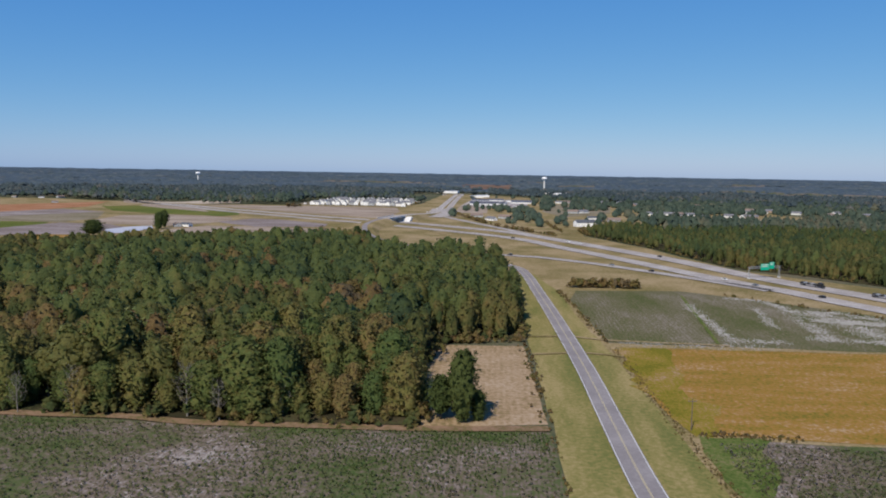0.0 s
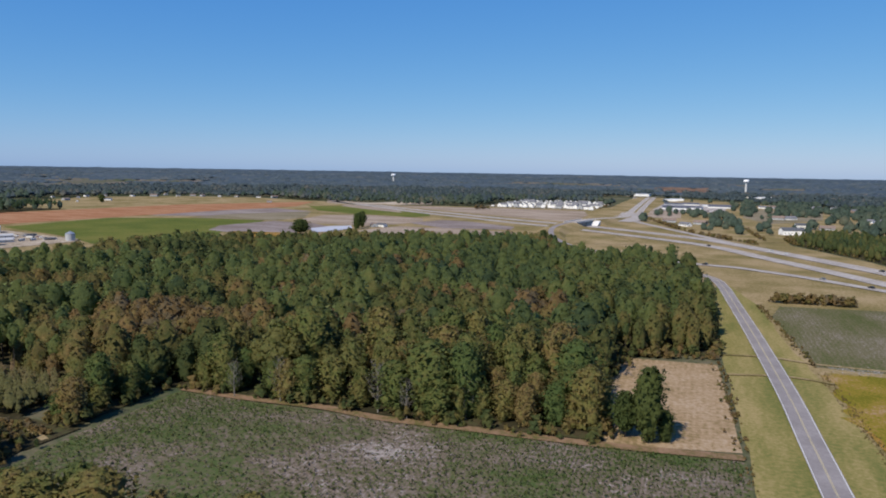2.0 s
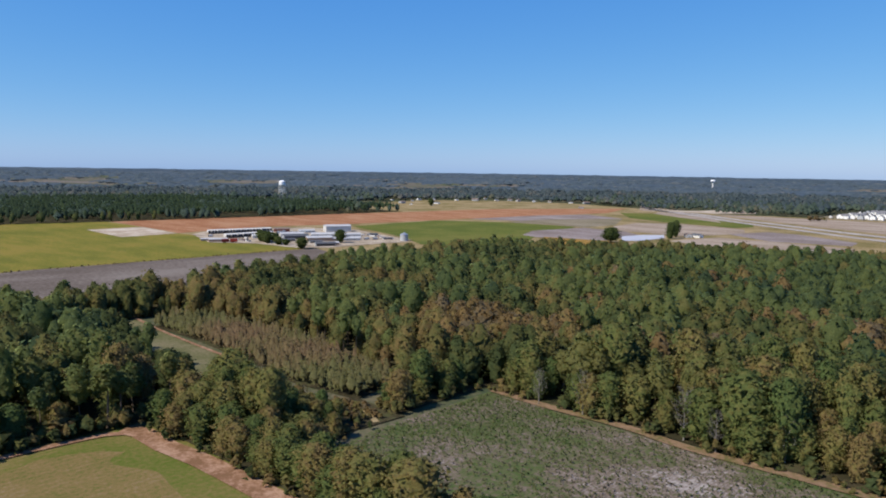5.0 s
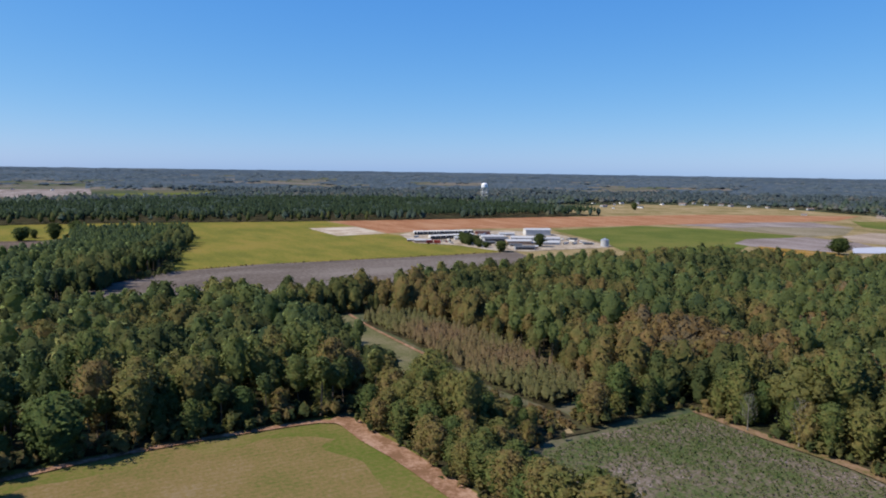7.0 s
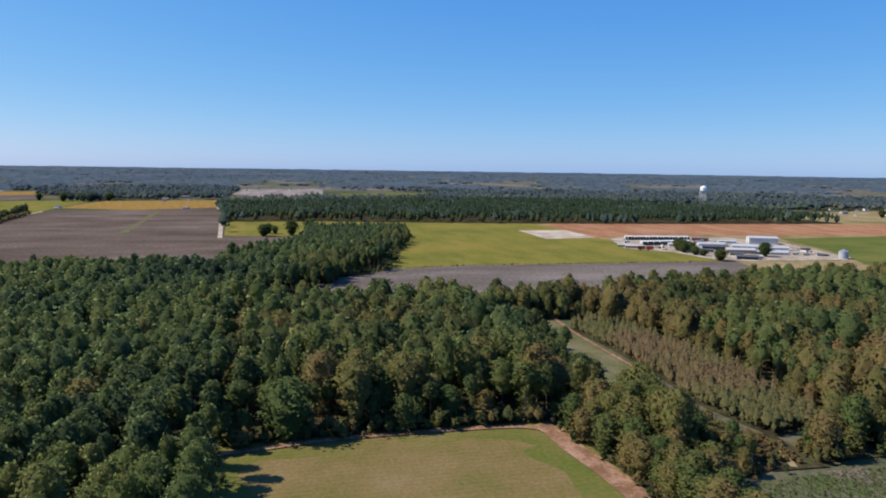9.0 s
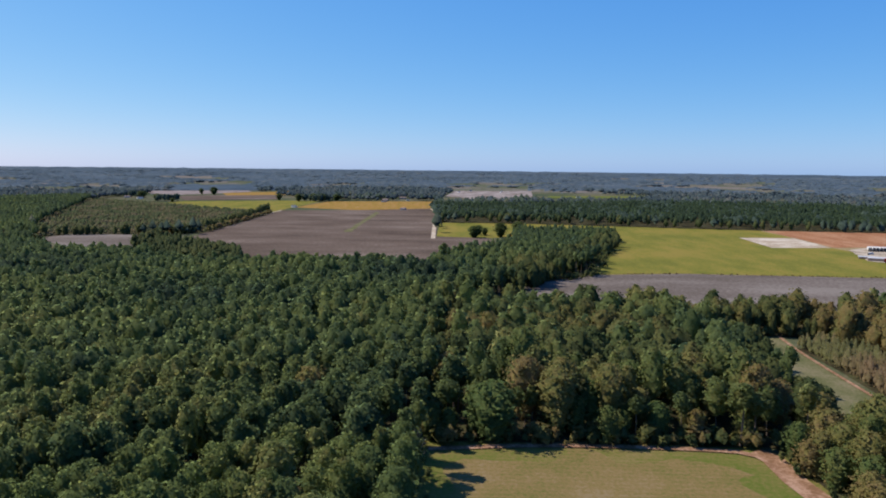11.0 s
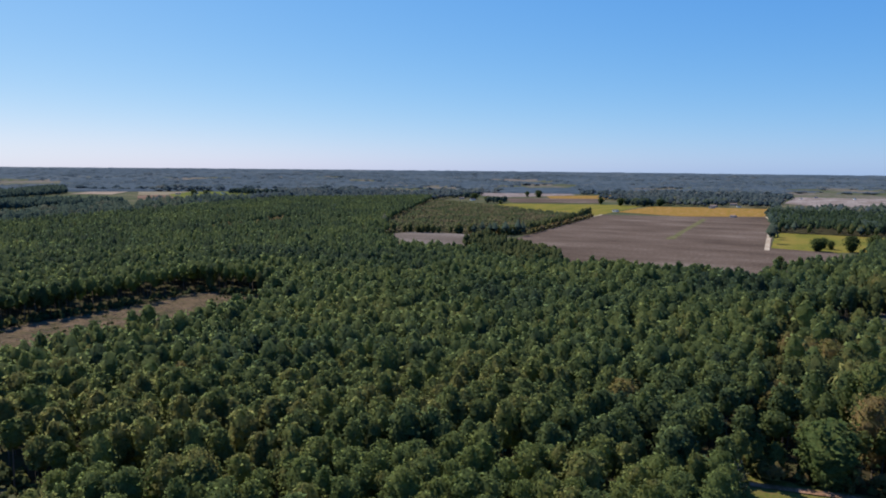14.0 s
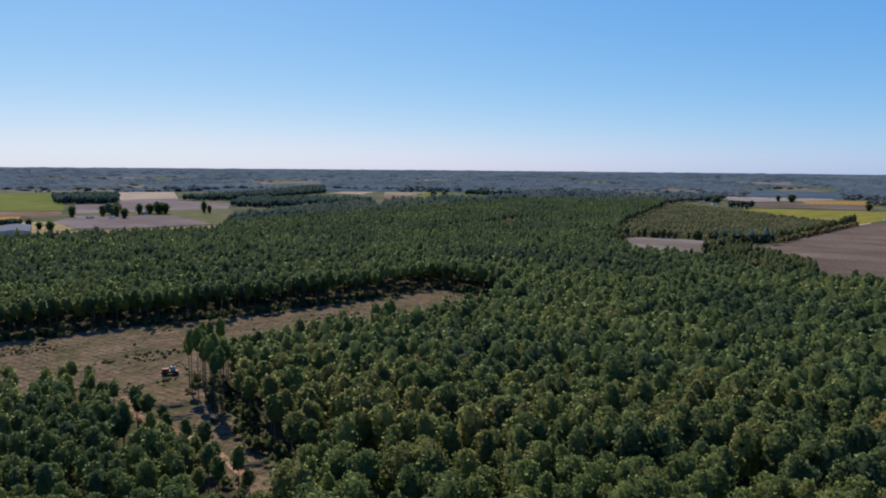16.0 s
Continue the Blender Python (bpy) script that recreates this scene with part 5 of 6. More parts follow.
def house(w, d, h, rise_h, wall_mat, roof_mat, label, name="house", windows=3, category="house", flat=False):
    """A building: walls, pitched roof, door and windows with their frames."""
    root = new(name)
    part("wall", prism([(-w / 2, 0), (w / 2, 0), (w / 2, h), (0, h + (0.12 if flat else rise_h)), (-w / 2, h)], -d / 2, d / 2), wall_mat, root)
    o = 0.5
    k = rise_h / (w / 2)
    t = 0.22
    roof = prism([(-w / 2 - o, h - o * k + 0.05), (0, h + rise_h + 0.05), (w / 2 + o, h - o * k + 0.05), (w / 2 + o, h - o * k + 0.05 + t), (0, h + rise_h + 0.05 + t), (-w / 2 - o, h - o * k + 0.05 + t)], -d / 2 - o, d / 2 + o)
    part("roof", roof, roof_mat, root)
    for side in (-1, 1):
        x = side * w / 2
        for i in range(windows):
            y = -d / 2 + d * (i + 0.6) / (windows + 0.4)
            win = part("window", box(x - 0.07, x + 0.07, y - 0.6, y + 0.6, h * 0.35, h * 0.35 + 1.4), white_paint, root)
            part("pane", box(x - 0.085, x + 0.085, y - 0.5, y + 0.5, h * 0.35 + 0.1, h * 0.35 + 1.3), pane, win)
    part("door", box(-0.5, 0.5, -d / 2 - 0.07, -d / 2 + 0.05, 0, 2.1), dark_metal, root)
    part("door", box(-w * 0.3 - 0.5, -w * 0.3 + 0.5, d / 2 - 0.05, d / 2 + 0.07, 0, 2.1), dark_metal, root)
    return tagged(root, label, category)


def put(ob, x, y, turn=0.0, z=0.0, s=1.0):
    ob.matrix_basis = pose(x, y, z, 0, 0, turn) @ Matrix.Diagonal((s, s, s, 1))
    return ob


def again(ob, x, y, turn=0.0, z=0.0, s=1.0):
    return copy_thing(ob, pose(x, y, z, 0, 0, turn) @ Matrix.Diagonal((s, s, s, 1)))


Z0 = 0.03
# houses at the edge of town: place and kind
TOWN_SPOTS = [(-11, 1045, 0), (-34, 1115, 1), (9, 1090, 1), (138, 1282, 0), (128, 1276, 1), (148, 1290, 0), (166, 1066, 1), (253, 1266, 0), (272, 1268, 0), (288, 1264, 0), (303, 1260, 1), (320, 1256, 0), (330, 1200, 0), (231, 1645, 0), (247, 1655, 1), (275, 1698, 0),
              (136, 1675, 0), (156, 1686, 1), (245, 1721, 0), (298, 1808, 0), (389, 2164, 0), (381, 1239, 0), (404, 1232, 0), (412, 1226, 2), (481, 1446, 1), (488, 1391, 0), (521, 1441, 2), (624, 1402, 0), (693, 1463, 1), (542, 1374, 0), (380, 2115, 0), (454, 1379, 0), (578, 1319, 1),
              (646, 1341, 2), (340, 1500, 0), (420, 1600, 1), (560, 1560, 0), (300, 1620, 2), (217, 2349, 0), (180, 2320, 1)]


def town():
    white = house(9, 16, 3.2, 2.6, siding_white, shingle, "white-sided house with a grey shingle roof near trees")
    grey = house(10, 18, 3.4, 2.8, siding_grey, brown_shingle, "grey house with a brown shingle roof")
    tan = house(11, 20, 3.4, 2.4, siding_tan, shingle, "brick ranch house with a grey roof")
    tagged(white, group="houses of the town"), tagged(grey, group="houses of the town"), tagged(tan, group="houses of the town")
    spots = TOWN_SPOTS
    used = set()
    kinds = [white, grey, tan]
    for i, (x, y, k) in enumerate(spots):
        turn = (i * 53) % 90 + 45
        (again if k in used else put)(kinds[k], x, y, turn, Z0)
        used.add(k)
    # a large white farmhouse with two wings
    farm = house(13, 26, 5.8, 3.2, siding_white, tin, "large white two-storey building with a metal roof", windows=6)
    put(farm, 112, 962, -72, Z0)
    again(farm, 140, 1084, -80, Z0, 0.8)
    # rows of small houses beyond the highway
    row = house(8, 11, 5.4, 3.0, siding_white, shingle, "small white two-storey house in a dense row", windows=2)
    tagged(row, group="houses of the new estate")
    row2 = house(8.5, 11, 5.2, 3.0, siding_grey, shingle, "small grey two-storey house in a dense row", windows=2)
    tagged(row2, group="houses of the new estate")
    first = {0: True, 1: True}
    n = 0
    for j in range(4):
        for i in range(18):
            u = i / 17
            x = -368 + 184 * u + rng.uniform(-2, 2)
            y = 1398 + 22 * math.sin(u * 3) + j * 66 + rng.uniform(-8, 8)
            k = 1 if (i * 7 + j * 3) % 4 == 1 else 0
            ob = (row, row2)[k]
            (put if first[k] else again)(ob, x, y, rng.choice([0, 90, 10]), Z0, 1.0)
            first[k] = False
            n += 1


town()


def shops():
    dark = house(30, 62, 3.6, 6.0, siding_white, slate, "long school building with a dark blue-grey roof", "school_building", 8, "building")
    tagged(dark, group="large buildings of the town")
    pale = house(26, 48, 6, 1.2, siding_white, white_roof, "white store with a pale flat roof", "store", 6, "building")
    tagged(pale, group="large buildings of the town")
    used = set()
    kinds = (dark, dark, dark, dark, dark, pale, pale, pale, pale, pale, pale, pale)
    turns = (88, 80, 95, 85, 82, 80, 88, 0, 10, 5, 90, 100)
    sizes = (0.8, 0.75, 0.8, 0.7, 0.9, 0.95, 0.75, 0.45, 0.4, 0.4, 0.8, 0.6)
    for (x, y), kind, turn, s in zip(SHOPS, kinds, turns, sizes):
        (again if kind.name in used else put)(kind, x, y, turn, float(rise(x, y)) + 0.3, s)
        used.add(kind.name)
    for x, y, t in ((-185, 2320, 60), (-160, 2400, 80), (150, 2400, 70), (-60, 1960, 90)):
        again(pale, x, y, t, Z0, rng.uniform(0.5, 0.9))


shops()


def far_houses():
    """Small white houses and barns along distant lanes."""
    ob = house(9, 17, 3.6, 2.4, siding_white, tin, "small white house far off among trees", "farmhouse", 3)
    tagged(ob, group="distant houses")
    grey = house(9, 17, 3.6, 2.4, siding_grey, brown_shingle, "small grey house far off among trees", "farmhouse", 3)
    tagged(grey, group="distant houses")
    for i, (x, y) in enumerate(FAR_SPOTS):
        (again if i > 1 else put)((ob, grey)[i % 2], x, y, (i * 37) % 180, 0.5, 0.7 + 0.45 * ((i * 13) % 10) / 10)


far_houses()
barn = house(34, 104, 4.0, 1.8, siding_grey, slate, "long low barn with a slate-blue roof beyond the pines", "barn", 6, "barn")
put(barn, -262, -1006, -17, 0.35)


def farmyard():
    big = house(17, 30, 6.8, 1.4, siding_dull, tin_pale, "large pale metal warehouse in the yard", "warehouse", 0, "warehouse")
    # solid dark panel on the end wall, painted shade of a loading bay
    part("bay_shade_panel", box(-6.5, 6.5, 14.95, 15.12, 0, 5.4), dark_metal, big, "dark panel imitating the shade inside a loading bay")
    put(big, -688, 546, -26, 0.3)
    shed = house(11, 26, 3.6, 1.6, siding_grey, tin, "long open shed with a dark tin roof", "shed", 0, "shed")
    # the shed's shaded interior is a dark panel over its closed wall
    part("bay_shade_panel", box(5.45, 5.62, -12, 12, 0, 3.0), dark_metal, shed, "dark panel imitating the shade inside an open front")
    put(shed, -643, 454, -24, 0.3)
    for x, y, t, s in ((-567, 435, -26, 0.75), (-596, 446, -30, 0.5), (-628, 434, -24, 0.55), (-622, 468, -28, 0.6), (-577, 527, -30, 0.4), (-626, 549, -20, 0.4)):
        again(shed, x, y, t, 0.3, s)
    pale = house(10, 26, 3.6, 1.5, siding_tan, tin_pale, "shed with a pale sheet-metal roof", "shed", 0, "shed")
    put(pale, -610, 460, -25, 0.3)
    for x, y, t, s in ((-572, 446, -28, 0.6), (-600, 478, -26, 0.6), (-667, 377, -25, 0.7), (-683, 374, -25, 0.5)):
        again(pale, x, y, t, 0.3, s)
    white = house(9, 26, 3.2, 1.6, siding_dull, tin_pale, "low pale metal building", "workshop", 2, "workshop")
    put(white, -642, 490, -33, 0.3)
    for x, y, t, s in ((-676, 434, -22, 0.8), (-667, 466, -20, 1.0), (-627, 516, -26, 0.85), (-594, 490, -26, 0.7), (-607, 506, -26, 0.5), (-700, 510, -24, 0.7), (-655, 512, -30, 0.5)):
        again(white, x, y, t, 0.3, s)
    brick_shop = house(8, 18, 3.4, 1.2, red_brick, brown_shingle, "small red brick building behind the trailers", "workshop", 2, "workshop")
    put(brick_shop, -727, 494, -30, 0.3)

    def trailer(mat, label, long=13.0):
        root = new("trailer")
        half = long / 2
        body = part("body", box(-1.25, 1.25, -half, half, 1.1, 4.0, 0.05), mat, root)
        part("door", box(-1.15, 1.15, -half - 0.03, -half + 0.02, 1.2, 3.8), dark_metal, body, "dark rear door")
        part("chassis", box(-0.6, 0.6, 0.2 - half, half - 0.2, 0.75, 1.08), dark_metal, root)
        for y in (1.9 - half, 3.2 - half):
            for sx in (-1, 1):
                part("wheel", lathe_x(0.5, 0.3, sx * 1.0, y, 0.5), rubber, root)
        return tagged(root, label, "trailer", "trailers parked in the yard")
    a = trailer(siding_dull, "dull white box trailer parked in a row")
    red = trailer(plain("faded_red_paint", (0.34, 0.05, 0.035), 0.5), "red trailer parked at the yard's edge", 7.0)
    n = 0
    for (x0, y0), (x1, y1), count in (((-752, 414), (-740, 486), 22), ((-696, 403), (-697, 459), 17)):
        for i in range(count):
            u = i / (count - 1)
            (put if n < 1 else again)(a, x0 + (x1 - x0) * u, y0 + (y1 - y0) * u, 70 + rng.uniform(-3, 3), 0.36)
            n += 1
    for x, y, turn in ((-706, 476, 20), (-712, 486, 24), (-690, 480, 100), (-648, 470, 15), (-616, 494, 80), (-588, 506, 12), (-583, 514, 18), (-603, 528, 95), (-636, 532, 60), (-668, 410, 75), (-716, 396, 30)):
        again(a, x, y, turn, 0.36, 0.6)
    put(red, -651, 376, -20, 0.36)
    again(red, -647, 383, -28, 0.36)
    # grain bin
    bin_root = new("grain_bin")
    part("wall", lathe([(4.2, 0), (4.2, 6.5), (4.25, 6.6)], 24), siding_grey, bin_root)
    part("roof", lathe([(4.35, 6.55), (0.5, 8.6), (0.4, 9.0)], 24), steel, bin_root)
    tagged(put(bin_root, -556, 531, 0, 0.3), "round grey grain bin at the yard's corner", "grain bin")


def lathe_x(r, w, x, y, z):
    """A wheel lying across x."""
    bm = bmesh.new()
    bmesh.ops.create_cone(bm, cap_ends=True, segments=12, radius1=r, radius2=r, depth=w)
    bmesh.ops.transform(bm, matrix=pose(x, y, z, 0, 90, 0), verts=bm.verts[:])
    return bm


farmyard()


def car(mat, label, group="cars on the highway"):
    root = new("car")
    body = prism([(-2.2, 0.35), (2.2, 0.35), (2.25, 0.8), (1.2, 0.95), (-2.0, 0.98), (-2.25, 0.7)], -0.88, 0.88)
    bmesh.ops.rotate(body, matrix=Matrix.Rotation(radians(90), 3, "Z"), verts=body.verts[:])
    part("body", body, mat, root)
    cab = prism([(1.1, 0.92), (0.45, 1.45), (-1.2, 1.47), (-1.9, 0.95)], -0.76, 0.76)
    bmesh.ops.rotate(cab, matrix=Matrix.Rotation(radians(90), 3, "Z"), verts=cab.verts[:])
    part("cabin", cab, pane, root, "dark glazed cabin")
    part("roof", box(-0.74, 0.74, -1.15, 0.4, 1.44, 1.5), mat, root)
    for y in (-1.35, 1.35):
        for sx in (-1, 1):
            part("wheel", lathe_x(0.33, 0.22, sx * 0.8, y, 0.33), rubber, root)
    return tagged(root, label, "car", group)


def vehicles():
    cars = [car(paints[0], "black car on the highway"), car(paints[1], "white car on the highway"), car(paints[2], "silver car on the highway")]
    spots = [(136, 622, 0, 28, 0), (110, 527, 0, 33, 1), (151, 494, 1, 25, 1), (163, 470, 2, 25, 1), (187, 430, 0, 25, 1), (15, 766, 0, 40, 1), (10, 608, 0, 70, 1), (86, 556, 2, 45, 1), (80, 720, 1, 28, 0), (70, 738, 1, 30, 0), (-128, 1010, 1, 10, 0), (-120, 1210, 1, 5, 0), (-114, 1330, 1, 0, 0)]
    used = set()
    for x, y, k, turn, _ in spots:
        z = 6.65 if (x, y) == (-128, 1010) else 0.48
        (again if k in used else put)(cars[k], x, y, turn, z)
        used.add(k)

    def truck(label):
        root = new("truck")
        cab = part("cab", box(-1.2, 1.2, 5.6, 8.4, 0.7, 3.4, 0.12), paints[0], root)
        part("windscreen", box(-1.05, 1.05, 8.36, 8.43, 2.1, 3.1), pane, cab)
        part("bonnet", box(-1.0, 1.0, 8.4, 9.8, 0.7, 1.9, 0.1), paints[0], root)
        part("flatbed", box(-1.28, 1.28, -8.2, 5.0, 1.15, 1.4), dark_metal, root)
        for i, y in enumerate((-6.6, -4.2, -1.6, 0.8, 3.2)):
            part("load", box(-1.15, 1.15, y - 0.9, y + 0.9, 1.42, 2.3, 0.08), (dark_metal, steel)[i % 2], root)
        for y in (-7.0, -5.7, 4.0, 9.0):
            for sx in (-1, 1):
                part("wheel", lathe_x(0.52, 0.32, sx * 1.0, y, 0.52), rubber, root)
        return tagged(root, label, "truck", "trucks on the highway")
    t = truck("dark flatbed truck with a load on the highway")
    put(t, 199, 474, 206, 0.48)
    again(t, 223, 432, 206, 0.48)


vehicles()


def parked_cars():
    """Cars standing in the town's car park and in the farmyard."""
    kinds = [car(paints[1], "white car parked on bare ground", "parked cars"), car(paints[2], "silver car parked on bare ground", "parked cars"), car(paints[3], "dark red car parked on bare ground", "parked cars")]
    spots = [(-66 + 9 * (i % 13), 1440 + 36 * (i // 13) + 3 * (i % 4)) for i in range(26)] + [(28 + 4 * i, 1715 + 5 * i) for i in range(7)] + [(-668 + 6 * i, 398 + 2 * (i % 3)) for i in range(5)] + [(-712 + 4 * i, 490 + 4 * i) for i in range(5)] + [(-610 + 7 * i, 540 - 2 * i) for i in range(6)] + [(-640 + 5 * i, 530 + 3 * i) for i in range(4)]
    for i, (x, y) in enumerate(spots):
        (put if i < 3 else again)(kinds[i % 3], x + rng.uniform(-1, 1), y + rng.uniform(-2, 2), rng.uniform(-12, 12) + 80, 0.5)


parked_cars()


def gantry():
    root = new("sign_gantry")
    (ax, ay), (bx, by) = (-13, 0), (13, 0)
    for x in (-13, 13):
        for dy in (-0.5, 0.5):
            part("post", bar((x, dy, 0), (x, dy, 8.2), 0.16, 8), steel, root)
        part("base", box(x - 0.6, x + 0.6, -1, 1, -0.1, 0.5), white_cement, root)
    for z in (7.0, 8.1):
        for dy in (-0.5, 0.5):
            part("chord", bar((-13, dy, z), (13, dy, z), 0.09), steel, root)
    for i in range(13):
        x = -13 + 2 * i
        part("brace", bar((x, -0.5, 7.0), (x + 2, -0.5, 8.1), 0.05), steel, root)
    for x0, x1, z0, z1 in ((-4.0, 3.2, 5.6, 10.0), (3.5, 7.6, 6.4, 11.0)):
        p = part("panel", box(x0, x1, -0.85, -0.75, z0, z1), sign_green, root, "green highway sign panel with white marks")
        for k in range(2):
            part("text_bar", box(x0 + 0.5, x1 - 0.6 - 0.5 * k, -0.87, -0.852, z1 - 0.9 - 1.1 * k, z1 - 0.5 - 1.1 * k), white_paint, p)
    tagged(root, "steel gantry with green signs over the highway", "sign gantry")
    put(root, 182, 509, 24, 0.3)


gantry()


def bridge():
    root = new("bridge")
    part("deck", box(-8.6, 8.6, -34, 34, 6.15, 7.05), white_cement, root)
    for s in (-1, 1):
        part("parapet", box(s * 8.45 - 0.2, s * 8.45 + 0.2, -34, 34, 7.05, 8.1), white_cement, root)
    for y in (-14, 14):
        part("pier_cap", box(-8, 8, y - 0.7, y + 0.7, 5.3, 6.15), white_cement, root)
        for x in (-5.5, 0, 5.5):
            part("pier", lathe_at(0.5, 5.35, x, y), white_cement, root)
    for s in (-1, 1):
        slope = prism([(0, 0), (13, 6.2), (15, 6.2), (15, 0)], -18 if s > 0 else -9.5, 9.5)
        bmesh.ops.rotate(slope, matrix=Matrix.Rotation(radians(90 * s), 3, "Z"), verts=slope.verts[:])
        bmesh.ops.translate(slope, vec=(0, s * 22, 0), verts=slope.verts[:])
        part("abutment", slope, white_cement, root, "pale paved abutment slope")
    tagged(root, "concrete highway bridge with pale parapets and abutments", "bridge")
    put(root, -143.5, 966, -10.5, 0.05)


def lathe_at(r, h, x, y):
    bm = lathe([(r, 0), (r, h)], 12)
    bmesh.ops.translate(bm, vec=(x, y, 0), verts=bm.verts[:])
    return bm


bridge()


def embankment():
    """Grass slopes that carry the overpass road."""
    line = CROSS
    for name, keep in (("embankment", line[:, 1] < 936), ("embankment", (line[:, 1] > 998) & (line[:, 1] < 1260))):
        seg = line[keep]
        d = np.gradient(seg[:, :2], axis=0)
        d /= np.linalg.norm(d, axis=1)[:, None]
        nrm = np.stack([-d[:, 1], d[:, 0]], 1)
        bm = bmesh.new()
        rows = []
        for q, n in zip(seg, nrm):
            row = []
            for off, z in ((-9.5 - 2.6 * q[2], -0.1), (-9, q[2] + 0.45), (9, q[2] + 0.45), (9.5 + 2.6 * q[2], -0.1)):
                row.append(bm.verts.new((q[0] + n[0] * off, q[1] + n[1] * off, z)))
            rows.append(row)
        for a, b in zip(rows, rows[1:]):
            for k in range(3):
                bm.faces.new((a[k], a[k + 1], b[k + 1], b[k]))
        for r in (rows[0], rows[-1]):
            bm.faces.new(r)
        bmesh.ops.recalc_face_normals(bm, faces=bm.faces[:])
        me = bpy.data.meshes.new(name)
        bm.to_mesh(me)
        bm.free()
        me.materials.append(straw)
        tagged(new(name, me), "grass embankment carrying the overpass road", "embankment", kind="structure")


embankment()


def water_tower_column(x, y, h, r):
    root = new("water_tower")
    part("column", lathe([(4.0, 0), (3.2, 3), (2.9, h * 0.72), (3.4, h * 0.8)], 20), white_cement, root)
    part("tank", lathe([(3.4, h * 0.79), (r, h * 0.86), (r * 1.02, h * 0.92), (r * 0.8, h * 0.985), (0.6, h)], 24), tank_white, root)
    tagged(put(root, x, y, 0, float(rise(x, y))), "white water tower on a thick column", "water tower")


def water_tower_legs(x, y, h, r):
    root = new("water_tower")
    part("tank", lathe([(1.0, h * 0.60), (r * 0.75, h * 0.64), (r, h * 0.70), (r, h * 0.90), (r * 0.6, h * 0.97), (0.4, h)], 24), tank_white, root)
    part("walkway", lathe([(r + 0.05, h * 0.69), (r + 0.9, h * 0.69), (r + 0.9, h * 0.70), (r + 0.05, h * 0.70)], 24), steel, root)
    part("riser", lathe([(0.7, 0), (0.7, h * 0.61)], 10), tank_white, root)
    for k in range(6):
        a = k * math.pi / 3
        part("leg", bar((1.25 * r * math.cos(a), 1.25 * r * math.sin(a), 0), (r * math.cos(a), r * math.sin(a), h * 0.71), 0.38, 8), tank_white, root)
        b = a + math.pi / 3
        part("brace", bar((1.14 * r * math.cos(a), 1.14 * r * math.sin(a), h * 0.35), (1.14 * r * math.cos(b), 1.14 * r * math.sin(b), h * 0.35), 0.16), tank_white, root)
    tagged(put(root, x, y, 0, float(rise(x, y))), "white water tower standing on steel legs", "water tower")


water_tower_column(169, 2800, 52, 9.5)
water_tower_legs(-1711, 1166, 41, 8.5)
water_tower_column(-1269, 2990, 44, 10)


def utility_pole(x, y, turn=0):
    root = new("utility_pole")
    part("pole", lathe([(0.17, 0), (0.11, 9.0)], 8), pole_wood, root)
    part("crossarm", box(-1.2, 1.2, -0.07, 0.07, 8.2, 8.36), pole_wood, root)
    for k in (-1.05, -0.4, 0.4, 1.05):
        part("insulator", lathe_small(k, 8.36), steel, root)
    tagged(put(root, x, y, turn, 0.1), "wooden utility pole with a crossarm in the soybean field", "utility pole")


def lathe_small(x, z):
    bm = lathe([(0.05, z), (0.07, z + 0.08), (0.03, z + 0.2)], 6)
    bmesh.ops.translate(bm, vec=(x, 0, 0), verts=bm.verts[:])
    return bm


utility_pole(54, 198, 10)


def machine():
    """An orange log loader with a grapple among the slash."""
    root = new("log_loader")
    part("chassis", box(-1.5, 1.5, -3.2, 3.2, 0.9, 1.7, 0.1), orange_paint, root)
    cab = part("cab", box(-0.9, 0.9, 0.2, 2.0, 1.7, 3.4, 0.1), siding_grey, root, "grey cab")
    part("windscreen", box(-0.75, 0.75, 1.98, 2.04, 2.2, 3.2), pane, cab)
    part("engine_cover", box(-1.2, 1.2, -3.0, -0.4, 1.7, 2.7, 0.12), orange_paint, root)
    boom = part("boom", bar((0, -0.2, 2.6), (0, 3.6, 5.2), 0.22), orange_paint, root)
    part("arm", bar((0, 3.6, 5.2), (0, 6.2, 2.6), 0.17), orange_paint, boom)
    part("grapple", box(-0.6, 0.6, 5.7, 6.8, 1.4, 2.5, 0.2), dark_metal, root)
    for y in (-2.2, 2.2):
        for sx in (-1, 1):
            w = part("wheel", lathe_x(0.85, 0.7, sx * 1.6, y, 0.85), rubber, root)
            part("rim", lathe_x(0.4, 0.74, sx * 1.6, y, 0.85), orange_paint, w)
    tagged(put(root, -124.5, -278, 60, 0.2), "orange log loader with a grey cab on the cleared ground", "log loader")


machine()


def log_pile(x, y, turn, count):
    root = new("log_pile")
    g = random.Random(int(x * 7 + y))
    for i in range(count):
        row, col = divmod(i, 5)
        a = g.uniform(-0.5, 0.5)
        length = g.uniform(5, 10)
        part("log", bar((col * 0.62 + row * 0.3 + a * 0.3, -length / 2 + a * 2, 0.3 + row * 0.45), (col * 0.62 + row * 0.3 - a, length / 2 + a * 2, 0.25 + row * 0.42), g.uniform(0.16, 0.27), 7), log_bark, root)
    tagged(put(root, x, y, turn, 0.2), "pile of felled bare pine logs on the ground", "log pile", "log piles in the clearing")


for q in ((-108, -241, 70, 9), (-115, -231, 78, 8), (-104, -228, 60, 7), (-106, -186, 62, 7), (-101, -177, 66, 8), (-92, -158, 60, 6)):
    log_pile(*q)


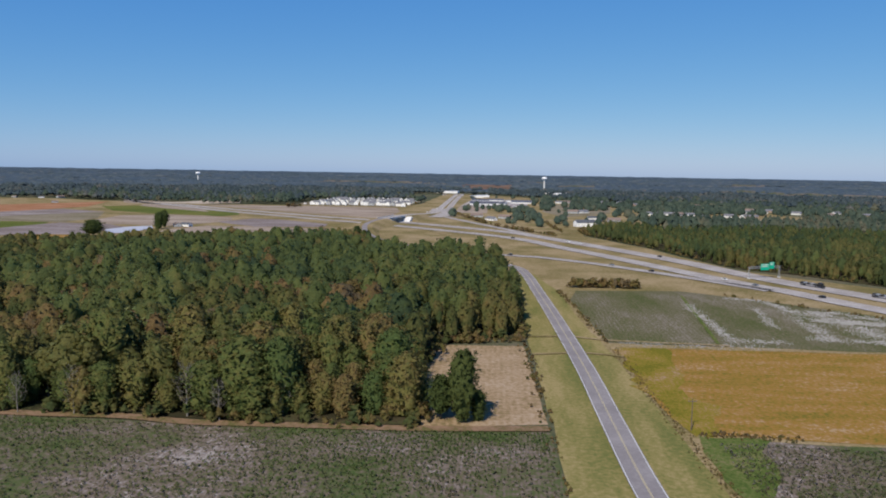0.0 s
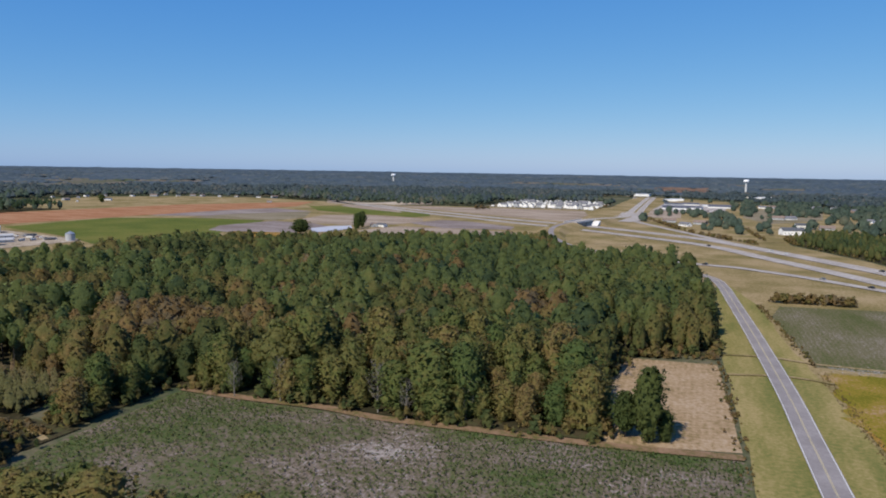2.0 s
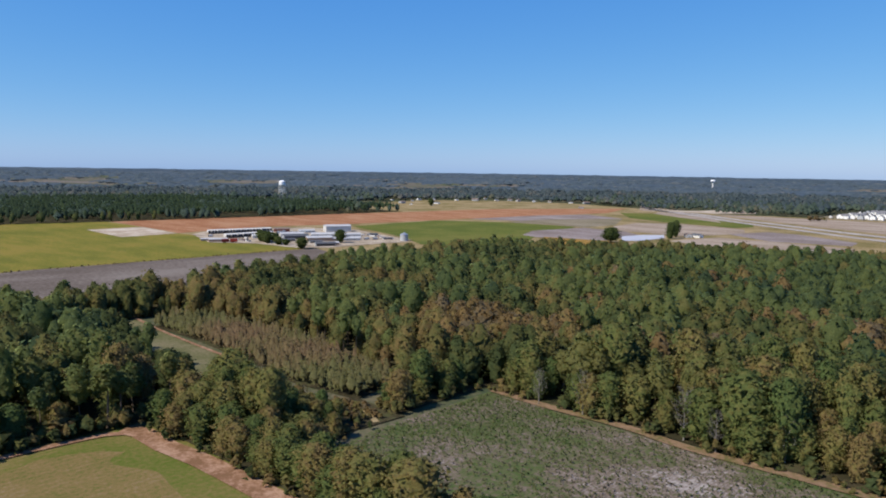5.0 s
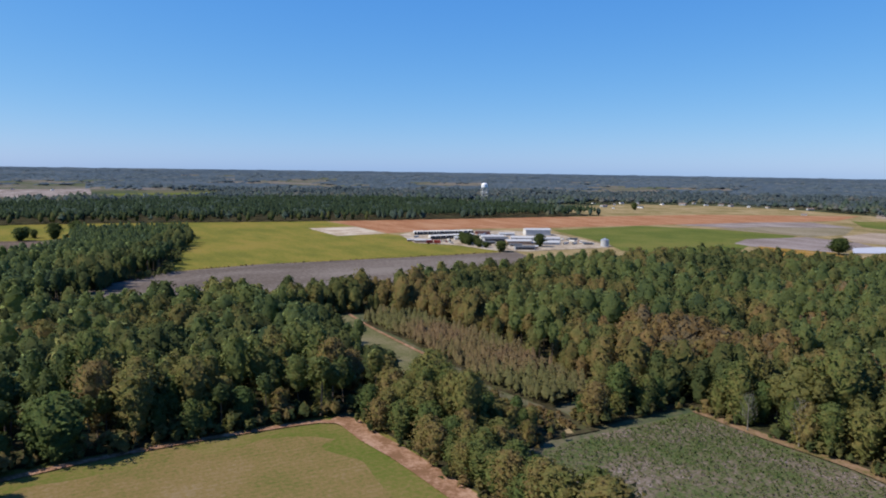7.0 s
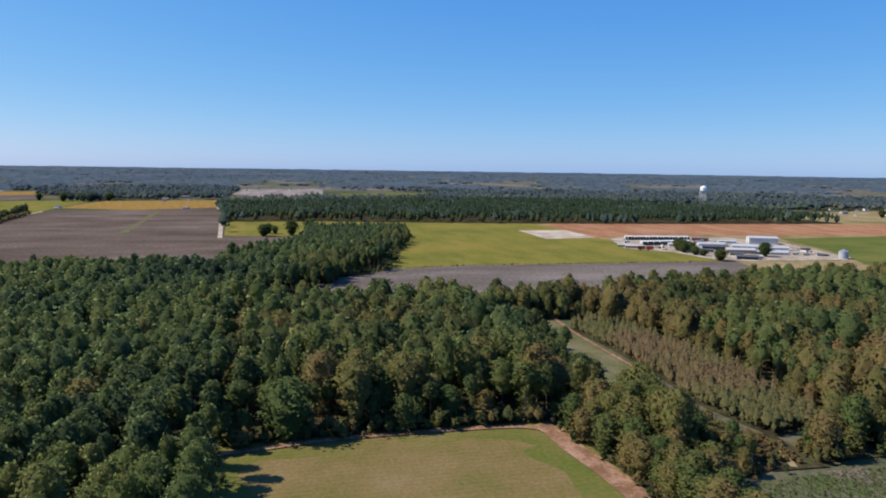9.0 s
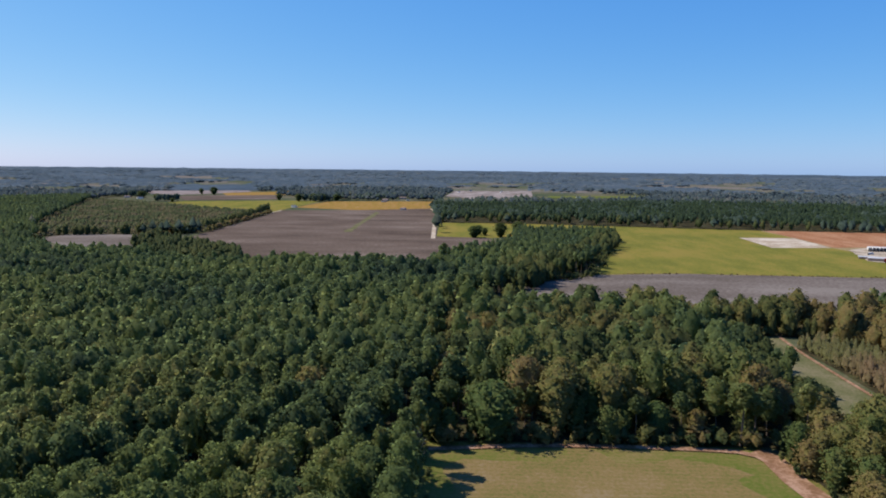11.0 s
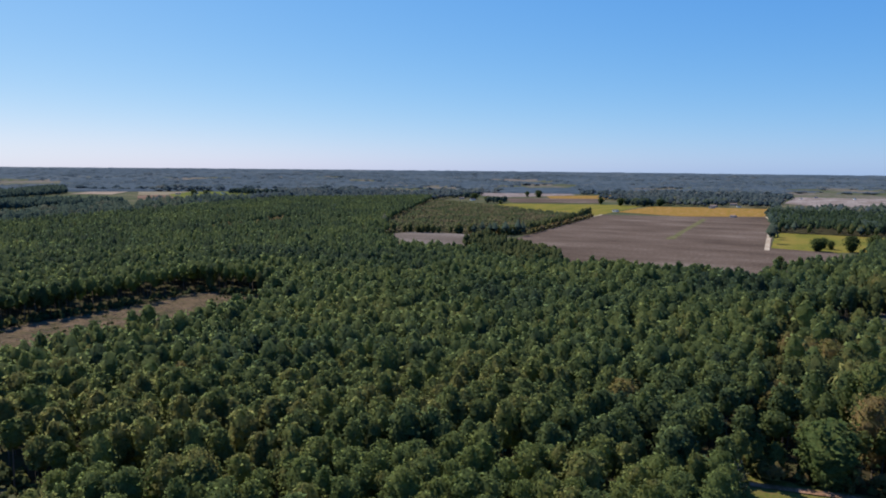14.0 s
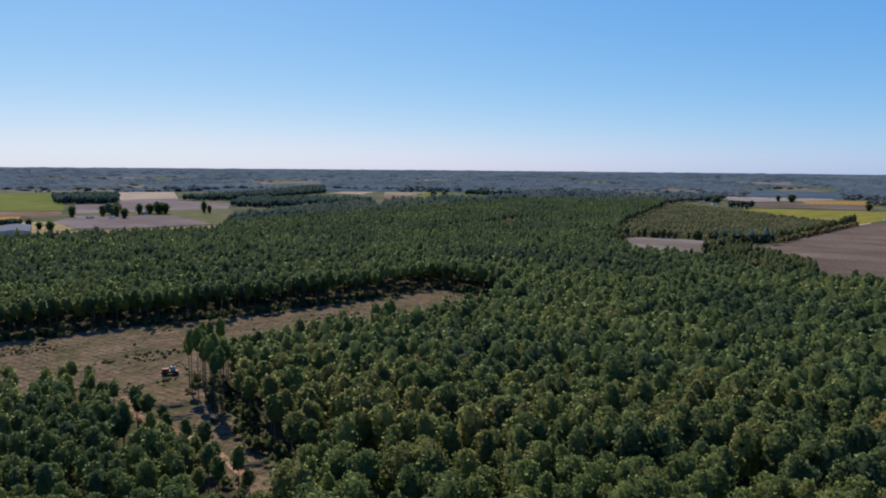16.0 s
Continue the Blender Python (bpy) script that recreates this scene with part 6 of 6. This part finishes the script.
def big_tree(x, y, s, w, kind, seed, name="oak_tree", label="lone spreading dark green tree in open land", mat=None):
    (tv, tf), (cv, cf, cn) = tree(kind, 12, 15, 900, 0.42, 7, seed, 8, 0.78)
    root = new(name)
    link_mesh("trunk", tv, tf, [bark], root)
    link_mesh("crown", cv, cf, [mat or broad_leaf], root, normals=cn)
    root.matrix_basis = pose(x, y, 0, 0, 0, seed * 40) @ Matrix.Diagonal((w, w, s, 1))
    return tagged(root, label, "tree")


green_leaf = leaf("dark_oak_leaves", [(0.0, (0.075, 0.102, 0.034)), (1.0, (0.105, 0.128, 0.042))], False)
big_tree(-402, 691, 1.02, 2.5, "broad", 1, mat=green_leaf)
big_tree(-9, 197, 1.3, 1.12, "edge", 2, label="tall rounded green tree at the edge of the tan plot", mat=green_leaf)
big_tree(-15, 199, 0.8, 0.95, "broad", 12, label="low green tree beside the tan plot", mat=green_leaf)
big_tree(-4.5, 199, 0.55, 0.6, "edge", 14, label="bushy green tree beside the tan plot", mat=green_leaf)
big_tree(-381, 786, 1.2, 1.4, "edge", 3, label="dark tree beside a small white house", mat=green_leaf)
second = big_tree(-386, 812, 1.25, 1.3, "edge", 4, label="dark tree beside a small white house", mat=green_leaf)
OPEN_TREES = [(-649, 415, 0.72, 1.10), (-644, 421, 0.64, 1.00), (-641, 411, 0.70, 1.20), (-632, 409, 0.74, 1.20), (-628, 418, 0.60, 1.10), (-622, 406, 0.66, 1.20), (-611, 411, 0.50, 1.00), (-603, 406, 0.42, 1.00), (-595, 409, 0.40, 1.00), (-561, 403, 0.66, 1.50), (-581, 465, 0.85, 1.50), (-875, 17, 0.75, 1.20), (-868, 24, 0.60, 1.00), (-851, 42, 1.05, 1.90), (-868, 64, 1.10, 2.00), (-842, 11, 0.85, 1.90),
              (-670, -19, 0.70, 0.90), (-136, 690, 1.00, 1.00), (-128, 684, 0.80, 0.90)]
OPEN_TREES += [(-445, -1218, 1.10, 1.30), (-459, -1196, 1.15, 1.30), (-453, -1150, 1.00, 1.60), (-470, -1230, 1.20, 1.30), (-509, -1228, 1.15, 1.50), (-536, -1215, 1.20, 1.90), (-525, -1225, 1.10, 1.60), (-545, -1208, 1.20, 1.70),
               (-401, -1225, 1.15, 1.50), (-611, -1200, 1.30, 1.30), (-612, -1182, 0.90, 1.00), (-271, -1097, 0.60, 1.20), (-282, -1088, 0.60, 1.10), (-297, -1076, 0.65, 1.20), (-294, -1021, 0.60, 1.10), (-290, -965, 0.90, 1.30)]
OPEN_TREES += [(-1404, -1432, 1.20, 2.20), (-1461, -1447, 1.00, 1.80), (-1291, -1240, 0.80, 2.00), (-1218, -1231, 0.80, 1.00), (-2017, -737, 1.00, 1.60), (-1982, -690, 1.30, 2.60), (-1702, -438, 1.00, 1.80), (-1661, -382, 1.10, 2.20),
               (-1665, -330, 1.10, 2.40), (-1680, -350, 1.10, 2.20), (-1690, -300, 1.00, 2.00), (-1737, -781, 1.10, 2.60), (-1611, -690, 1.00, 2.20), (-1558, -634, 0.60, 1.20), (-1070, 1100, 0.90, 1.60), (-1627, -841, 0.90, 2.00)]
for i, (x, y, s, w) in enumerate(OPEN_TREES):
    copy_thing(second, pose(x, y, 0, 0, 0, i * 67) @ Matrix.Diagonal((w / 1.3, w / 1.3, s / 1.25, 1)))


def tall_pines():
    """Thin pines with bare trunks left at the clearing's corner."""
    (tv, tf), (cv, cf, cn) = tree("pine", 9, 11, 420, 0.38, 6, 310, 5)
    cv = cv.copy()
    cv[:, 2] = 18 + (cv[:, 2] - 18) * 0.5
    cv[:, :2] *= 0.62
    root = new("pine_tree")
    link_mesh("trunk", tv, tf, [bark], root)
    link_mesh("crown", cv, cf, [pine_leaf], root, normals=cn)
    tagged(root, "thin pine with a long bare trunk beside the clearing", "tree", "thin pines at the clearing")
    spots = [(-121, -254), (-124, -249), (-119, -248), (-126, -253), (-118, -241), (-122, -243), (-117, -234), (-121, -236), (-115, -226), (-118, -229), (-113, -219), (-116, -221), (-130, -255), (-135, -256)]
    for i, (x, y) in enumerate(spots):
        m = pose(x, y, 0, 0, 0, i * 77) @ Matrix.Diagonal((0.9, 0.9, 1.12 + 0.05 * (i % 5), 1))
        if i:
            copy_thing(root, m)
        else:
            root.matrix_basis = m


tall_pines()


def bare_tree(x, y, s, seed):
    """A leafless grey tree: trunk and forking twigs."""
    g = random.Random(seed)
    root = new("bare_tree")
    chunks = [tube([(0, 0, 0), (0.1, 0, 5), (0, 0.1, 11)], [0.22, 0.16, 0.05], 6)]
    twigs = []
    for i in range(26):
        z = 3 + 8 * i / 26
        a = i * 2.4
        r = g.uniform(2.2, 4.0) * (1.1 - i / 40)
        e = (r * math.cos(a), r * math.sin(a), z + g.uniform(1.5, 3.2))
        chunks.append(tube([(0, 0, z), tuple(q * 0.55 for q in e[:2]) + (z + 0.9,), e], [0.07, 0.05, 0.02], 4))
        for _ in range(5):
            u = g.uniform(0.35, 0.95)
            b = (e[0] * u, e[1] * u, z + (e[2] - z) * u)
            twigs.append(tube([b, tuple(q + g.uniform(-1.2, 1.2) for q in b[:2]) + (b[2] + g.uniform(0.4, 1.5),)], [0.035, 0.015], 3))
    v, f = joined(chunks)
    link_mesh("trunk", v, f, [pale_bark], root)
    v, f = joined(twigs)
    link_mesh("brushwood", v, f, [pale_bark], root)
    root.matrix_basis = pose(x, y, 0, 0, 0, seed * 31) @ Matrix.Scale(s, 4)
    tagged(root, "leafless grey dead tree at the wood's edge", "dead tree")


bare_tree(-184, -13, 1.1, 3)
bare_tree(-76, 190, 0.95, 4)
bare_tree(-86, 192, 1.25, 5)
bare_tree(-118, 190, 1.1, 7)
bare_tree(-134, 189, 0.95, 8)
bare_tree(-60, 196, 1.2, 9)
bare_tree(-205, 130, 0.8, 6)


# town trees, hedges and scrub
def scrub():
    x, y = rng.uniform(-80, 760, 7000), rng.uniform(870, 2150, 7000)
    thick = np.zeros(7000)
    for grove in ([(19, 1019), (59, 1038), (60, 1302), (30, 1345)], [(69, 1296), (91, 1308), (150, 2150), (107, 1797)], [(132, 1340), (195, 1358), (320, 2150), (212, 2150)], [(215, 1290), (420, 1290), (760, 1330), (560, 1560), (300, 1720), (240, 1600)], [(-36, 1340), (10, 1350), (14, 1385), (-30, 1380)]):
        thick[inside(grove, x, y)] = 0.62
    scattered = inside(TOWN, x, y) | inside([(-70, 1100), (40, 940), (95, 900), (95, 1300), (60, 1500), (-80, 1500)], x, y)
    ok = (rng.random(7000) < thick + 0.05 * scattered) & ~inside([(205, 1235), (227, 1006), (394, 1053), (520, 1180), (500, 1285), (354, 1290)], x, y) & ~inside([(-85, 1400), (60, 1400), (80, 1850), (-70, 1900)], x, y)
    x, y = x[ok], y[ok]
    k = rng.uniform(0.4, 0.95, len(x))
    rows = np.stack([x, y, k, k * rng.uniform(1.5, 2.2, len(x)), 0 * x, rng.uniform(0, 0.7, len(x)), 0 * x], 1)
    rows = unhide(rows, [q[:2] for q in TOWN_SPOTS], 75, 14)
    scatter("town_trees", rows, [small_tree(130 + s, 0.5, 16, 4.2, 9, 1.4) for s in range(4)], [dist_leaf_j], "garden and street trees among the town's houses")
    lines = [((-390, 1385), (-165, 1400), 110, 0.12), ((-390, 1430), (-165, 1440), 30, 0.3), ((-390, 1500), (-170, 1510), 40, 0.4), ((-71, 1178), (-36, 1045), 26, 0.36), ((-36, 1045), (-5, 939), 24, 0.36), ((-5, 939), (25, 869), 20, 0.34), ((25, 869), (68, 796), 22, 0.34), ((62, 1030), (72, 850), 26, 0.36), ((-385, 1275), (-360, 1312), 10, 0.5), ((54, 150), (51, 200), 200, 0.034), ((51, 200), (47, 290), 300, 0.034), ((48, 292), (250, 297), 300, 0.03), ((17, 120), (15.5, 195), 50, 0.06), ((15, 198), (12, 292), 90, 0.09), ((45, 446), (88, 450), 60, 0.36), ((96, 880), (100, 815), 30, 0.4), ((56, 195), (82, 194), 110, 0.06)]
    lines += [((-557, 100), (-566, 170), 40, 0.08), ((-566, 170), (-556, 410), 110, 0.08), ((36, 431), (46, 300), 90, 0.1), ((130, 430), (230, 330), 60, 0.12), ((-822, -376), (-862, -318), 20, 0.4), ((-862, -312), (-1238, -331), 90, 0.45), ((-20, 290), (12, 298), 40, 0.2), ((10, 300), (11, 312), 16, 0.2), ((-190, 137), (-160, 138), 60, 0.16), ((-182, 145), (-160, 143), 50, 0.14)]
    rows = []
    for (ax, ay), (bx, by), n, tall in lines:
        u = rng.random(n)
        px, py = ax + (bx - ax) * u + rng.normal(0, 1.2, n), ay + (by - ay) * u + rng.normal(0, 1.2, n)
        k = tall * rng.uniform(0.5, 1.4, n)
        rows.append(np.stack([px, py, k, k * rng.uniform(1.2, 2.2, n), 0 * k, rng.uniform(0.45, 1.0, n), 0 * k], 1))
    scatter("hedge_scrub", np.concatenate(rows), [small_tree(140 + s, 0, 13, 3.2, 16, 2.0, 0.6, OCT_V, OCT_F) for s in range(4)], [broad_leaf_j], "ditch scrub and weeds along field margins")


scrub()


# slash and brush over the clearing
def hedges():
    rows = []
    for (ax, ay), (bx, by), n in (((-803, -476), (-845, -330), 30), ((-845, -330), (-1043, -329), 44), ((-1043, -329), (-1337, -362), 56), ((-690, -318), (-790, -335), 36), ((-846, 172), (-800, 164), 12), ((-862, 62), (-846, 172), 26)):
        u = rng.random(n)
        k = rng.uniform(0.45, 0.85, n)
        rows.append(np.stack([ax + (bx - ax) * u + rng.normal(0, 2, n), ay + (by - ay) * u + rng.normal(0, 2, n), k, k * rng.uniform(1.1, 1.5, n), 0 * k, rng.uniform(0, 0.3, n), 0 * k], 1))
    scatter("hedge_trees", np.concatenate(rows), [(NO_TRUNK, tree("edge", 5, 6, 30, 1.1, 3, 170 + s)[1]) for s in range(4)], [broad_leaf_j], "dark hedgerow trees between fields and young wood")


hedges()


def farm_trees():
    """Groups of tall trees round far farmsteads."""
    rows = []
    for cx, cy, reach, n, tall in ((-470, -1235, 18, 6, 1.1), (-545, -1235, 14, 5, 1.1), (-285, -1090, 14, 5, 0.6), (-1675, -345, 30, 16, 0.95), (-1600, -660, 26, 8, 0.9), (-1780, -810, 30, 9, 0.9), (-1660, -1460, 70, 40, 0.9)):
        a, d = rng.uniform(0, 6.28, n), reach * np.sqrt(rng.random(n))
        k = tall * rng.uniform(0.8, 1.2, n)
        rows.append(np.stack([cx + d * np.cos(a), cy + d * np.sin(a), k, k * rng.uniform(1.3, 1.8, n), 0 * k, rng.uniform(0, 0.5, n), 0 * k], 1))
    scatter("farm_trees", np.concatenate(rows), [tree("broad", 6, 7, 60, 0.9, 3, 180 + s) for s in range(4)], [dist_leaf_j, bark], "groups of tall dark trees round far farmsteads")


farm_trees()


def debris():
    x, y = rng.uniform(-355, 20, 14000), rng.uniform(-392, -150, 14000)
    ok = inside(CLEAR, x, y) & ~inside(W3B, x, y)
    x, y = x[ok], y[ok]
    n = len(x)
    # most of it lies in windrows
    y = np.where(rng.random(n) < 0.6, np.round((y + 0.2 * x) / 7) * 7 - 0.2 * x + rng.normal(0, 0.9, n) + 2.0 * patchy(x, y, 0.06, 4), y)
    a = rng.normal(-0.2, 0.45, n)
    length, r = rng.uniform(0.6, 3.2, n), rng.uniform(0.04, 0.13, n)
    c, s = np.cos(a), np.sin(a)
    z = rng.uniform(0.3, 0.55, n)
    v = np.zeros((n, 6, 3))
    for k in range(2):
        e = (k * 2 - 1) * length / 2
        for j in range(3):
            w = (r * math.cos(j * 2.094), r * math.sin(j * 2.094))
            v[:, k * 3 + j] = np.stack([x + c * e - s * w[0], y + s * e + c * w[0], z + w[1] + 0.05 * k], 1)
    f = np.array([(0, 1, 4), (0, 4, 3), (1, 2, 5), (1, 5, 4), (2, 0, 3), (2, 3, 5)])
    t = (f[None] + (np.arange(n) * 6)[:, None, None]).reshape(-1, 3)
    tagged(link_mesh("logging_debris", v.reshape(-1, 3), t, [plain("broken_branches", (0.13, 0.10, 0.075), 0.95, vary=0.4, scale=0.5)]), "broken branches and slash strewn over the clearing", "debris", kind="stuff")
    q = np.flatnonzero(patchy(x * 0.6, y * 1.6, 0.045, 12) > 0.2)
    m = 1300
    i = q[rng.integers(0, len(q), m)]
    k = rng.uniform(0.03, 0.11, m)
    rows = np.stack([x[i], y[i], k, k * rng.uniform(1.2, 3.0, m), 0 * k, rng.uniform(0.0, 0.3, m), 0 * k], 1)
    scatter("brush", rows, [small_tree(150 + s, 0, 13, 3.2, 18, 2.2, 0.6, OCT_V, OCT_F) for s in range(3)], [broad_leaf_j], "low green brush growing through the slash")


debris()


# cotton rows
def cotton_rows():
    """Cotton plants in rows that run away from the headland."""
    rows = []
    for poly, gap, along, base in ((COTTON, 1.05, 0.6, 0.62), ([(57, 190), (128, 188), (128, 140), (57, 140)], 1.0, 0.6, 0.25)):
        p = np.array(poly)
        gx, gy = np.meshgrid(np.arange(p[:, 0].min(), p[:, 0].max(), gap), np.arange(p[:, 1].min(), p[:, 1].max(), along))
        gx, gy = gx.ravel() + rng.normal(0, 0.26, gx.size), gy.ravel() + rng.uniform(-1.5, 1.5, gy.size)
        ok = inside(poly, gx, gy) & (edge_distance(poly, gx, gy) > 1.2)
        gx, gy = gx[ok], gy[ok]
        cover = base + 0.75 * patchy(gx, gy, 0.018, 7) + 0.25 * patchy(gx, gy, 0.11, 8) + 0.35 * np.clip((gy - 165) / 25, -0.6, 1)
        ok = rng.random(len(gx)) < np.clip(cover + 0.5 * (base < 0.5), 0.12, 1)
        gx, gy, cover = gx[ok], gy[ok], cover[ok]
        k = rng.uniform(0.55, 1.35, len(gx))
        rows.append(np.stack([gx, gy, k, k, 0 * k, np.clip(1.0 - cover + rng.normal(0, 0.2, len(k)), 0, 1), 0 * k], 1))
    rows = np.concatenate(rows)
    plants = []
    for s in range(4):
        g = np.random.default_rng(160 + s)
        plants.append((NO_TRUNK, leaves(g, np.array([0, 0, 0.42]), 0.34, 0.8, 5, 0.2, np.array([0, 0, 0.5]))))
    crop = leaf("cotton_leaves", [(0.0, (0.100, 0.145, 0.042)), (0.5, (0.135, 0.148, 0.056)), (0.8, (0.155, 0.126, 0.085)), (1.0, (0.26, 0.23, 0.20))], True)
    scatter("cotton_plants", rows, plants, [crop], "cotton plants in rows, leafy or stripped with pale bolls")


cotton_rows()


def white_cotton():
    """Streaks of open bolls left in the far cotton field."""
    streaks = [([(102, 397), (100, 310)], 1.6, 900), ([(131, 418), (145, 415), (153, 390), (164, 380)], 2.0, 700), ([(152, 386), (145, 333), (145, 320)], 2.6, 700), ([(162, 381), (167, 354), (169, 325)], 5, 1500), ([(136, 388), (128, 342)], 1.6, 300),
               ([(100, 310), (121, 311)], 1.6, 260), ([(137, 320), (175, 314)], 2.2, 600), ([(52, 299), (112, 300)], 1.4, 350), ([(160, 362), (200, 350)], 8, 1800), ([(170, 385), (205, 352)], 4, 900)]
    c = []
    for pts, wide, n in streaks:
        line = smooth_line(pts, 3)[:, :2]
        n = int(n * 1.6)
        q = line[rng.integers(0, len(line), n)] + rng.normal(0, 1, (n, 2)) * (wide, 2.5)
        c.append(q[patchy(q[:, 0], q[:, 1], 0.15, 3) + rng.normal(0, 0.3, n) > -0.15])
    c = np.concatenate(c)
    n = len(c)
    a = rng.uniform(0, 2 * np.pi, n)
    s = rng.uniform(0.10, 0.3, n)
    v = np.zeros((n, 5, 3))
    for k in range(4):
        v[:, k] = np.stack([c[:, 0] + s * np.cos(a + k * 1.571) * 1.3, c[:, 1] + s * np.sin(a + k * 1.571), np.full(n, 0.3)], 1)
    v[:, 4] = np.stack([c[:, 0], c[:, 1], 0.5 + 0.3 * s], 1)
    f = np.array([(0, 1, 4), (1, 2, 4), (2, 3, 4), (3, 0, 4)])
    t = (f[None] + (np.arange(n) * 5)[:, None, None]).reshape(-1, 3)
    tagged(link_mesh("cotton_bolls", v.reshape(-1, 3), t, [bolls]), "streaks of open white cotton bolls left on the plants", "cotton", kind="stuff")


white_cotton()
